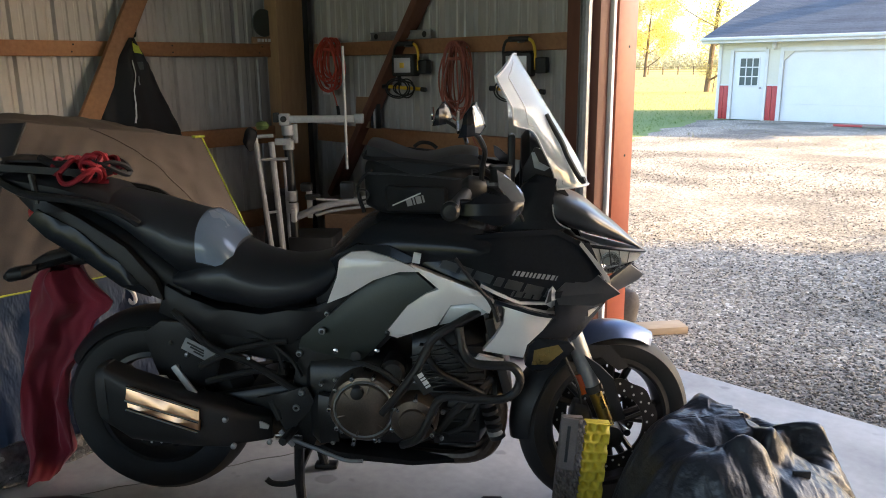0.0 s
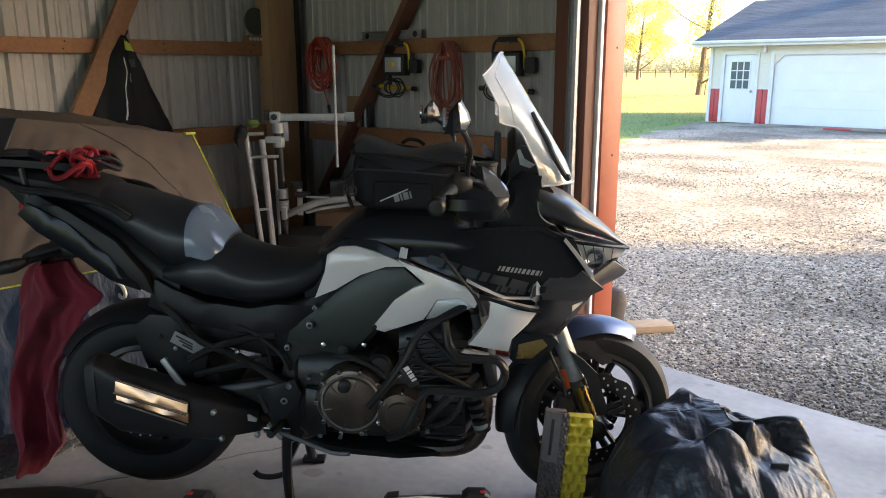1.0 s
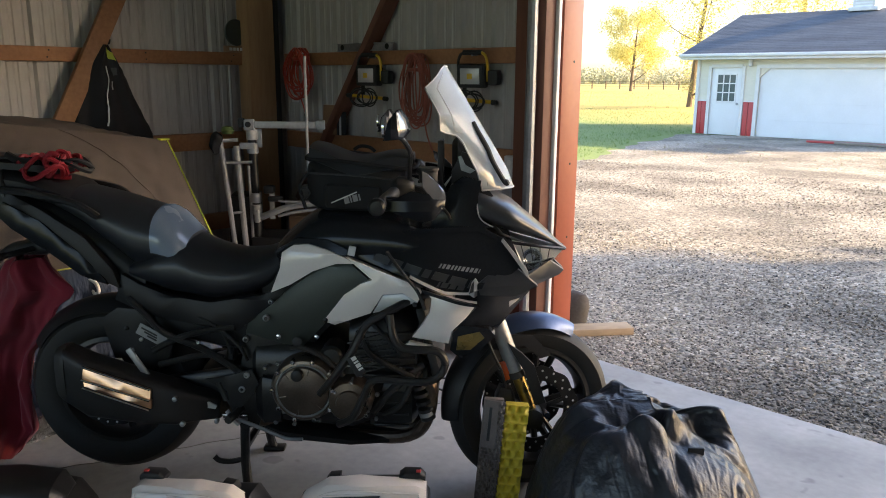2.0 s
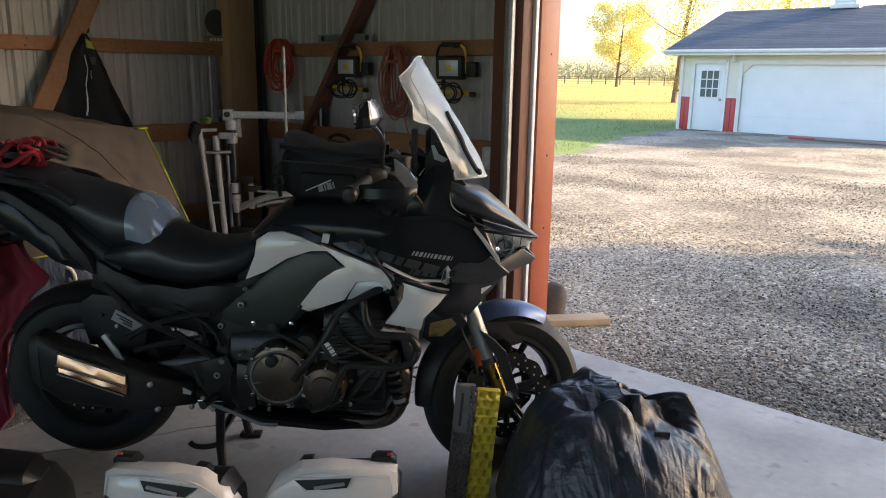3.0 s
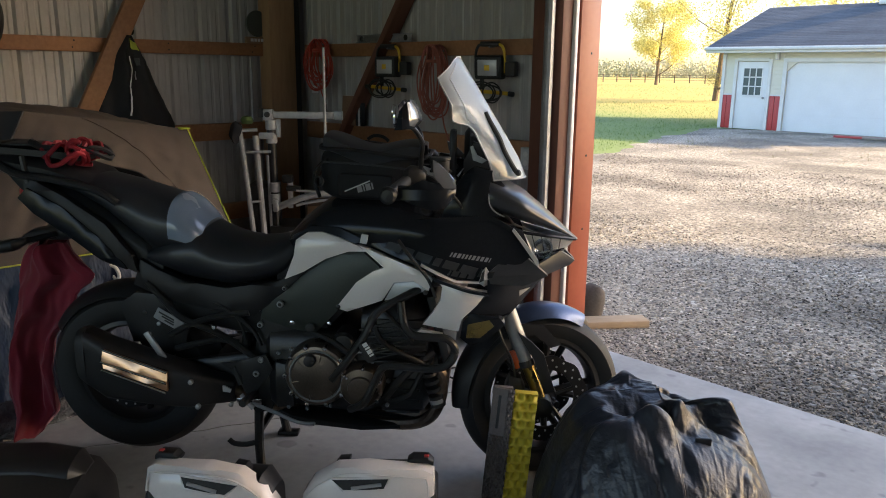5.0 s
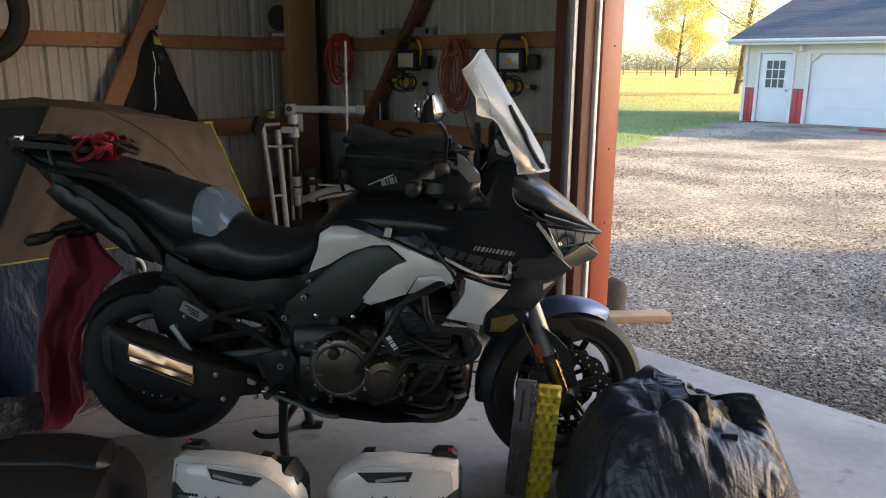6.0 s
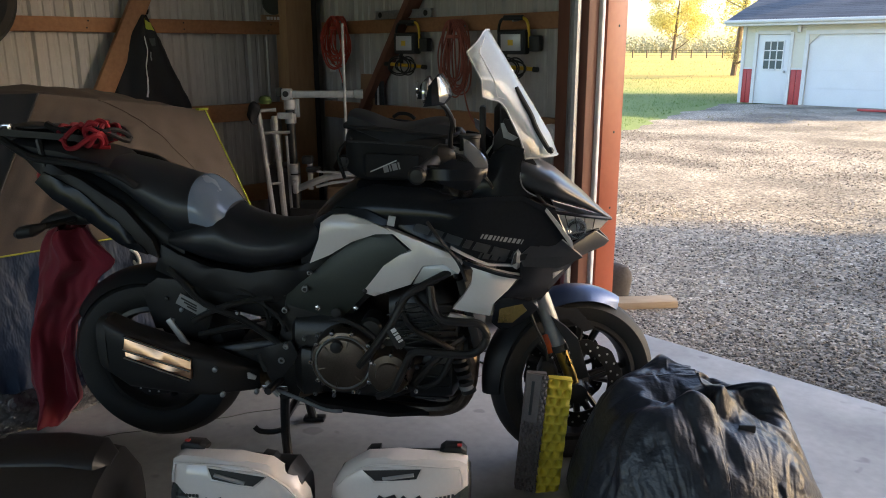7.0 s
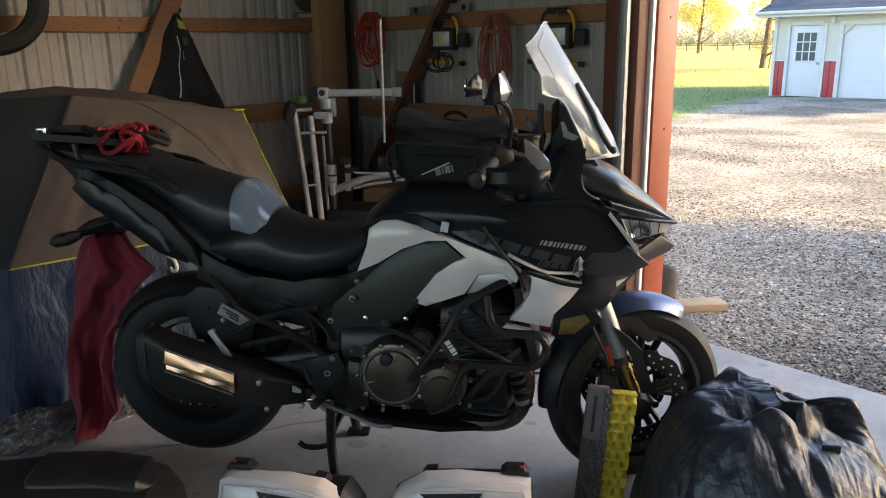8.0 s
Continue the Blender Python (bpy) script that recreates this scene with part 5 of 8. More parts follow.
rid_w = [(0.10, 0.13), (0.20, 0.165), (0.32, 0.175), (0.45, 0.17), (0.55, 0.155), (0.62, 0.13), (0.67, 0.10)]


def seat_insert():
    """Smooth panel on the front step of the passenger seat; its blue colour paints the sky's reflection."""
    bm = bmesh.new()
    rings = []
    for i in range(13):
        x = 0.190 + 0.106 * i / 12
        t, b, w = curve_at(pil_top, x), curve_at(pil_bot, x), curve_at(pil_w, x)
        ring = []
        for k in range(25):
            a = radians(-14 + 208 * k / 24)
            c, s = math.cos(a), math.sin(a)
            ring.append(bm.verts.new((x + 0.003, (w + 0.003) * math.copysign(abs(c) ** (2 / 2.3), c), (t + b) / 2 + ((t - b) / 2 + 0.003) * math.copysign(abs(s) ** (2 / 2.3), s))))
        rings.append(ring)
    for A, B in zip(rings, rings[1:]):
        for k in range(24):
            bm.faces.new((A[k], A[k + 1], B[k + 1], B[k]))
    return bm


part("seat_insert", seat_insert(), "vinyl_sky", bike, "smooth seat panel with the sky's blue reflection in its colour")
part("rider_seat", loft_between(rid_top, rid_bot, rid_w, 0.10, 0.67, 22, 2.3, 32), "vinyl", bike, "black vinyl rider seat")
both("tail_panel", [(-0.38, 1.095), (-0.29, 1.075), (-0.17, 1.015), (-0.03, 0.925), (0.055, 0.82), (0.075, 0.755), (-0.02, 0.80), (-0.12, 0.885), (-0.23, 0.97), (-0.33, 1.04)], lambda x, z: 0.135 + 0.03 * min(1, max(0, (x + 0.4) / 0.4)), 0.03, "black_plastic", "black plastic tail panel", 0.012)
both("tail_cover", [(-0.30, 1.045), (-0.18, 0.985), (-0.05, 0.88), (0.03, 0.79), (0.04, 0.77), (-0.05, 0.80), (-0.16, 0.88), (-0.28, 0.955), (-0.335, 1.01)], lambda x, z: 0.155 + 0.02 * min(1, max(0, (x + 0.4) / 0.4)), 0.05, "black_paint", "", 0.012)
part("tail_core", loft([(-0.36, 0, 1.06, 0.07, 0.03), (-0.30, 0, 1.02, 0.11, 0.055), (-0.15, 0, 0.96, 0.12, 0.07), (0.0, 0, 0.86, 0.12, 0.09), (0.15, 0, 0.74, 0.12, 0.08)], 3, 16), "black_plastic", bike)
part("tail_light", loft([(-0.39, 0, 1.015, 0.05, 0.015), (-0.37, 0, 1.01, 0.075, 0.03), (-0.33, 0, 1.0, 0.08, 0.035)], 3, 14), "red_plastic", bike, "red tail light")
# luggage rack and grab rails
rack = part("luggage_rack", panel([(-0.49, 0.11), (-0.46, 0.13), (-0.2, 0.10), (-0.12, 0.06), (-0.12, -0.06), (-0.2, -0.10), (-0.46, -0.13), (-0.49, -0.11)], lambda x, z: 0.0, 0.022, 0.008, 0.06), "black_plastic", bike, "black luggage rack plate")
rack.matrix_local = pose(0, 0, 1.118, 90, 0, 0) @ pose(0, 0, 0, 0, 0, -5)
for s in (-1, 1):
    part("rack_rail", bm_tube([(-0.45, s * 0.12, 1.15), (-0.34, s * 0.145, 1.095), (-0.20, s * 0.165, 1.08), (-0.05, s * 0.17, 1.05), (0.02, s * 0.15, 1.0)], 0.013, 8, 4), "engine", bike)
    part("rack_stay", bm_tube([(-0.32, s * 0.12, 1.15), (-0.30, s * 0.13, 1.06)], 0.011, 8, 1), "engine", bike)
part("rack_base", loft([(-0.44, 0, 1.13, 0.09, 0.018), (-0.41, 0, 1.122, 0.12, 0.035), (-0.25, 0, 1.095, 0.13, 0.045), (-0.12, 0, 1.06, 0.13, 0.045), (-0.05, 0, 1.02, 0.11, 0.03)], 3, 16), "black_plastic", bike)
part("rack_slot", bm_box((-0.37, 0, 1.184), (0.12, 0.14, 0.008), 0.003), "dark", bike)
part("rack_latch", bm_box((-0.44, -0.10, 1.185), (0.035, 0.02, 0.03), 0.004), "chrome", bike, "bright steel rack latch")
part("latch_core", bm_box((-0.44, -0.111, 1.185), (0.018, 0.004, 0.017), 0.001), "dark", bike)
part("plate_arm", loft([(-0.42, 0, 0.835, 0.02, 0.012), (-0.37, 0, 0.855, 0.05, 0.02), (-0.25, 0, 0.865, 0.05, 0.03), (-0.12, 0, 0.90, 0.045, 0.045), (-0.02, 0, 0.92, 0.05, 0.05)], 3, 14), "black_plastic", bike)
for s in (-1, 1):
    part("rear_indicator", loft([(-0.43, s * 0.15, 0.83, 0.012, 0.01), (-0.41, s * 0.15, 0.835, 0.028, 0.022), (-0.36, s * 0.15, 0.845, 0.028, 0.022), (-0.33, s * 0.13, 0.855, 0.014, 0.012)], 2.5, 12), "black_plastic", bike)
    part("indicator_stem", bm_tube([(-0.35, s * 0.14, 0.85), (-0.27, s * 0.05, 0.865)], 0.011, 8, 1), "black_plastic", bike)

# side covers and fairing -----------------------------------------------------------
both("side_cover", [(0.08, 0.80), (0.14, 0.765), (0.24, 0.725), (0.38, 0.705), (0.56, 0.735), (0.66, 0.775), (0.60, 0.705), (0.47, 0.605), (0.33, 0.625), (0.17, 0.655), (0.05, 0.71)], lambda x, z: 0.15 + 0.0 * x, 0.03, "black_plastic", "black side cover under the seat")
both("knee_panel", [(0.875, 0.868), (0.94, 0.812), (0.905, 0.79), (0.85, 0.74), (0.775, 0.645), (0.69, 0.55), (0.57, 0.545), (0.485, 0.58), (0.505, 0.635), (0.60, 0.71), (0.675, 0.78), (0.745, 0.83), (0.82, 0.862)], lambda x, z: body_w(x, z) - 0.012, 0.03, "dark_green", "matt dark green knee panel", 0.014)
both("lower_cover", [(0.49, 0.575), (0.57, 0.54), (0.69, 0.545), (0.665, 0.50), (0.60, 0.46), (0.54, 0.44), (0.47, 0.50)], lambda x, z: body_w(x, z) - 0.02, 0.025, "grey_black", "", 0.012)
wa = both("white_panel", [(0.645, 0.895), (0.685, 0.922), (0.735, 0.927), (0.80, 0.912), (0.86, 0.89), (0.89, 0.872), (0.83, 0.868), (0.75, 0.838), (0.67, 0.787), (0.60, 0.755), (0.635, 0.84)], lambda x, z: body_w(x, z) + 0.002, 0.03, "pearl", "pearl-white tank side panel", 0.010)
both("white_panel", [(0.865, 0.892), (1.0, 0.846), (1.07, 0.822), (1.115, 0.80), (1.10, 0.757), (1.05, 0.785), (0.985, 0.775), (0.945, 0.71), (0.82, 0.658), (0.78, 0.668), (0.855, 0.765), (0.912, 0.806), (0.95, 0.822)], lambda x, z: body_w(x, z) + 0.004, 0.03, "pearl", "pearl-white fairing side panel", 0.010)
both("silver_panel", [(0.985, 0.772), (1.05, 0.782), (1.098, 0.756), (1.03, 0.733), (0.95, 0.708)], lambda x, z: body_w(x, z) - 0.006, 0.03, "silver", "silver-grey fairing inlay", 0.006)
both("white_panel", [(1.125, 0.80), (1.29, 0.757), (1.255, 0.715), (1.21, 0.67), (1.20, 0.625), (1.08, 0.638), (1.115, 0.685), (1.14, 0.73), (1.145, 0.775)], lambda x, z: body_w(x, z) + 0.012, 0.03, "pearl", "pearl-white lower fairing panel", 0.012)
both("white_panel", [(1.04, 0.572), (1.07, 0.605), (1.145, 0.592)], lambda x, z: body_w(x, z) - 0.03, 0.02, "pearl", "pearl-white lower fairing tip", 0.006)
both("fairing_side", [(0.80, 0.945), (0.90, 0.96), (1.05, 0.965), (1.18, 0.985), (1.29, 0.98), (1.40, 0.945), (1.435, 0.865), (1.36, 0.81), (1.28, 0.765), (1.11, 0.818), (0.98, 0.862), (0.87, 0.898), (0.78, 0.925)], cheek_w, 0.03, "black_paint", "satin black upper fairing", 0.008)
both("pinstripe", [(1.075, 0.846), (1.19, 0.794), (1.288, 0.786), (1.288, 0.779), (1.19, 0.786), (1.072, 0.838)], lambda x, z: cheek_w(x, z) + 0.003, 0.01, "pearl", "thin white pinstripe", 0)
both("fairing_crease", [(0.97, 0.966), (1.12, 0.986), (1.24, 0.990), (1.30, 0.990), (1.37, 0.952), (1.445, 0.858), (1.43, 0.858), (1.355, 0.945), (1.295, 0.975), (1.12, 0.972)], lambda x, z: cheek_w(x, z) + 0.007, 0.012, "black_paint", "", 0.005)
both("cheek_edge", [(1.372, 0.952), (1.405, 0.913), (1.455, 0.85), (1.458, 0.832), (1.448, 0.838), (1.396, 0.907), (1.366, 0.944)], lambda x, z: cheek_w(x, z) + 0.010, 0.01, "silver", "thin bright edge beside the headlight", 0.002)
both("fairing_blade", [(1.289, 0.815), (1.325, 0.843), (1.42, 0.854), (1.487, 0.803), (1.41, 0.774), (1.30, 0.786)], lambda x, z: 0.282 - 0.30 * (x - 1.29) - 0.9 * max(0, z - 0.80), 0.03, "grey_black", "grey-black blade under the headlight", 0.006)
both("vent_mesh", [(1.396, 0.747), (1.432, 0.750), (1.397, 0.728)], lambda x, z: body_w(x, z) + 0.009, 0.006, "galv", "small vent mesh", 0)
both("fairing_fin", [(1.11, 0.81), (1.29, 0.757), (1.30, 0.748), (1.12, 0.795)], lambda x, z: body_w(x, z) + 0.024, 0.02, "black_paint", "", 0.004)
both("tank_fin", [(0.63, 0.905), (0.70, 0.945), (0.80, 0.945), (0.88, 0.912), (0.86, 0.895), (0.80, 0.916), (0.735, 0.931), (0.685, 0.926)], lambda x, z: body_w(x, z) + 0.004, 0.03, "black_paint", "", 0.006)
both("lower_fairing", [(1.29, 0.82), (1.38, 0.828), (1.44, 0.818), (1.50, 0.80), (1.49, 0.785), (1.42, 0.72), (1.36, 0.66), (1.315, 0.655), (1.24, 0.675), (1.225, 0.685), (1.29, 0.745)], lambda x, z: body_w(x, z) + 0.006, 0.035, "black_paint", "satin black lower front fairing", 0.012)
both("fog_light_housing", [(1.215, 0.665), (1.24, 0.69), (1.33, 0.68), (1.35, 0.655), (1.30, 0.60), (1.24, 0.57), (1.205, 0.60)], lambda x, z: body_w(min(x, 1.25), z) + 0.01, 0.06, "black_paint", "", 0.012)
both("fog_light", [(1.23, 0.655), (1.30, 0.672), (1.315, 0.65), (1.27, 0.605), (1.225, 0.605)], lambda x, z: body_w(min(x, 1.25), z) + 0.016, 0.02, "gold", "yellowish fog light lens", 0.008)
both("chin_blade", [(1.49, 0.785), (1.575, 0.80), (1.592, 0.813), (1.537, 0.858), (1.455, 0.824), (1.44, 0.80)], lambda x, z: body_w(x, z) + 0.022, 0.03, "grey_black", "", 0.008)

# nose cowl: a lofted beak between screen and headlight
beak_top = [(1.22, 1.11), (1.30, 1.10), (1.40, 1.055), (1.50, 0.975), (1.585, 0.898), (1.60, 0.885)]
beak_bot = [(1.22, 0.98), (1.30, 0.99), (1.40, 0.958), (1.50, 0.927), (1.585, 0.893), (1.60, 0.882)]
beak_w = [(1.22, 0.14), (1.30, 0.165), (1.40, 0.15), (1.50, 0.09), (1.585, 0.03), (1.60, 0.012)]
part("nose_cowl", loft_between(beak_top, beak_bot, beak_w, 1.22, 1.60, 16, 3.0, 32), "grey_black", bike, "grey-black nose cowl")
part("nose_core", loft([(1.20, 0, 0.90, 0.16, 0.13), (1.30, 0, 0.90, 0.15, 0.12), (1.38, 0, 0.87, 0.07, 0.06), (1.50, 0, 0.855, 0.02, 0.03)], 3, 18), "dark", bike)
for s in (-1, 1):
    part("cowl_edge", bm_tube([(1.285, s * 0.15, 1.085), (1.29, s * 0.168, 1.03), (1.31, s * 0.172, 1.003), (1.34, s * 0.170, 0.988)], 0.0022, 6, 4), "logo_grey", bike)
    hl_poly = [(1.405, 0.925), (1.50, 0.905), (1.585, 0.887), (1.535, 0.835), (1.45, 0.822)]
    hf = lambda x, z: max(0.01, 0.135 - 0.36 * max(0, x - 1.40) - 0.12 * abs(z - 0.87))
    hl = part("headlight", panel(hl_poly, lambda x, z: hf(x, z) - 0.028, 0.02, 0.004, 0.05) if s < 0 else mirrored(panel(hl_poly, lambda x, z: hf(x, z) - 0.028, 0.02, 0.004, 0.05)), "pale", bike, "angular clear headlight")
    lens = panel(hl_poly, hf, 0.003, 0.006, 0.05)
    part("headlight_lens", lens if s < 0 else mirrored(lens), "lens", hl).visible_shadow = False
    bowl = bm_lathe([(0.006, -0.02), (0.02, -0.014), (0.032, 0.0), (0.034, 0.006), (0.028, 0.006), (0.012, -0.008)], 18, pose(1.475, s * 0.085, 0.868, 90 * -s if s > 0 else 90, 0, 0))
    part("reflector_bowl", bowl, "chrome", hl)
    for k in range(4):
        q = k / 3
        xa, za, xb, zb = 1.435 + 0.10 * q, 0.917 - 0.02 * q, 1.462 + 0.065 * q, 0.827 + 0.012 * q
        part("lamp_divider", bm_tube([(xa, s * (hf(xa, za) - 0.012), za), (xb, s * (hf(xb, zb) - 0.012), zb)], 0.0016, 6, 1), "decal_dark", hl)
    part("lamp_floor", bm_tube([(1.45, s * (hf(1.45, 0.85) - 0.01), 0.850), (1.55, s * (hf(1.55, 0.86) - 0.01), 0.862)], 0.005, 6, 1), "chrome", hl)
    part("headlight_brow", bm_tube([(1.405, s * 0.14, 0.930), (1.50, s * 0.105, 0.912), (1.59, s * 0.03, 0.889)], 0.006, 6, 3), "black_paint", hl)
    part("headlight_edge", bm_tube([(1.405, s * 0.143, 0.925), (1.43, s * 0.135, 0.87), (1.452, s * 0.125, 0.825)], 0.005, 6, 3), "silver", hl)
    kite = [(1.262, 0.786), (1.272, 0.822), (1.284, 0.834), (1.304, 0.806), (1.298, 0.786), (1.280, 0.772)]
    kp = panel(kite, lambda x, z: cheek_w(x, z) + 0.018, 0.02, 0.010, 0.02)
    fi = part("front_indicator", kp if s < 0 else mirrored(kp), "silver", bike, "pale clear front indicator")
    kp = panel([(1.264, 0.790), (1.272, 0.820), (1.280, 0.828), (1.278, 0.796)], lambda x, z: cheek_w(x, z) + 0.0185, 0.004, 0, 0.02)
    part("indicator_shade", kp if s < 0 else mirrored(kp), "decal_grey", fi)

# windscreen: bowed clear sheet with a wavy lower edge, on black uprights
def screen_fn(u, v):
    """One smooth bowed surface; the outline narrows in a notch below the middle and to a blunt tip."""
    q = 2 * v - 1
    z = 1.10 + 0.398 * u
    half = curve_at([(0, 0.12), (0.40, 0.145), (0.455, 0.155), (0.49, 0.198), (0.83, 0.190), (0.975, 0.085), (1, 0.05)], u)
    y = q * half
    x = curve_at([(1.10, 1.412), (1.163, 1.387), (1.249, 1.335), (1.33, 1.284), (1.41, 1.235), (1.50, 1.178)], z)
    return (x - (5.0 - 2.9 * min(1.0, u / 0.62) ** 0.8) * abs(y) ** 1.8, y, z)


scr = part("windscreen", sheet(60, 24, screen_fn, 0.004), "clear", bike, "tall clear windscreen with a bevelled rim", sharp=60)
scr.visible_shadow = False
for s in (0, 1):
    part("screen_rim", bm_tube([screen_fn(u / 48, s) for u in range(49)], 0.0026, 6, 1), "silver", scr)
for s in (0.10, 0.90):
    part("bevel_line", bm_tube([screen_fn(0.47 + u / 48, s) for u in range(24)], 0.0012, 5, 1), "pale", scr)
part("screen_rim", bm_tube([screen_fn(1, v / 12) for v in range(13)], 0.0032, 6, 1), "silver", scr)
part("screen_rim", bm_tube([screen_fn(0, v / 12) for v in range(13)], 0.0032, 6, 1), "silver", scr)
for s in (-1, 1):
    part("screen_bracket", bm_tube([(1.268, s * 0.075, 1.32), (1.285, s * 0.08, 1.29), (1.318, s * 0.082, 1.235), (1.335, s * 0.083, 1.195), (1.37, s * 0.08, 1.135), (1.385, s * 0.08, 1.118)], 0.0085, 8, 4), "dark", bike)
    part("screen_bolt", bm_lathe([(0.010, -0.006), (0.012, 0.004), (0.006, 0.01)], 12, pose(1.383, s * 0.082, 1.122, 0, 60, 0)), "dark", bike)
part("instrument_panel", loft([(1.20, 0, 1.20, 0.06, 0.05), (1.22, 0, 1.20, 0.095, 0.075), (1.26, 0, 1.17, 0.10, 0.08), (1.32, 0, 1.10, 0.11, 0.07)], 3, 16), "black_plastic", bike, "black dashboard behind the windscreen")
for s in (-1, 1):
    part("dash_wing", panel([(1.20, 1.16), (1.235, 1.225), (1.27, 1.215), (1.30, 1.13), (1.34, 1.08), (1.27, 1.05), (1.20, 1.08)], lambda x, z, s=s: 0.115, 0.02, 0.01, 0.06) if s < 0 else mirrored(panel([(1.20, 1.16), (1.235, 1.225), (1.27, 1.215), (1.30, 1.13), (1.34, 1.08), (1.27, 1.05), (1.20, 1.08)], lambda x, z: 0.115, 0.02, 0.01, 0.06)), "black_plastic", bike)
both("inner_fairing", [(1.13, 0.975), (1.165, 1.06), (1.20, 1.12), (1.24, 1.148), (1.298, 1.135), (1.288, 1.08), (1.295, 1.015), (1.335, 0.992), (1.30, 0.975)], lambda x, z: 0.176 - 0.10 * (z - 1.0), 0.03, "black_paint", "black inner fairing beside the dashboard", 0.014)
part("dash_bracket", panel([(1.222, 1.212), (1.232, 1.214), (1.246, 1.185), (1.278, 1.168), (1.262, 1.158), (1.232, 1.168)], lambda x, z: 0.14, 0.006, 0.002, 0.03), "galv", bike, "grey dashboard bracket")
part("phone_mount", bm_box((1.165, -0.10, 1.19), (0.02, 0.07, 0.15), 0.006), "black_plastic", bike)
part("phone_clamp", bm_box((1.15, -0.10, 1.115), (0.04, 0.06, 0.03), 0.006), "black_plastic", bike)

# handlebar, guards, mirrors ---------------------------------------------------------
part("handlebar", bm_tube([(1.00, -0.44, 1.10), (1.04, -0.30, 1.125), (1.12, -0.12, 1.10), (1.13, 0, 1.10), (1.12, 0.12, 1.10), (1.04, 0.30, 1.125), (1.00, 0.44, 1.10)], 0.0125, 10, 5), "engine", bike)
for s in (-1, 1):
    part("grip", bm_tube([(1.0, s * 0.435, 1.10), (1.032, s * 0.325, 1.12)], 0.0185, 14, 1), "rubber", bike, "ribbed rubber grip")
    part("bar_end", bm_lathe([(0.012, -0.02), (0.024, -0.018), (0.026, 0.012), (0.018, 0.02), (0.006, 0.021)], 18, pose(0.995, s * 0.452, 1.097, 90 if s < 0 else -90, 0, 0)), "engine", bike)
    g_poly = [(0.982, 1.108), (1.005, 1.120), (1.05, 1.118), (1.09, 1.136), (1.13, 1.128), (1.191, 1.116), (1.187, 1.086), (1.158, 1.050), (1.123, 1.044), (1.015, 1.082), (0.985, 1.094)]
    gf = lambda x, z: 0.435 - 5.0 * max(0, x - 1.10) ** 2 - 9.0 * (z - 1.085) ** 2
    gp = panel(g_poly, gf, 0.018, 0.014, 0.03)
    part("hand_guard", gp if s < 0 else mirrored(gp), "black_paint", bike, "satin black hand guard")
    dp = panel([(1.117, 1.189), (1.135, 1.180), (1.168, 1.152), (1.187, 1.132), (1.192, 1.110), (1.155, 1.114), (1.122, 1.148)], lambda x, z: 0.436 - 1.1 * max(0, z - 1.11) - 0.55 * max(0, x - 1.12), 0.012, 0.006, 0.03)
    part("wind_deflector", dp if s < 0 else mirrored(dp), "mirror_back", bike, "grey deflector on the hand guard")
    part("guard_stem", bm_tube([(1.15, s * 0.40, 1.08), (1.13, s * 0.30, 1.11), (1.08, s * 0.25, 1.125)], 0.012, 8, 3), "engine", bike)
    part("lever", bm_tube([(1.07, s * 0.26, 1.12), (1.10, s * 0.34, 1.10), (1.075, s * 0.43, 1.085)], 0.007, 8, 3), "chrome", bike)
    part("switch_box", loft([(1.02, s * 0.27, 1.13, 0.035, 0.02), (1.04, s * 0.275, 1.132, 0.045, 0.032), (1.075, s * 0.27, 1.13, 0.04, 0.03), (1.09, s * 0.265, 1.13, 0.03, 0.015)], 3, 14), "black_plastic", bike)
    part("mirror_stem", bm_tube([(1.075, -0.285, 1.14), (1.078, -0.31, 1.195), (1.085, -0.35, 1.24), (1.07, -0.40, 1.28), (1.055, -0.445, 1.30)] if s < 0 else [(1.03, 0.285, 1.12), (1.02, 0.29, 1.17), (1.02, 0.30, 1.21), (0.99, 0.36, 1.245), (0.945, 0.42, 1.27)], 0.0075, 8, 4), "engine", bike)
    mx, mz = (0.0, 0.0) if s < 0 else (-0.122, -0.035)
    m_poly = [(1.016 + mx, 1.287 + mz), (1.023 + mx, 1.304 + mz), (1.031 + mx, 1.342 + mz), (1.055 + mx, 1.373 + mz), (1.060 + mx, 1.372 + mz), (1.077 + mx, 1.345 + mz), (1.088 + mx, 1.312 + mz), (1.072 + mx, 1.292 + mz)]
    off = 0.492 if s < 0 else -0.39
    ms = lambda x, z: off - 1.25 * max(0, x - mx - 1.050) - 0.30 * abs(z - mz - 1.32)
    mh = part("mirror", panel(m_poly[::-1], ms, 0.09, 0.006, 0.02), "black_paint", bike, "angular satin black mirror", sharp=22)
    # the facet's paler grey puts the sky's reflection on the black housing
    f_poly = [(1.053, 1.366), (1.059, 1.366), (1.073, 1.343), (1.083, 1.313), (1.072, 1.297), (1.060, 1.300)]
    if s < 0:
        part("mirror_shell", panel([(x + mx, z + mz) for x, z in f_poly][::-1], lambda x, z: ms(x, z) + 0.0035, 0.006, 0.003, 0.02), "mirror_back", mh, "front mirror facet with the sky's reflection in its pale grey")
    part("mirror_glass", loft([(1.012 + mx, -off + 0.048, 1.325 + mz, 0.036, 0.026), (1.014 + mx, -off + 0.048, 1.325 + mz, 0.04, 0.030), (1.020 + mx, -off + 0.048, 1.325 + mz, 0.04, 0.030)], 2.6, 20), "mirror", mh)
part("brake_reservoir", bm_lathe([(0.028, 0), (0.03, 0.005), (0.03, 0.035), (0.034, 0.038), (0.034, 0.046)], 18, pose(1.13, -0.22, 1.14)), "dark", bike)
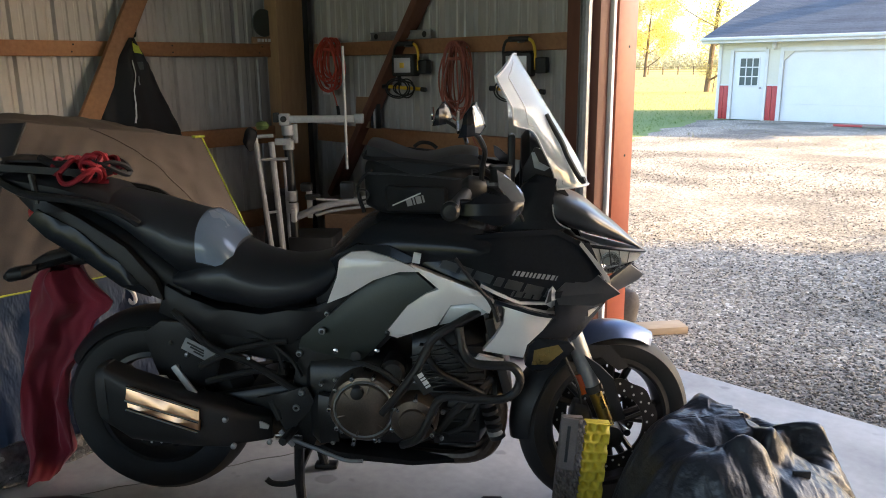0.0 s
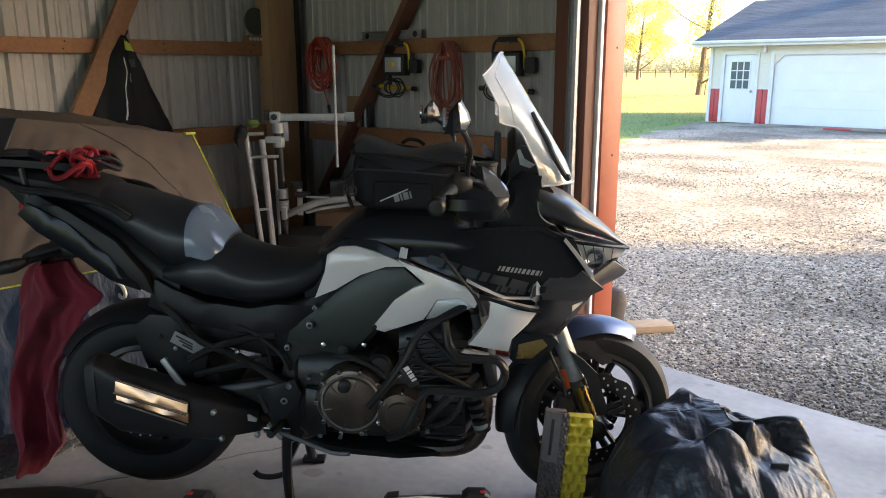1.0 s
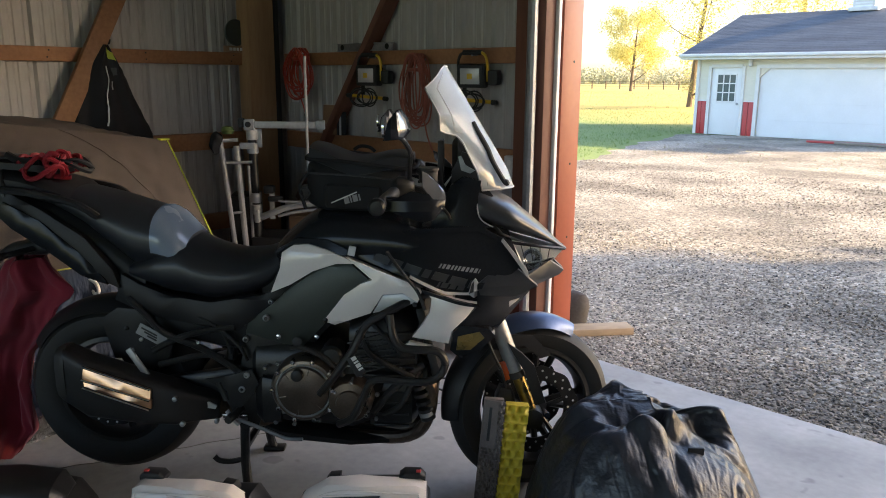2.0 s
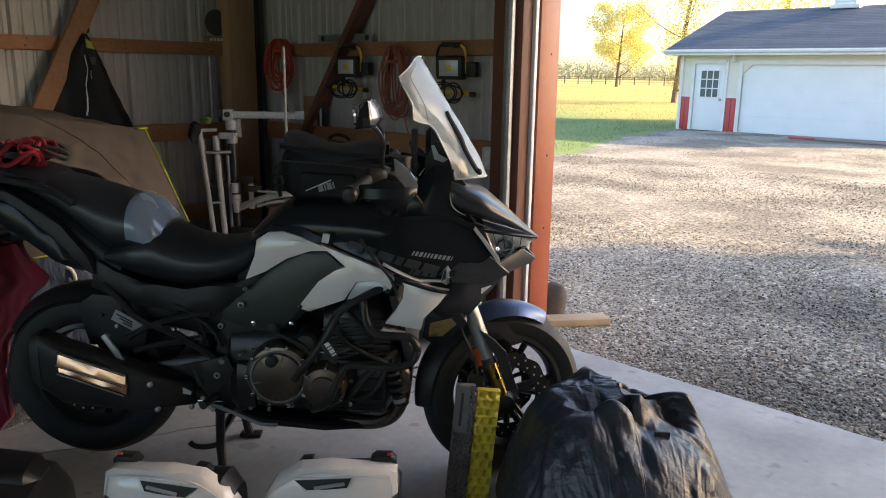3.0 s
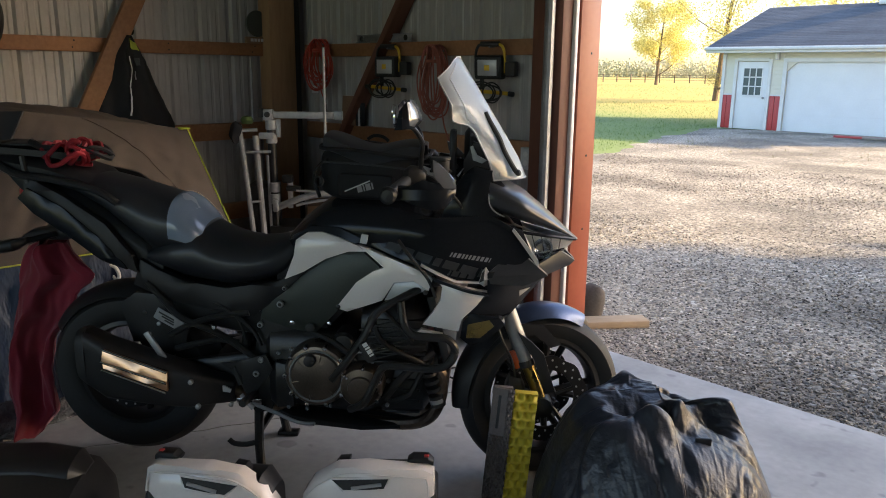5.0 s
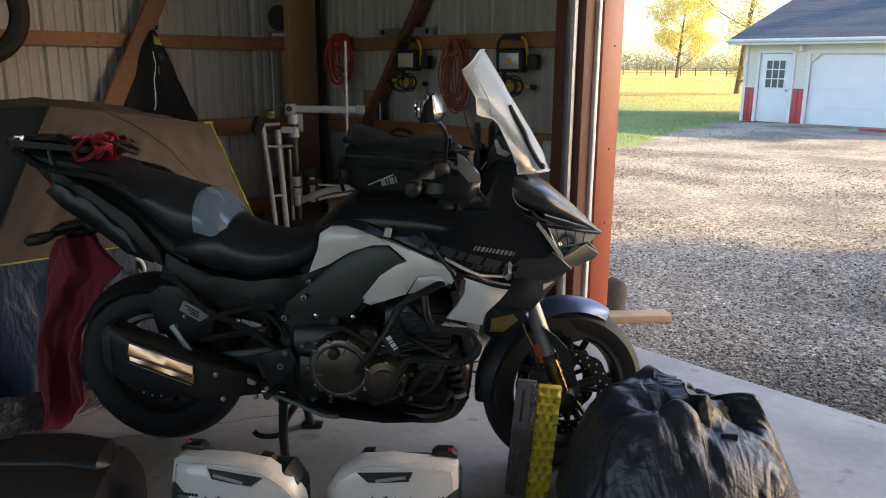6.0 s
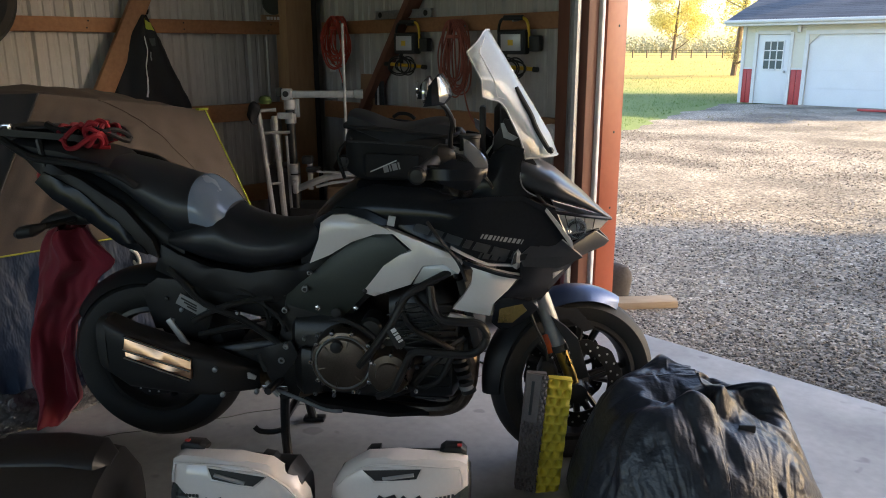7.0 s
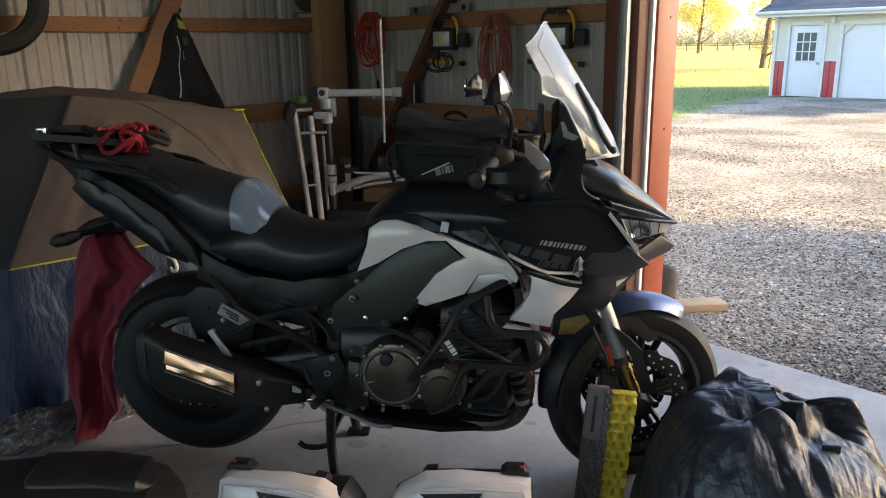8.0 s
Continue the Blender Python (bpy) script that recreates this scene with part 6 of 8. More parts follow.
for k, (a, b, c) in enumerate((((1.08, -0.26, 1.13), (1.18, -0.20, 1.05), (1.22, -0.12, 0.95)), ((1.10, -0.22, 1.14), (1.17, -0.12, 1.12), (1.22, -0.06, 0.98)))):
    part("brake_hose", bm_tube([a, b, c], 0.005, 6, 5), "rubber", bike)
part("brake_hose", bm_tube([(1.30, -0.09, 0.80), (1.33, -0.15, 0.60), (1.38, -0.15, 0.48), (1.40, -0.12, 0.38)], 0.005, 6, 5), "rubber", bike)
part("cable", bm_tube([(1.0, -0.26, 0.92), (1.05, -0.285, 0.86), (1.10, -0.29, 0.80), (1.125, -0.295, 0.74)], 0.006, 6, 5), "rubber", bike)

# small fittings on the engine's right side and round the footrest
for x, z, r, mat in ((0.506, 0.461, 0.011, "galv"), (0.487, 0.409, 0.012, "galv"), (0.345, 0.577, 0.008, "chrome"), (0.237, 0.394, 0.006, "amber"), (0.63, 0.33, 0.008, "galv"), (0.60, 0.29, 0.008, "galv"), (0.665, 0.285, 0.007, "galv"), (0.75, 0.30, 0.007, "galv"), (0.79, 0.47, 0.007, "galv"), (0.90, 0.47, 0.007, "galv"), (0.955, 0.40, 0.008, "galv"), (0.95, 0.31, 0.007, "galv"), (0.57, 0.49, 0.007, "galv"), (0.615, 0.505, 0.006, "galv")):
    part("fitting_bolt", bm_lathe([(r, 0), (r, 0.009), (r * 0.75, 0.012), (r * 0.55, 0.012), (r * 0.5, 0.006)], 12, pose(x, -0.178, z, 90)), mat, bike)
part("footrest_plate", panel([(0.36, 0.441), (0.415, 0.449), (0.523, 0.48), (0.545, 0.43), (0.524, 0.39), (0.47, 0.33), (0.44, 0.34), (0.433, 0.399)], lambda x, z: 0.185, 0.010, 0.005, 0.05), "black_plastic", bike, "black footrest hanger plate")
part("heel_tab", panel([(0.345, 0.362), (0.372, 0.366), (0.40, 0.352), (0.395, 0.340), (0.352, 0.346)], lambda x, z: 0.20, 0.006, 0.002, 0.05), "silver", bike, "pale heel tab")
part("brake_rod", bm_tube([(0.435, -0.20, 0.335), (0.462, -0.202, 0.300), (0.475, -0.20, 0.285)], 0.008, 8, 2), "silver", bike)
part("master_cylinder", bm_tube([(0.405, -0.172, 0.43), (0.43, -0.172, 0.365)], 0.014, 10, 1), "dark", bike)
for k, pts in enumerate((((0.30, -0.13, 0.66), (0.36, -0.15, 0.645), (0.42, -0.15, 0.60), (0.44, -0.14, 0.52)), ((0.33, -0.13, 0.65), (0.40, -0.15, 0.62), (0.47, -0.15, 0.56), (0.50, -0.15, 0.50)), ((0.66, -0.17, 0.56), (0.72, -0.20, 0.565), (0.79, -0.20, 0.53), (0.84, -0.19, 0.47)), ((0.90, -0.18, 0.63), (0.93, -0.20, 0.56), (0.99, -0.205, 0.52), (1.08, -0.19, 0.47)), ((0.94, -0.19, 0.66), (1.0, -0.20, 0.60), (1.04, -0.19, 0.55)), ((0.97, -0.15, 0.31), (1.03, -0.16, 0.35), (1.07, -0.16, 0.43), (1.10, -0.15, 0.48)))):
    part("hose", bm_tube(pts, (0.006, 0.007, 0.009, 0.010, 0.007, 0.011)[k], 8, 5), "rubber", bike)
for k in range(7):
    part("cylinder_fin", bm_box((0, 0, 0), (0.15, 0.012, 0.005), 0.0015, pose(0.965 - 0.006 * k, -0.192, 0.50 + 0.018 * k, 0, -16)), "engine", bike)
for k in range(6):
    part("clutch_rib", bm_box((0, 0, 0), (0.006, 0.006, 0.05), 0.002, pose(0.71, 0, 0.425) @ pose(0, 0, 0, 0, 60 * k + 15) @ pose(0, -0.2385, 0.06)), "bronze", cl)
part("clutch_ring", bm_tube([(0.71 + 0.092 * math.cos(a), -0.226, 0.425 + 0.092 * math.sin(a)) for a in np.linspace(0, 2 * math.pi, 37)[:-1]], 0.004, 6, 1, True), "galv", cl)
part("coolant_clamp", bm_tube([(1.115, -0.15, 0.33), (1.128, -0.15, 0.30)], 0.024, 14, 1), "galv", bike)
for k in range(5):
    part("joint_ring", bm_tube([(1.094 + 0.008 * k, -0.15, 0.425 - 0.028 * k), (1.097 + 0.008 * k, -0.15, 0.413 - 0.028 * k)], 0.027, 14, 1), "engine", bike)

# crash bars ------------------------------------------------------------------------
for s in (-1, 1):
    k = s / -1
    P = lambda *pts: [(x, -k * w, z) for x, w, z in pts]
    part("crash_bar", bm_tube(P((1.09, 0.24, 0.765), (1.00, 0.28, 0.725), (0.935, 0.295, 0.685), (0.89, 0.30, 0.60), (0.83, 0.29, 0.51), (0.775, 0.27, 0.435)), 0.0135, 10, 5), "engine", bike, "black steel crash bar")
    part("crash_bar", bm_tube(P((1.01, 0.285, 0.72), (1.02, 0.295, 0.66), (1.05, 0.31, 0.62), (1.11, 0.315, 0.613), (1.165, 0.31, 0.608), (1.19, 0.305, 0.57), (1.175, 0.305, 0.525), (1.13, 0.305, 0.502), (1.05, 0.30, 0.50), (0.96, 0.295, 0.50), (0.925, 0.29, 0.44), (0.885, 0.28, 0.36), (0.83, 0.24, 0.315)), 0.0135, 10, 5), "engine", bike, "black steel crash bar")
    part("bar_badge", bm_box((0.905, -k * 0.318, 0.555), (0.035, 0.004, 0.07), 0.003, Matrix.Translation((0.905, 0, 0.555)) @ pose(0, 0, 0, 0, -28) @ Matrix.Translation((-0.905, 0, -0.555))), "dark", bike)
part("badge_print", bar_row((0.013, 0.006, 0.013, 0.006), 0.016, 0.004, 0, pose(0.888, -0.3215, 0.583, 0, 58, 0)), "pale", bike)

# prints as plain bars
def print_row(name, x, z, widths, h, gap, tilt, mat, lift=0.0015):
    for i, w in enumerate(widths):
        cx = x + sum(widths[:i]) + gap * i
        zz = z - math.tan(radians(tilt)) * (cx - x)
        poly = [(cx, zz), (cx + w, zz - math.tan(radians(tilt)) * w), (cx + w + 0.6 * h, zz - math.tan(radians(tilt)) * w + h), (cx + 0.6 * h, zz + h)]
        part(name, panel(poly, lambda a, b: cheek_w(a, b) + lift, 0.003, 0, 0.04), mat, bike)


print_row("maker_print", 1.165, 0.868, (0.005, 0.008, 0.010, 0.006, 0.006, 0.006, 0.009, 0.008, 0.009, 0.009, 0.003), 0.0125, 0.005, 9, "logo_grey")
print_row("model_print", 0.95, 0.885, (0.05, 0.03, 0.05, 0.022, 0.045, 0.05, 0.018), 0.022, 0.010, 14.5, "decal_grey")
print_row("model_print", 1.16, 0.812, (0.006, 0.02, 0.02, 0.02), 0.014, 0.006, 10, "decal_grey")
part("reflective_tab", panel([(0.872, 0.905), (0.895, 0.902), (0.9, 0.93), (0.878, 0.933)], lambda x, z: body_w(x, z) + 0.02, 0.01, 0.003, 0.05), "pale", bike, "pale reflective tab")
part("cowl_plug", bm_lathe([(0.017, 0), (0.017, 0.004), (0.012, 0.006)], 16, pose(0.685, -0.183, 0.585, 90)), "dark", bike)
for x, z in ((0.79, 0.675), (1.03, 0.728), (1.09, 0.752)):
    part("panel_screw", bm_lathe([(0.008, 0), (0.008, 0.004), (0.004, 0.006)], 10, pose(x, -body_w(x, z) - 0.002, z, 90)), "engine", bike)

# ---- things on and round the motorcycle ----
def at(xc, yc, z, rz=0.0):
    """A pose in the shed, given across and along the line that runs at 45 degrees from the south-west."""
    return pose(0.70711 * (xc - yc), 0.70711 * (xc + yc), z, 0, 0, 45 + rz)


BIKE = pose(-2.404, 1.061, 0, 0, 0, 41.95)


def crumple(p, scale, amount, octaves=3):
    out = Vector((0, 0, 0))
    for k in range(octaves):
        out += Vector(noise.noise_vector(p * scale * 2 ** k)) * amount / 1.8 ** k
    return out


# tank bag
tb = thing("tank_bag", BIKE @ pose(0.885, 0, 1.035), "black nylon tank bag with a clear map pocket", "tank bag")
bag_st = []
for i in range(11):
    u = i / 10
    x = -0.165 + 0.325 * u
    e = min(1, 4.5 * u, 4.5 * (1 - u)) ** 0.5
    bag_st.append((x, 0, 0.076 - 0.012 * u, 0.105 + 0.040 * e, 0.070 + 0.022 * e - 0.006 * u))
part("bag_body", loft(bag_st, 4.2, 28), "nylon", tb)
part("bag_lid", sheet(24, 16, lambda u, v: (-0.155 + 0.335 * u - 0.0 * v, (2 * v - 1) * (0.125 + 0.02 * math.sin(3.1 * u)), 0.175 + 0.016 * math.cos(7 * u) - 0.03 * u + 0.02 * (1 - abs(2 * v - 1) ** 3) - (0.03 if abs(2 * v - 1) > 0.99 else 0)), 0.012), "vinyl", tb, "shiny black lid with a map pocket")
part("lid_rim", bm_tube([(-0.16, -0.125, 0.165), (-0.05, -0.145, 0.16), (0.08, -0.145, 0.145), (0.18, -0.12, 0.135), (0.185, 0.12, 0.135), (0.08, 0.145, 0.145), (-0.05, 0.145, 0.16), (-0.16, 0.125, 0.165)], 0.007, 7, 5, True), "nylon", tb)
part("zipper", bm_tube([(-0.15, -0.148, 0.12), (-0.02, -0.152, 0.115), (0.14, -0.146, 0.10)], 0.0035, 6, 4), "decal_grey", tb)
part("side_pocket", loft([(-0.10, -0.145, 0.045, 0.006, 0.03), (-0.09, -0.152, 0.045, 0.012, 0.04), (0.08, -0.152, 0.04, 0.012, 0.038), (0.09, -0.145, 0.04, 0.006, 0.028)], 3.5, 14), "nylon", tb)
part("piping", bm_tube([(-0.075, -0.166, 0.025), (0.01, -0.168, 0.062)], 0.0022, 5, 1), "pale", tb)
part("pocket_print", bar_row((0.016, 0.005, 0.016, 0.005), 0.022, 0.004, -14, pose(-0.03, -0.167, 0.022, 0, 0, 0)), "logo_grey", tb)
part("bag_strap", bm_tube([(-0.14, -0.13, 0.13), (-0.18, -0.15, 0.08), (-0.165, -0.14, 0.0)], 0.006, 6, 4), "nylon", tb)
part("strap_ring", bm_tube([(-0.165 + 0.016 * math.cos(a), -0.152, 0.055 + 0.016 * math.sin(a)) for a in np.linspace(0, 5.6, 9)], 0.003, 6, 2, True), "engine", tb)
part("carry_handle", bm_tube([(-0.02, -0.02, 0.185), (0.0, -0.01, 0.197), (0.03, 0.0, 0.193), (0.05, 0.0, 0.178)], 0.006, 7, 4), "nylon", tb)

# red straps bundled on the rack
rs = thing("strap_bundle", BIKE @ pose(-0.19, -0.04, 1.14), "bundle of red straps lying on the luggage rack", "straps")
rnd = random.Random(5)
for k in range(12):
    a0 = rnd.uniform(0, 6.28)
    ry, rx = rnd.uniform(0.03, 0.075), rnd.uniform(0.03, 0.09)
    c = Vector((rnd.uniform(-0.05, 0.06), rnd.uniform(-0.06, 0.05), rnd.uniform(-0.01, 0.02)))
    pts = [c + Vector((rx * math.cos(a0 + t), ry * math.sin(a0 + t), 0.022 * math.sin(2 * t + k) + 0.012 * k / 4)) for t in np.linspace(0, 5.2, 10)]
    b = bm_tube(pts, 0.0085, 6, 4)
    for v in b.verts:
        v.co.z = v.co.z if v.co.z > -0.03 else -0.03
    part("strap_loop", b, "red_strap" if k % 3 else "jacket", rs)
part("strap_end", bm_tube([(-0.13, -0.02, 0.055), (-0.08, -0.03, 0.035), (-0.01, -0.03, 0.03)], 0.013, 8, 3), "nylon", rs, "black padded strap end")

# red shirt hanging from the tail
sh_l = [(0.03, -0.56), (0.2, -0.583), (0.5, -0.526), (0.68, -0.485), (0.76, -0.455), (0.80, -0.43), (0.83, -0.38)]
sh_r = [(0.03, -0.50), (0.10, -0.44), (0.16, -0.375), (0.34, -0.382), (0.46, -0.346), (0.55, -0.268), (0.64, -0.245), (0.665, -0.20), (0.70, -0.172), (0.74, -0.215), (0.78, -0.25), (0.83, -0.28)]


def shirt(front):
    def fn(u, v):
        z = 0.045 + 0.775 * v
        a, b = curve_at(sh_l, z), curve_at(sh_r, z)
        x = a + (b - a) * u
        fold = (0.034 * math.sin(9 * u + 1.5 * v + 1.2 * math.sin(4 * v)) + 0.008 * math.sin(21 * u - 7 * v + 2.5 * math.sin(4 * v)) + 0.003 * math.sin(41 * u + 15 * v)) * (1.15 - 0.55 * v)
        edge = math.sin(math.pi * u) ** 0.5
        y = 0.02 + fold + (-0.045 if front else 0.045) * edge
        return Vector((x, y, z + (0.03 * math.sin(5 * u) - 0.05 * u * (1 - u)) * (1 - v))) + crumple(Vector((x, y, 0.6 * z)), 8, 0.011)
    return fn


sh = thing("red_shirt", BIKE, "red shirt hung over the motorcycle tail", "shirt")
part("shirt_front", sheet(40, 46, shirt(True), 0.003), "red_cloth", sh)
part("shirt_back", sheet(30, 36, shirt(False), 0.003), "red_cloth", sh)

# white hook on a cord at the tent wall
hk = thing("plastic_hook", pose(-2.955, 1.165, 0.545, 0, 0, 45), "white plastic hook on a white cord", "hook")
part("hook_body", bm_tube([(0.0, 0, 0.075), (-0.022, 0, 0.065), (-0.032, 0, 0.03), (-0.028, 0, -0.01), (-0.022, 0, -0.045)], 0.009, 8, 4), "white_trim", hk)
part("hook_tip", bm_tube([(0.0, 0, 0.075), (0.022, 0, 0.06), (0.033, 0, 0.03), (0.028, 0, 0.012), (0.014, 0, 0.012), (0.006, 0, 0.03)], 0.008, 8, 4), "white_trim", hk)
part("hook_cord", bm_tube([(-0.004, 0, 0.075), (-0.012, -0.01, 0.13), (-0.02, -0.03, 0.20)], 0.003, 6, 3), "white_trim", hk)

# ---- tent ----
tent = thing("tent", pose(0, 0, 0), "tan and slate-blue dome tent with lime trim", "tent")


def patch_fn(bl, br, tr, tl, out, bulge, seed, wr=0.010):
    bl, br, tr, tl, out = (Vector(p) for p in (bl, br, tr, tl, out))

    def fn(u, v):
        p = bl.lerp(br, u).lerp(tl.lerp(tr, u), v)
        k = min(1.0, 6 * u, 6 * (1 - u), 6 * v, 6 * (1 - v))
        wave = 0.55 * wr * (math.sin(26 * u + 6 * v + seed + 2 * math.sin(7 * u)) + 0.6 * math.sin(61 * u - 9 * v + 3 * math.sin(5 * u))) * (1 - 0.8 * v)
        return p + out * (bulge * math.sin(math.pi * u) * math.sin(math.pi * v) + k * wave) + k * crumple(p + Vector((seed, 0, 0)), 5, wr)
    return fn


def patch(bl, br, tr, tl, out, bulge, seed, wr=0.010, n=28):
    return sheet(n, n, patch_fn(bl, br, tr, tl, out, bulge, seed, wr), 0.003)


P = dict(a=(-2.93, 0.50, 0.02), b=(-2.93, 1.76, 0.02), c=(-2.96, 0.585, 0.68), d=(-2.97, 1.765, 0.68), e=(-3.32, 0.985, 1.262), f=(-3.26, 1.70, 1.158),
         g=(-4.0, -0.9, 0.02), h=(-3.98, -0.75, 0.62), i=(-3.85, 0.25, 1.24), j=(-4.35, 1.85, 0.02), k=(-4.3, 1.80, 0.70), l=(-4.0, 1.62, 1.14), m=(-4.5, -0.6, 0.02), n=(-4.3, 0.6, 1.1))
part("front_wall", patch(P["a"], P["b"], P["d"], P["c"], (1, 0, 0), 0.035, 1, 0.030, 60), "navy_cloth", tent, "slate-blue lower tent wall", sharp=180)
part("front_fly", patch(P["c"], P["d"], P["f"], P["e"], (0.8, 0, 0.6), 0.06, 2, 0.014, 60), "tan_cloth", tent, "tan tent fly")
part("side_wall", patch(P["g"], P["a"], P["c"], P["h"], (0.6, -0.8, 0), 0.03, 3), "navy_cloth", tent)
part("side_fly", patch(P["h"], P["c"], P["e"], P["i"], (0.5, -0.7, 0.5), 0.05, 4), "dark_cloth", tent, "charcoal tent side")
part("end_wall", patch(P["b"], P["j"], P["k"], P["d"], (0, 1, 0), 0.02, 5), "navy_cloth", tent)
part("end_fly", patch(P["d"], P["k"], P["l"], P["f"], (0, 0.8, 0.6), 0.03, 6), "tan_cloth", tent)
part("roof_fly", patch(P["e"], P["f"], P["l"], P["i"], (0, 0, 1), 0.075, 7), "tan_cloth", tent)
part("back_fly", patch(P["j"], P["m"], P["n"], P["l"], (-1, 0, 0.3), 0.0, 8), "dark_cloth", tent)
part("corner_fly", patch(P["m"], P["g"], P["i"], P["n"], (-0.4, -1, 0.3), 0.0, 9), "dark_cloth", tent)


def trim_line(names, r=0.0033):
    return bm_tube([Vector(P[q]) + Vector((0.008, 0, 0)) for q in names], r, 6, 1)


part("trim", trim_line("cd"), "lime", tent, "lime green trim")
part("trim", trim_line("df"), "lime", tent, "lime green trim")
part("trim", trim_line("ce", 0.006), "dark_cloth", tent)
fly = patch_fn(P["c"], P["d"], P["f"], P["e"], (0.8, 0, 0.6), 0.06, 2, 0.014)
part("pole_sleeve", bm_tube([fly(0.30 + 0.68 * t / 22, 1 - 0.97 * (t / 22) ** 1.7) + Vector((0.004, 0, 0.003)) for t in range(1, 23)], 0.0035, 6, 2), "tan_cloth", tent, "stitched pole sleeve")
part("peak_tab", bm_box((-3.25, 1.68, 1.165), (0.04, 0.05, 0.010), 0.004), "lime", tent)
gs = placed("ground_sheet", sheet(44, 12, lambda u, v: Vector((-2.90 + 0.05 * v + 0.03 * math.sin(9 * u) * (1 - v), 0.30 + 1.35 * u, 0.012 + (0.15 + 0.03 * math.sin(13 * u)) * v ** 1.3)) + crumple(Vector((u * 4, v, 0)), 3, 0.016), 0.003), "tarp", pose(-0.0, 0.08, 0), "crinkled silver ground sheet round the tent foot", "ground sheet")
gs.location.x = 0.02

# ---- jacket on the wall ----
jk = thing("jacket", pose(0, 0, 0), "black motorcycle jacket hung on the timber girt", "jacket")
j_l = [(0.75, 1.66), (1.10, 1.735), (1.21, 1.761), (1.435, 1.827), (1.53, 1.860), (1.585, 1.905), (1.645, 1.955)]
j_r = [(0.75, 2.36), (1.095, 2.246), (1.325, 2.148), (1.45, 2.10), (1.528, 2.067), (1.585, 2.03), (1.645, 1.985)]


def jacket_fn(u, v):
    z = 0.75 + 0.895 * v
    a, b = curve_at(j_l, z), curve_at(j_r, z)
    y = a + (b - a) * u
    d = 0.11 * math.sin(math.pi * u) ** 0.6 * (0.35 + 0.65 * math.sin(math.pi * min(1, 1.15 - v))) + 0.018 * math.sin(14 * u + 4 * v)
    return Vector((-4.575 + max(0, d), y, z)) + crumple(Vector((u * 2, v * 3, 0)), 3, 0.008)


part("jacket_body", sheet(30, 36, jacket_fn, 0.004), "jacket", jk)
part("collar", sheet(8, 6, lambda u, v: jacket_fn(0.46 + 0.24 * u, 0.92 + 0.06 * v - 0.03 * u) + Vector((0.012, 0, 0)), 0.003), "lime", jk, "lime green collar lining")
part("zip_stripe", sheet(3, 24, lambda u, v: jacket_fn(0.36 + 0.018 * u + 0.03 * v, 0.46 + 0.40 * v) + Vector((0.008, 0, 0)), 0.002), "pale", jk, "pale zip stripe")
part("chest_badge", sheet(4, 4, lambda u, v: jacket_fn(0.58 + 0.10 * u, 0.80 + 0.05 * v) + Vector((0.009, 0, 0)), 0.002), "decal_grey", jk)
part("chest_print", sheet(3, 5, lambda u, v: jacket_fn(0.50 + 0.03 * u, 0.70 + 0.06 * v) + Vector((0.009, 0, 0)), 0.002), "logo_grey", jk)
part("coat_hook", bm_tube([(-4.60, 2.01, 1.66), (-4.56, 2.01, 1.655), (-4.545, 2.01, 1.68)], 0.006, 6, 3), "dark", jk)

# old tyre hung on the wall post
ty = placed("hung_tyre", bm_lathe([(0.20, -0.04), (0.235, -0.052), (0.275, -0.04), (0.295, 0.0), (0.275, 0.04), (0.235, 0.052), (0.20, 0.04), (0.212, 0.0)], 48, pose(0, 0, 0, 0, 90), True), "rubber", pose(-4.40, 0.955, 1.715), "worn black tyre hung on the wall post", "tyre")
placed("tyre_peg", bm_tube([(-4.50, 0.72, 1.93), (-4.36, 0.80, 1.905), (-4.33, 0.80, 1.93)], 0.010, 8, 3), "galv", pose(0, 0, 0), "steel peg holding the tyre", "peg")

# ---- white enamel stand with jointed arms, in the corner ----
tr = thing("equipment_stand", pose(-3.42, 2.18, 0, 0, 0, 45), "white enamelled equipment stand with jointed arms", "stand")
part("post", bm_tube([(-0.094, 0, 1.15), (-0.03, 0, 0.42), (-0.012, 0, 0.02)], 0.014, 10, 1), "frame_white", tr)
part("post", bm_tube([(-0.015, 0.03, 1.09), (0.02, 0.03, 0.40), (0.035, 0.03, 0.02)], 0.017, 10, 1), "frame_white", tr)
part("post", bm_tube([(0.045, 0.05, 0.98), (0.052, 0.05, 0.52)], 0.010, 8, 1), "frame_white", tr)
for z, x0, x1, r in ((1.0, -0.085, 0.07, 0.008), (1.12, -0.10, 0.0, 0.010), (0.72, -0.06, 0.01, 0.007), (0.52, -0.05, 0.015, 0.007), (0.30, -0.03, 0.03, 0.007)):
    part("rung", bm_tube([(x0, 0.0, z), (x1, 0.02, z + 0.004)], r, 8, 1), "frame_white", tr)
col = part("column", bm_tube([(0.066, 0.06, 1.16), (0.085, 0.06, 0.06)], 0.024, 12, 1), "engine", tr, "black steel column")
for z in (1.15, 1.075, 0.80, 0.735):
    part("collar", bm_lathe([(0.026, -0.028), (0.031, -0.024), (0.031, 0.024), (0.026, 0.028)], 16, pose(0.067 + (1.16 - z) * 0.017, 0.06, z)), "frame_white", tr)
part("joint_block", bm_box((0.058, 0.05, 1.205), (0.055, 0.05, 0.06), 0.008), "frame_white", tr)
part("joint_knob", bm_lathe([(0.008, 0), (0.016, 0.004), (0.016, 0.014), (0.01, 0.018)], 14, pose(0.058, 0.025, 1.208, 90)), "engine", tr)
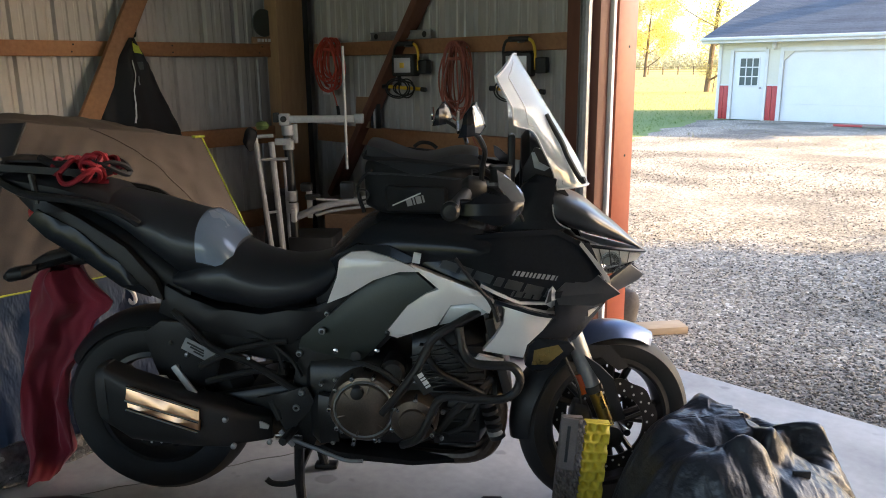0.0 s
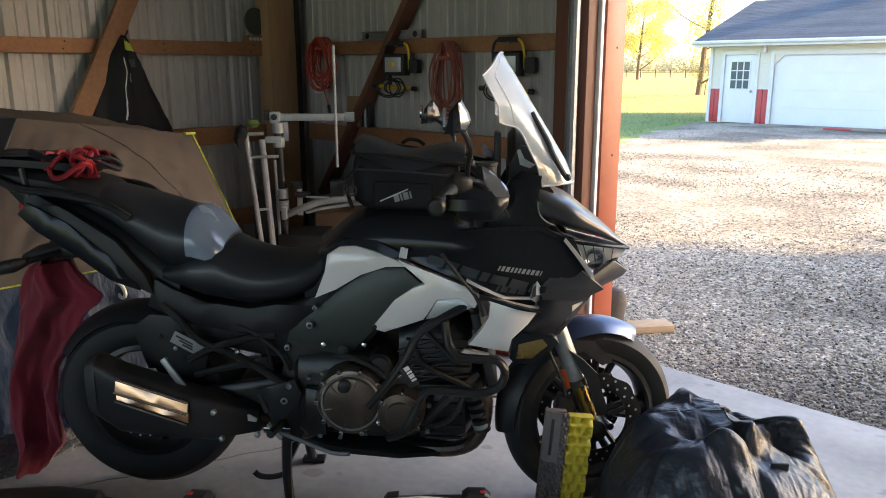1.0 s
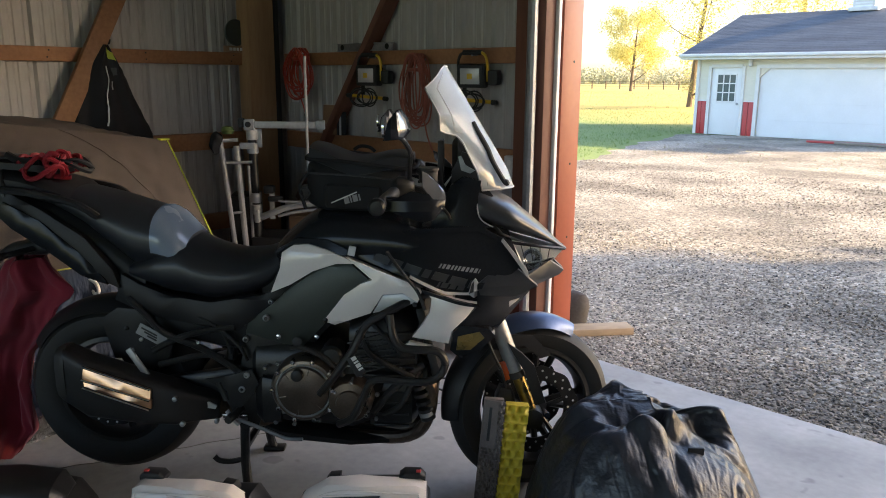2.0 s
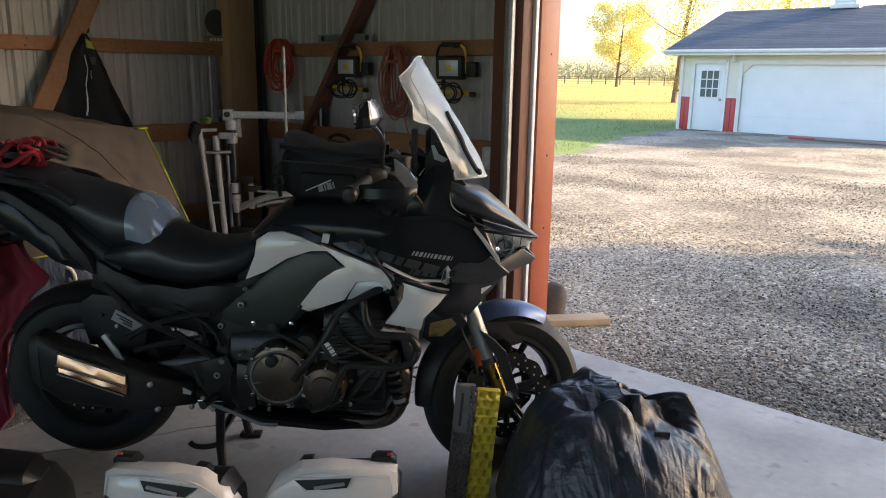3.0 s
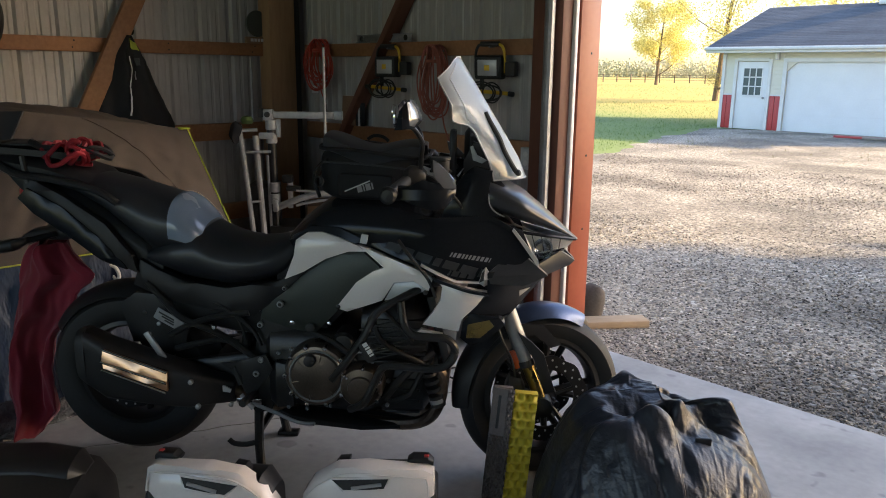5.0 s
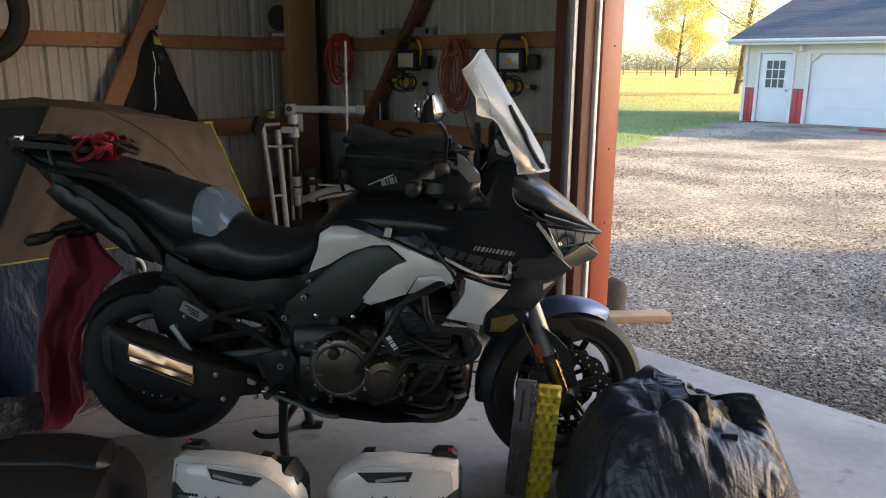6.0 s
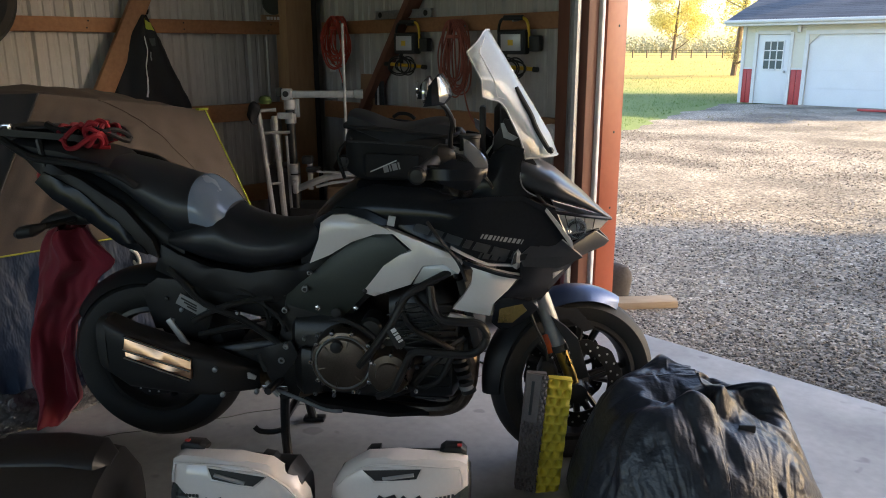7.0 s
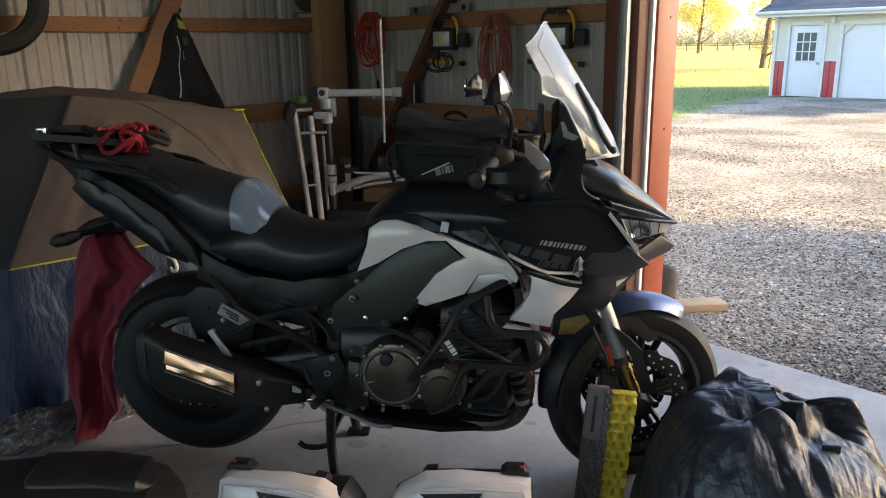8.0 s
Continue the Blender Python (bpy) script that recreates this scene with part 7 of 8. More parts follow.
part("joint_cap", bm_box((0.015, 0.05, 1.215), (0.03, 0.04, 0.05), 0.006), "dark", tr)
part("upper_arm", bm_box((0.25, 0.05, 1.205), (0.34, 0.028, 0.038), 0.006), "frame_white", tr, "white hollow steel arm")
part("arm_tip", bm_box((0.445, 0.06, 1.205), (0.05, 0.03, 0.05), 0.005), "galv", tr)
part("bracket", bm_box((0.045, 0.045, 1.09), (0.085, 0.03, 0.035), 0.005), "frame_white", tr)
part("bracket", bm_box((0.105, 0.07, 1.13), (0.028, 0.02, 0.10), 0.004), "frame_white", tr)
part("lower_arm", bm_tube([(0.09, 0.05, 0.685), (0.17, 0.03, 0.72), (0.27, 0.03, 0.755), (0.42, 0.05, 0.775), (0.52, 0.06, 0.785)], 0.019, 10, 4), "frame_white", tr, "white curved lower arm")
part("lower_brace", bm_tube([(0.20, 0.03, 0.70), (0.30, 0.03, 0.725), (0.50, 0.05, 0.745)], 0.009, 8, 3), "frame_white", tr)
part("arm_plate", bm_box((0.17, 0.03, 0.76), (0.03, 0.012, 0.15), 0.004), "frame_white", tr)
part("clamp", bm_box((0.155, 0.04, 0.85), (0.06, 0.05, 0.045), 0.01), "engine", tr)
part("clamp", bm_box((0.19, 0.02, 0.80), (0.08, 0.04, 0.03), 0.008), "engine", tr)
part("clamp", bm_box((0.085, 0.03, 0.70), (0.03, 0.05, 0.07), 0.008), "frame_white", tr)
part("motor_box", bm_box((0.37, 0.06, 0.83), (0.075, 0.07, 0.085), 0.008), "engine", tr, "small black motor box")
part("pin", bm_tube([(0.21, 0.0, 0.79), (0.33, 0.0, 0.785)], 0.006, 8, 1), "frame_white", tr)
part("base_plate", bm_box((0.06, 0.05, 0.012), (0.36, 0.34, 0.024), 0.006), "engine", tr)
placed("rubber_cap", bm_lathe([(0.004, -0.022), (0.028, -0.020), (0.036, 0.0), (0.026, 0.018), (0.004, 0.024)], 18), "green_ball", pose(-3.455, 2.145, 1.178), "dull green rubber cap on the stand", "cap")
hb = bmesh.new()
bmesh.ops.create_icosphere(hb, subdivisions=3, radius=0.045)
for v in hb.verts:
    v.co = Vector((v.co.x * 0.9, v.co.y * 0.8, v.co.z * 1.5)) + crumple(v.co, 9, 0.02)
placed("black_pouch", hb, "nylon", pose(-3.50, 2.10, 1.11), "black cloth pouch hung on the stand", "pouch")
# boxes and clutter stacked behind it
def carton(name, c, s, rz, mat, label, cat, lid=True):
    t = thing(name, at(*c, rz), label, cat)
    part("body", bm_box((0, 0, s[2] / 2), s, 0.006), mat, t)
    if lid:
        part("flap", bm_box((-s[0] / 4, 0, s[2] + 0.003), (s[0] / 2 - 0.004, s[1] - 0.01, 0.005), 0.001), mat, t)
        part("flap", bm_box((s[0] / 4, 0, s[2] + 0.003), (s[0] / 2 - 0.004, s[1] - 0.01, 0.005), 0.001), mat, t)
    return t


bx_ = carton("carton", (-0.56, 4.55, 0.0), (0.30, 0.30, 0.62), 6, "cardboard", "tall brown cardboard carton on the floor", "carton")
part("printed_mark", bm_lathe([(0.012, 0), (0.026, 0), (0.026, 0.002), (0.012, 0.002)], 16, pose(0.03, -0.152, 0.46, 90), True), "decal_dark", bx_)
carton("black_case", (-0.70, 4.10, 0.0), (0.24, 0.26, 0.58), -5, "dark", "upright black plastic case on the floor", "case", False)
carton("black_case", (-0.93, 4.30, 0.0), (0.16, 0.24, 0.78), 3, "dark", "tall narrow black case on the floor", "case", False)
carton("black_case", (-0.40, 4.2, 0.0), (0.26, 0.22, 0.40), 12, "dark", "low black plastic case on the floor", "case", False)
carton("red_toolbox", (-1.36, 4.60, 0.0), (0.18, 0.22, 0.44), 0, "red_plastic", "small red toolbox in the corner", "toolbox", False)
rc = thing("fuel_can", pose(-2.33, 2.93, 0.0, 0, 0, 20), "red plastic fuel can by the door post", "fuel can")
part("can_body", bm_box((0, 0, 0.12), (0.20, 0.14, 0.24), 0.025), "red_plastic", rc)
part("can_handle", bm_tube([(-0.06, 0, 0.235), (-0.05, 0, 0.275), (0.05, 0, 0.275), (0.06, 0, 0.235)], 0.011, 8, 3), "red_plastic", rc)
part("can_spout", bm_tube([(0.075, 0, 0.23), (0.10, 0, 0.28)], 0.016, 10, 1), "dark", rc)
placed("cable_loop", bm_tube([(0.085 * math.cos(a), 0.07 * math.sin(a), 0.006 + 0.004 * math.sin(3 * a)) for a in np.linspace(0, 5.9, 12)], 0.005, 7, 4), "dark", pose(-2.10, 2.47, 0.002), "loop of thin black cable on the floor", "cable")

# ---- things on the north wall ----
def cord_coil(name, m, n, w, h, mat, label, seed, tail):
    rnd = random.Random(seed)
    t = thing(name, m, label, "extension cord")
    for k in range(n):
        ww, hh = w * rnd.uniform(0.55, 1.05), h * rnd.uniform(0.75, 1.05)
        ox, ph = rnd.uniform(-0.016, 0.016), rnd.uniform(-0.2, 0.2)
        pts = []
        for q in range(12):
            a = 2 * math.pi * q / 12
            pts.append((ox + ww / 2 * math.sin(a) * (0.75 + 0.25 * math.cos(a + 2.8)) + 0.008 * math.sin(3 * a + k), -0.012 - 0.0065 * k + 0.006 * math.sin(2 * a + k), -hh / 2 + hh / 2 * math.cos(a) + 0.01 * ph))
        part("cord_loop", bm_tube(pts, 0.0048, 6, 4, True), mat, t)
    part("cord_tail", bm_tube(tail, 0.0046, 6, 5), mat, t)
    part("wall_hook", bm_tube([(0, 0.03, -0.03), (0, -0.06, -0.03), (0, -0.075, 0.0)], 0.006, 7, 3), "galv", t)
    part("wrap", bm_box((0.0, -0.05, -h * 0.22), (w * 0.30, 0.075, 0.02), 0.006), mat, t)
    return t


c1 = cord_coil("extension_cord", pose(-4.20, 3.22, 1.655), 16, 0.31, 0.33, "orange_cord", "coiled bright orange extension cord on a wall hook", 3, [(-0.03, -0.04, -0.22), (-0.01, -0.05, -0.32), (0.02, -0.045, -0.40), (0.03, -0.04, -0.45)])
part("cord_tag", bm_box((-0.06, -0.06, -0.34), (0.075, 0.002, 0.05), 0.001, None), "pale", c1, "white paper tag")
part("cord_plug", bm_tube([(0.03, -0.04, -0.44), (0.04, -0.04, -0.50)], 0.011, 8, 1), "dark", c1)
cord_coil("extension_cord", pose(-3.02, 3.20, 1.60), 14, 0.28, 0.42, "brick_cord", "coiled faded red extension cord on a wall hook", 6, [(0.05, -0.04, -0.36), (0.09, -0.05, -0.47), (0.14, -0.05, -0.56), (0.19, -0.04, -0.60)])


def work_light(m, label):
    t = thing("work_light", m, label, "work light", "work lights")
    part("lamp_housing", loft([(-0.085, 0, 0, 0.025, 0.05), (-0.078, 0, 0, 0.034, 0.064), (0.078, 0, 0, 0.034, 0.064), (0.085, 0, 0, 0.025, 0.05)], 5, 20), "dark", t)
    part("lamp_bezel", bm_box((0, -0.034, 0), (0.15, 0.012, 0.115), 0.004), "dark", t)
    part("lamp_glass", bm_box((0, -0.0415, 0), (0.115, 0.006, 0.085), 0.002), "silver", t, "pale grey lamp glass")
    part("led_chip", bm_box((0.0, -0.046, 0.0), (0.03, 0.004, 0.03), 0.001), "yellow", t)
    for k in range(5):
        part("cooling_fin", bm_box((-0.06 + 0.03 * k, 0.045, 0), (0.006, 0.03, 0.10), 0.002), "dark", t)
    for s in (-1, 1):
        part("yoke_arm", bm_tube([(s * 0.082, 0.0, -0.03), (s * 0.088, 0.0, 0.06), (s * 0.075, 0.0, 0.11), (s * 0.05, 0, 0.125)], 0.008, 8, 3), "yellow" if s > 0 else "dark", t)
    part("carry_grip", bm_tube([(-0.055, 0, 0.125), (0.055, 0, 0.125)], 0.014, 10, 1), "dark", t)
    part("junction_box", bm_box((0.12, 0.02, -0.01), (0.06, 0.06, 0.08), 0.008), "dark", t)
    part("floor_foot", bm_tube([(-0.12, -0.02, -0.125), (0.13, -0.02, -0.14)], 0.011, 8, 1), "yellow", t)
    for s in (-1, 1):
        part("foot_cap", bm_tube([(s * 0.125 - 0.005, -0.02, -0.1325 - s * 0.0075), (s * 0.155 - 0.005, -0.02, -0.134 - s * 0.009)], 0.014, 8, 1), "dark", t)
    part("neck", bm_box((-0.05, 0.0, -0.095), (0.02, 0.02, 0.07), 0.004), "dark", t)
    rnd = random.Random(2)
    for k in range(5):
        w, h = rnd.uniform(0.05, 0.09), rnd.uniform(0.03, 0.06)
        cx = rnd.uniform(-0.05, 0.05)
        part("power_cord", bm_tube([(cx + w * math.cos(a), -0.03 - 0.006 * k, -0.135 + h * math.sin(a)) for a in np.linspace(0, 6.28, 10)[:-1]], 0.0045, 6, 4, True), "dark", t)
    part("hang_nail", bm_tube([(0.0, -0.01, 0.11), (0, 0.075, 0.11)], 0.005, 6, 1), "galv", t)
    return t


work_light(pose(-3.475, 3.175, 1.475, 0, 0, 14), "black work light with a yellow frame on the girt")
work_light(pose(-2.60, 3.175, 1.475, 4, 0, 18), "black work light with a yellow frame on the girt")

lv = thing("spirit_level", pose(-3.59, 3.235, 1.6275), "grey aluminium spirit level resting on the girt", "spirit level")
part("web", bm_box((0, 0, 0.026), (0.54, 0.008, 0.04), 0.001), "galv", lv)
for z in (0.004, 0.048):
    part("flange", bm_box((0, 0, z), (0.54, 0.024, 0.008), 0.001), "galv", lv)
for x in (-0.22, 0.0, 0.22):
    part("vial", bm_lathe([(0.018, -0.006), (0.018, 0.006)], 16, pose(x, 0, 0.026, 90)), "dark", lv)

placed("brown_board", bm_box((0, 0, 0.10), (0.14, 0.02, 0.20), 0.003), "cardboard", pose(-3.96, 3.225, 1.0785, -4), "brown board standing on the girt", "board")
for k, (w, h, mat) in enumerate(((0.022, 0.19, "decal_grey"), (0.018, 0.185, "pale"), (0.02, 0.18, "decal_grey"))):
    placed("booklet", bm_box((0, 0, h / 2), (w, 0.03, h), 0.002), mat, pose(-3.862 + 0.022 * k, 3.235, 1.0785, 0, 0, 0), "thin booklet standing on the girt", "booklet", "booklets on the girt")

ol = thing("outlet_box", pose(-2.345, 3.225, 0.99), "white electrical outlet box on the girt", "outlet")
part("box_body", bm_box((0, 0, 0), (0.075, 0.045, 0.12), 0.005), "white_trim", ol)
part("cover_plate", bm_box((0, -0.024, 0), (0.07, 0.004, 0.115), 0.001), "pale", ol)
for z in (-0.025, 0.025):
    part("socket", bm_lathe([(0.015, 0), (0.015, 0.002)], 14, pose(0, -0.026, z, 90)), "white_trim", ol)

placed("wall_pole", bm_tube([(0, 0, 0), (0.0, 0, 0.62)], 0.0075, 10, 1), "frame_white", pose(-3.14, 2.44, 0.95), "thin white tube fixed to the stand arm", "tube")
# thin white upright tube against the west wall
placed("conduit", bm_tube([(0, 0, 0), (0, 0, 1.5)], 0.010, 10, 1), "frame_white", pose(-4.61, 2.86, 0.02), "thin white upright tube on the steel wall", "conduit")
pq = thing("round_plaque", pose(-4.60, 2.92, 1.6275, 0, 0, 90), "round olive plaque on a lettered stand", "plaque")
part("disc", bm_lathe([(0.085, -0.006), (0.09, 0), (0.085, 0.006), (0.01, 0.007)], 30, pose(0, 0, 0.135, 90)), "dark_green", pq)
part("foot_block", bm_box((0, 0, 0.022), (0.20, 0.024, 0.044), 0.004), "cardboard", pq)
part("print", bar_row((0.022, 0.018, 0.018, 0.02, 0.02), 0.02, 0.008, 0, pose(-0.065, -0.014, 0.012)), "pale", pq)

# nails in the red jamb and the girts
for z in (0.62, 1.02, 1.55):
    placed("nail_head", bm_lathe([(0.006, 0), (0.007, 0.002), (0.003, 0.004)], 8, pose(0, 0, 0, 0, 90)), "dark", pose(-2.0605, 3.36, z), "dark nail head in the red jamb", "nail", "nails in the jamb", kind="structure")
rnd = random.Random(31)
for k in range(4):
    y = 1.05 + 0.61 * k
    for dz in (-0.018, 0.022):
        placed("nail_head", bm_lathe([(0.005, 0), (0.005, 0.002)], 7, pose(0, 0, 0, 0, 90)), "dark", pose(WX + 0.0555, y + rnd.uniform(-0.02, 0.02), 1.585 + dz), "dark nail head in the girt", "nail", "nails in the girts", kind="structure")

# ---- cases, pad and cover on the floor ----
def pannier(m, flip, label):
    t = thing("pannier_case", m, label, "pannier", "white pannier cases")
    f = -1 if flip else 1
    q = lambda pts: [(f * x, z) for x, z in (pts if not flip else pts[::-1])]
    bulge = lambda x, z: 0.10 + 0.035 * (1 - (x / 0.21) ** 2) - 0.16 * max(0, z - 0.25) ** 1.3 * 1.6
    part("white_shell", panel(q([(-0.20, 0.25), (-0.17, 0.30), (-0.10, 0.352), (-0.01, 0.366), (0.15, 0.352), (0.178, 0.335), (0.182, 0.27), (0.10, 0.20), (-0.02, 0.175), (-0.16, 0.18), (-0.208, 0.20)]), bulge, 0.05, 0.022, 0.03), "pearl", t, "glossy pearl-white shell")
    part("lower_shell", panel(q([(-0.205, 0.205), (-0.16, 0.185), (-0.02, 0.18), (0.10, 0.205), (0.182, 0.275), (0.186, 0.10), (0.15, 0.02), (-0.15, 0.02), (-0.20, 0.09)]), lambda x, z: bulge(x, z) - 0.012, 0.05, 0.02, 0.04), "dark_green", t)
    part("back_shell", loft([(-0.20, -0.02, 0.13, 0.05, 0.08), (-0.19, -0.02, 0.14, 0.07, 0.12), (-0.10, -0.02, 0.163, 0.075, 0.155), (0.15, -0.02, 0.17, 0.075, 0.16), (0.185, -0.02, 0.155, 0.06, 0.13)], 4, 20), "black_plastic", t)
    # dark plate on the shell, painted as the shaded grip opening
    wf = panel(q([(-0.105, 0.325), (0.055, 0.340), (0.042, 0.308), (-0.072, 0.296)]), lambda x, z: bulge(x, z) + 0.0035, 0.02, 0, 0.02)
    part("grip_recess", wf, "dark", t)
    part("latch", loft([(f * 0.10, -0.03, 0.355, 0.02, 0.006), (f * 0.115, -0.03, 0.362, 0.024, 0.012), (f * 0.16, -0.03, 0.362, 0.022, 0.013), (f * 0.175, -0.03, 0.35, 0.015, 0.01)][::f], 3.2, 14), "black_plastic", t, "black hinge latch")
    part("latch", loft([(f * -0.11, -0.03, 0.335, 0.015, 0.006), (f * -0.10, -0.03, 0.345, 0.02, 0.009), (f * -0.07, -0.03, 0.35, 0.02, 0.008)][::f], 3, 12), "black_plastic", t)
    part("red_button", bm_box((f * 0.155, -0.04, 0.375), (0.014, 0.012, 0.006), 0.002), "red_plastic", t)
    rim = smooth_path([(-0.186, 0, 0.258), (-0.156, 0, 0.296), (-0.092, 0, 0.338), (-0.008, 0, 0.351), (0.14, 0, 0.338), (0.162, 0, 0.325), (0.168, 0, 0.275)], 4)
    part("shell_crease", bm_tube([(f * v.x, -bulge(f * v.x, v.z) - 0.0005, v.z) for v in rim], 0.0032, 6, 1), "pearl", t)
    gr = [(-0.108, 0, 0.328), (0.058, 0, 0.343), (0.044, 0, 0.305), (-0.074, 0, 0.293)]
    part("grip_frame", bm_tube([(f * x, -bulge(f * x, z) - 0.003, z) for x, _, z in gr], 0.004, 6, 1, True), "pearl", t)
    gl = [(0.035, 0, 0.322), (0.0, 0, 0.316), (-0.05, 0, 0.305)]
    part("grip_bar", bm_tube([(f * x, -bulge(f * x, z) - 0.004, z) for x, _, z in gl], 0.006, 6, 2), "silver", t, "pale grip bar across the dark grip plate")
    # the bold mark as slanted strokes, the small line as bars
    bmk = bmesh.new()
    for x0, z0, x1, z1 in ((-0.075, 0.205, -0.055, 0.245), (-0.06, 0.225, -0.015, 0.248), (-0.06, 0.225, -0.02, 0.203), (-0.005, 0.205, 0.055, 0.248), (0.0, 0.247, 0.05, 0.205)):
        a, b = Vector((x0, 0, z0)), Vector((x1, 0, z1))
        n = (b - a).normalized().cross(Vector((0, 1, 0))) * 0.0085
        ring = [a - n, b - n, b + n, a + n]
        vs = [bmk.verts.new((p.x, -bulge(p.x, p.z) - 0.003, p.z)) for p in ring]
        back = [bmk.verts.new((p.x, -bulge(p.x, p.z) + 0.004, p.z)) for p in ring]
        bmk.faces.new(vs)
        bmk.faces.new(back[::-1])
        for i in range(4):
            bmk.faces.new((vs[i], vs[(i + 1) % 4], back[(i + 1) % 4], back[i]))
    part("bold_mark", bmk, "decal_dark", t)
    sx = 0.075 if not flip else -0.155
    bmk = bmesh.new()
    for k in range(7):
        x = sx + 0.011 * k
        box(bmk, (x, -bulge(x, 0.24) - 0.001, 0.24 + 0.0015 * k), (0.007, 0.006, 0.008))
    part("small_print", bmk, "decal_grey", t)
    return t


pannier(at(-0.014, 1.85, 0.0, -3) @ Matrix.Diagonal((1.02, 1, 0.91, 1)), False, "white and black pannier case standing on the floor")
pannier(at(-0.475, 1.775, 0.01, -8) @ pose(0, 0, 0, -3) @ Matrix.Diagonal((1.02, 1, 0.93, 1)), True, "white and black pannier case leaning back on the floor")

tc = thing("top_case", at(-1.20, 1.74, 0.0, 8) @ Matrix.Diagonal((1, 1, 0.84, 1)), "rounded black top case lying on the floor", "top case")
tc_st = [(-0.42, 0, 0.16, 0.14, 0.10), (-0.40, 0, 0.17, 0.19, 0.15), (-0.28, 0, 0.18, 0.225, 0.175), (0.0, 0, 0.185, 0.235, 0.183), (0.20, 0, 0.18, 0.225, 0.175), (0.32, 0, 0.165, 0.20, 0.155), (0.365, 0, 0.14, 0.165, 0.12), (0.375, 0, 0.13, 0.14, 0.09)]
part("case_shell", loft(tc_st, 3.2, 30), "dark", tc)
part("back_pad", loft([(-0.02, 0.05, 0.34, 0.05, 0.02), (0.01, 0.05, 0.355, 0.09, 0.04), (0.18, 0.05, 0.345, 0.09, 0.045), (0.29, 0.05, 0.315, 0.085, 0.05), (0.325, 0.05, 0.29, 0.05, 0.03)], 3.2, 20), "decal_dark", tc, "padded black backrest")
part("seam_rib", bm_tube([(-0.40, -0.20, 0.20), (-0.1, -0.232, 0.225), (0.2, -0.222, 0.215), (0.35, -0.17, 0.17)], 0.006, 7, 4), "engine", tc)
part("lid_crease", bm_tube([(-0.36, -0.13, 0.315), (-0.26, -0.15, 0.335), (-0.14, -0.15, 0.342)], 0.003, 6, 4), "grey_black", tc)
part("white_inlay", loft([(0.33, -0.10, 0.11, 0.03, 0.05), (0.375, -0.10, 0.10, 0.06, 0.08), (0.392, -0.10, 0.09, 0.05, 0.06)], 3, 14), "pearl", tc, "pearl-white end inlay")

# folded egg-crate sleeping pad, standing against the wheel
sp = thing("sleeping_pad", at(0.392, 2.10, 0.0, 0) @ pose(0, 0, 0, 0, 4.5), "folded grey and yellow egg-crate sleeping pad", "sleeping pad")
PH = 0.425


def egg(n, rows):
    def fn(u, v):
        r = math.floor(rows * v)
        return math.sin(math.pi * (n * u + 0.5 * (r % 2))) ** 2 * math.sin(math.pi * rows * v) ** 2
    return fn


eg, ey = egg(5, 30), egg(2.5, 13)
part("grey_face", sheet(40, 208, lambda u, v: (-0.068 + 0.066 * u, 0.018 * (1 - u) - (0.017 * eg(u, v) if v < 0.60 or u > 0.72 else 0.006), PH * v), 0.003), "pad_grey", sp, "grey bumpy foam face", sharp=180)
part("yellow_face", sheet(48, 204, lambda u, v: (0.002 + 0.078 * u, 0.012 * u + 0.022 * ey(u, v), PH * (0.985 - 0.02 * u) * v), 0.003), "pad_yellow", sp, "yellow dimpled foam face", sharp=180)
part("grey_core", bm_box((-0.036, 0.034, PH / 2), (0.066, 0.022, PH - 0.006), 0.004), "pad_grey", sp)
part("yellow_core", bm_box((0.044, 0.046, PH / 2 - 0.008), (0.078, 0.026, PH - 0.024), 0.004), "pad_yellow", sp)
part("pad_print", bm_box((-0.046, 0.0065, PH * 0.80), (0.012, 0.003, 0.12), 0.0005), "decal_grey", sp)

# crumpled black cover heaped beside the front wheel
cv = thing("vehicle_cover", at(0.90, 2.12, 0.0), "crumpled black nylon cover heaped on the floor", "cover")


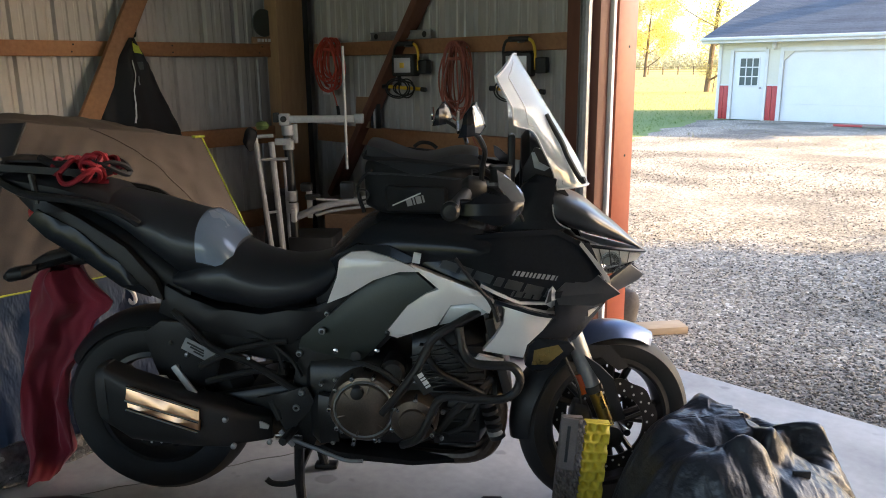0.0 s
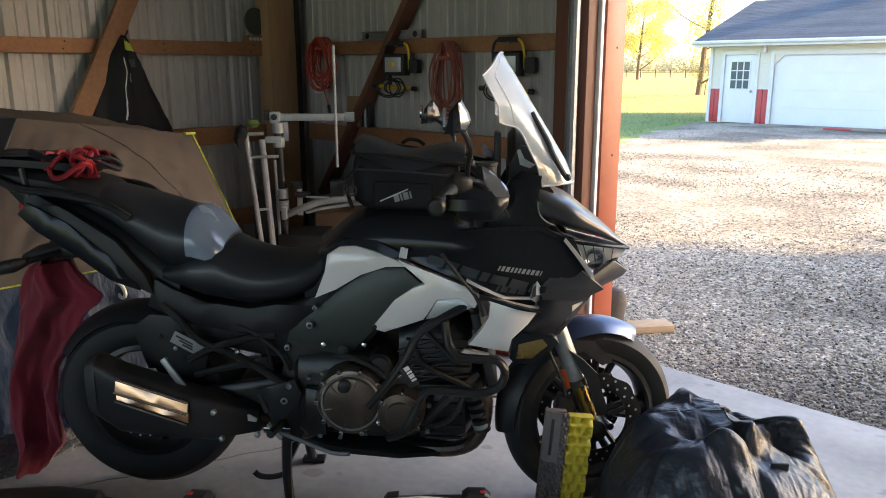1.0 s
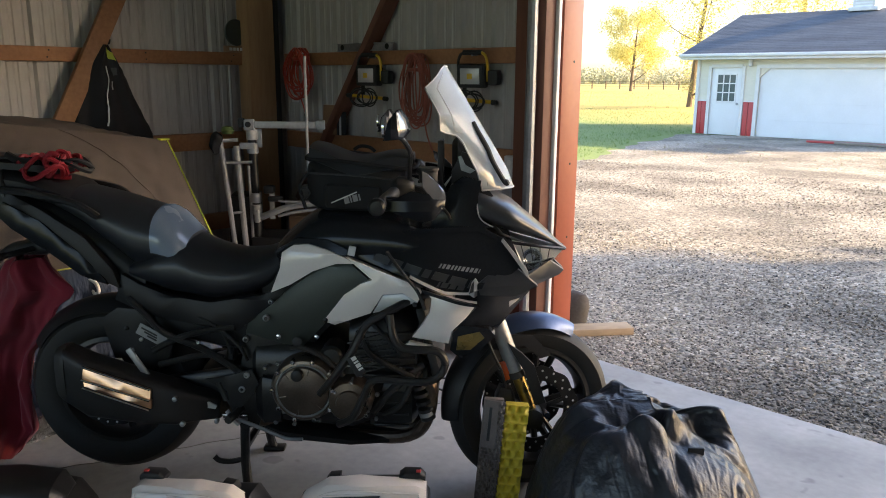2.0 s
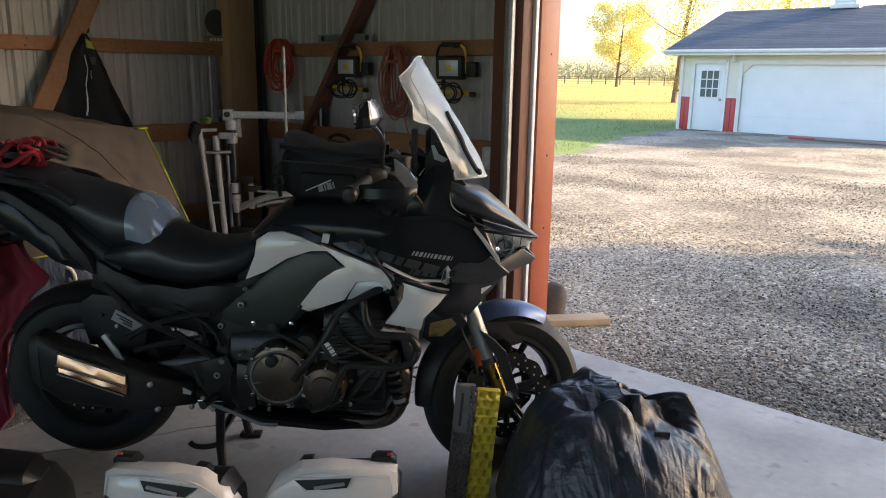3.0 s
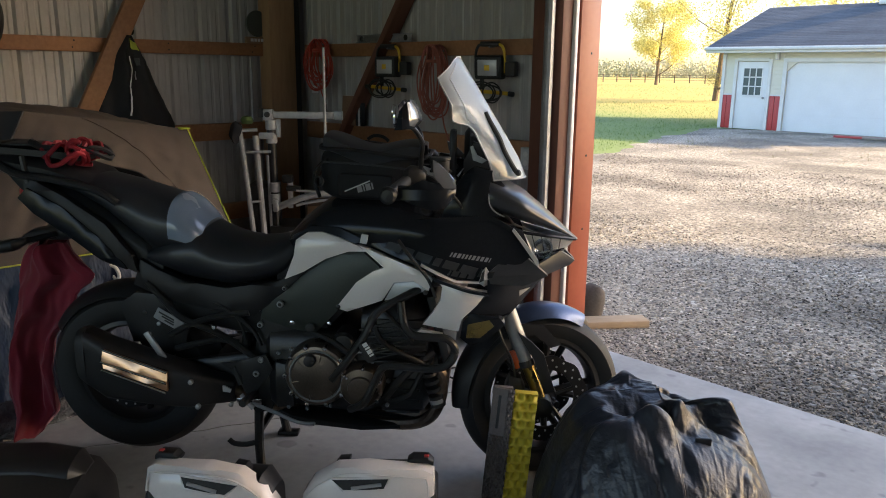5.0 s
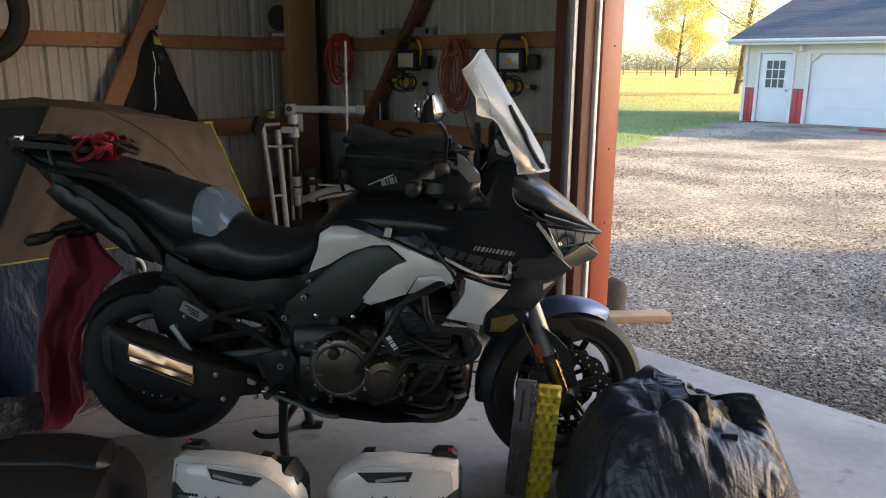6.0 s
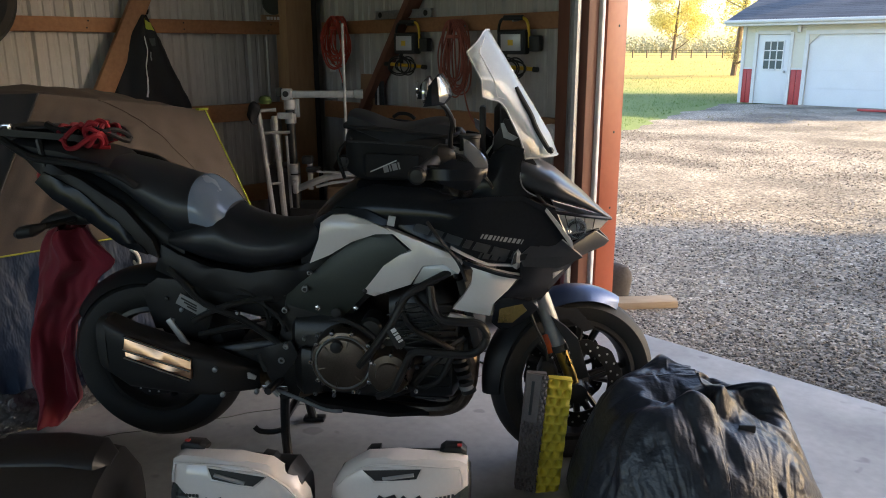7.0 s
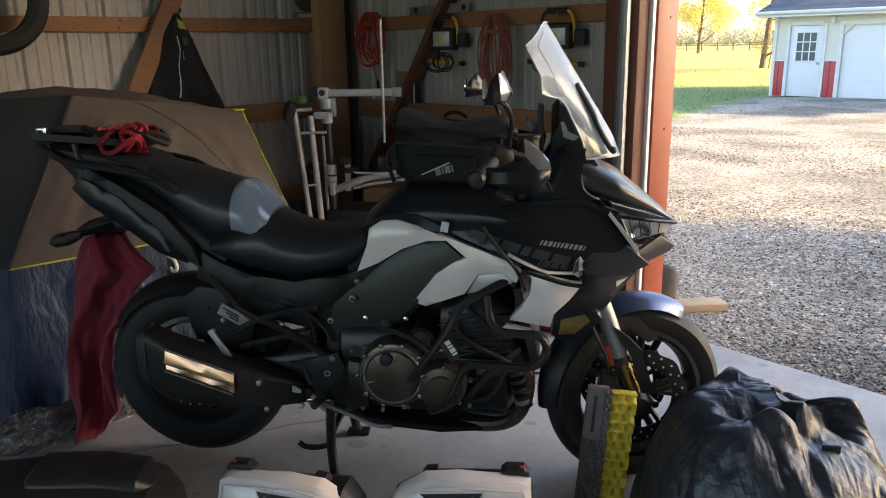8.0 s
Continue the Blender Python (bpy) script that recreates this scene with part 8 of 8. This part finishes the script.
def drape(n=130, steps=14, inner=5):
    """A crumpled square of cloth on the floor: a dome with random sharp creases, then stiff cloth that finds its folds."""
    rs = np.random.RandomState(5)
    g = np.linspace(-1, 1, n + 1)
    X, Y = np.meshgrid(g, g, indexing="ij")
    # square to disc, so that the rim lies on the floor all round
    u, v = X * np.sqrt(1 - Y * Y / 2), Y * np.sqrt(1 - X * X / 2)
    r2 = np.clip(u * u + v * v, 0, 1)
    x, y = u * np.where(u > 0, 0.43, 0.42), v * np.where(v > 0, 0.24, 0.46) - 0.02
    # one broad lump, high beside the wheel and falling off away from it
    z = (0.44 - 0.14 * np.clip(x / 0.43, 0, 1) - 0.10 * np.clip(-y / 0.46, 0, 1)) * (1 - r2 ** 2.6)
    crease = np.zeros_like(z)
    for f, amp, count in ((7.0, 0.15, 8), (12.0, 0.15, 18), (20.0, 0.055, 20), (30.0, 0.010, 14)):
        for k in range(count):
            a = rs.uniform(0.5, 2.6)
            b1, b2, q1, q2 = rs.uniform(2, 7), rs.uniform(2, 7), rs.uniform(0, 6.28), rs.uniform(0, 6.28)
            w = f * (x * np.cos(a) + y * np.sin(a) + 0.06 * np.sin(b1 * x * 2 + q1) + 0.06 * np.sin(b2 * y * 2 + q2)) + rs.uniform(0, 6.28)
            mask = np.exp(-((x - rs.uniform(-0.4, 0.42)) ** 2 + (y - rs.uniform(-0.4, 0.2)) ** 2) / (0.9 / f) ** 2 * 2.0)
            crease += mask * amp * (1 - 1.6 * np.abs(np.sin(w / 2)))
    p = np.stack([x, y, z + crease * (0.25 + 0.75 * (1 - r2))], -1)
    p[..., 0] += 0.35 * crease * np.sin(9 * y + 1)
    p[..., 1] += 0.35 * crease * np.cos(8 * x + 2)
    P = p.reshape(-1, 3)
    O = P.copy()
    links = []
    for di, dj, st in ((1, 0, 1.0), (0, 1, 1.0), (1, 1, 0.6), (1, -1, 0.6)):
        for c in range(2):
            i0, j0 = np.arange(n + 1), np.arange(n + 1)
            if di:
                i0 = i0[(i0 % 2 == c) & (i0 + di <= n)]
            else:
                j0 = j0[(j0 % 2 == c) & (j0 + dj <= n)]
            j0 = j0[(j0 >= max(0, -dj)) & (j0 <= n - max(0, dj))]
            A, B = np.meshgrid(i0, j0, indexing="ij")
            a, b = (A * (n + 1) + B).ravel(), ((A + di) * (n + 1) + B + dj).ravel()
            e = np.sqrt(((P[b] - P[a]) ** 2).sum(1))
            links.append((a, b, 0.72 * e + 0.28 * 1.05 * e.mean(), st))
    for s in range(steps):
        v = (P - O) * 0.85
        O = P.copy()
        P = P + np.clip(v, -0.004, 0.004)
        P[:, 2] -= 0.0003
        for _ in range(inner):
            for a, b, L, st in links:
                d = P[b] - P[a]
                q = np.sqrt((d * d).sum(1)) + 1e-9
                d *= ((q - L) / q * 0.5 * st)[:, None]
                P[a] += d
                P[b] -= d
            rad = np.sqrt((P[:, 0] / np.where(P[:, 0] > 0, 0.46, 0.44)) ** 2 + (P[:, 1] / np.where(P[:, 1] > 0, 0.23, 0.50)) ** 2)
            m = rad > 1
            P[m, :2] /= rad[m, None]
            fl = P[:, 2] < 0.005
            P[fl, 2] = 0.005
            O[fl, :2] = P[fl, :2]
    return P.reshape(n + 1, n + 1, 3)


fold = drape()
ok = fold.shape[0] - 1
cloth = bmesh.new()
gv = [[cloth.verts.new(fold[i, j]) for j in range(ok + 1)] for i in range(ok + 1)]
for i in range(ok):
    for j in range(ok):
        cloth.faces.new((gv[i][j], gv[i + 1][j], gv[i + 1][j + 1], gv[i][j + 1]))
for _ in range(3):
    bmesh.ops.smooth_vert(cloth, verts=cloth.verts, factor=0.5, use_axis_x=True, use_axis_y=True, use_axis_z=True)
bmesh.ops.subdivide_edges(cloth, edges=list(cloth.edges), cuts=1, smooth=1.0, use_grid_fill=True)
part("draped_cloth", cloth, "cover", cv, sharp=180)
bi, bj = int(0.62 * ok), int(0.3 * ok)
part("buckle", bm_box(fold[bi, bj], (0.05, 0.012, 0.025), 0.004), "engine", cv)
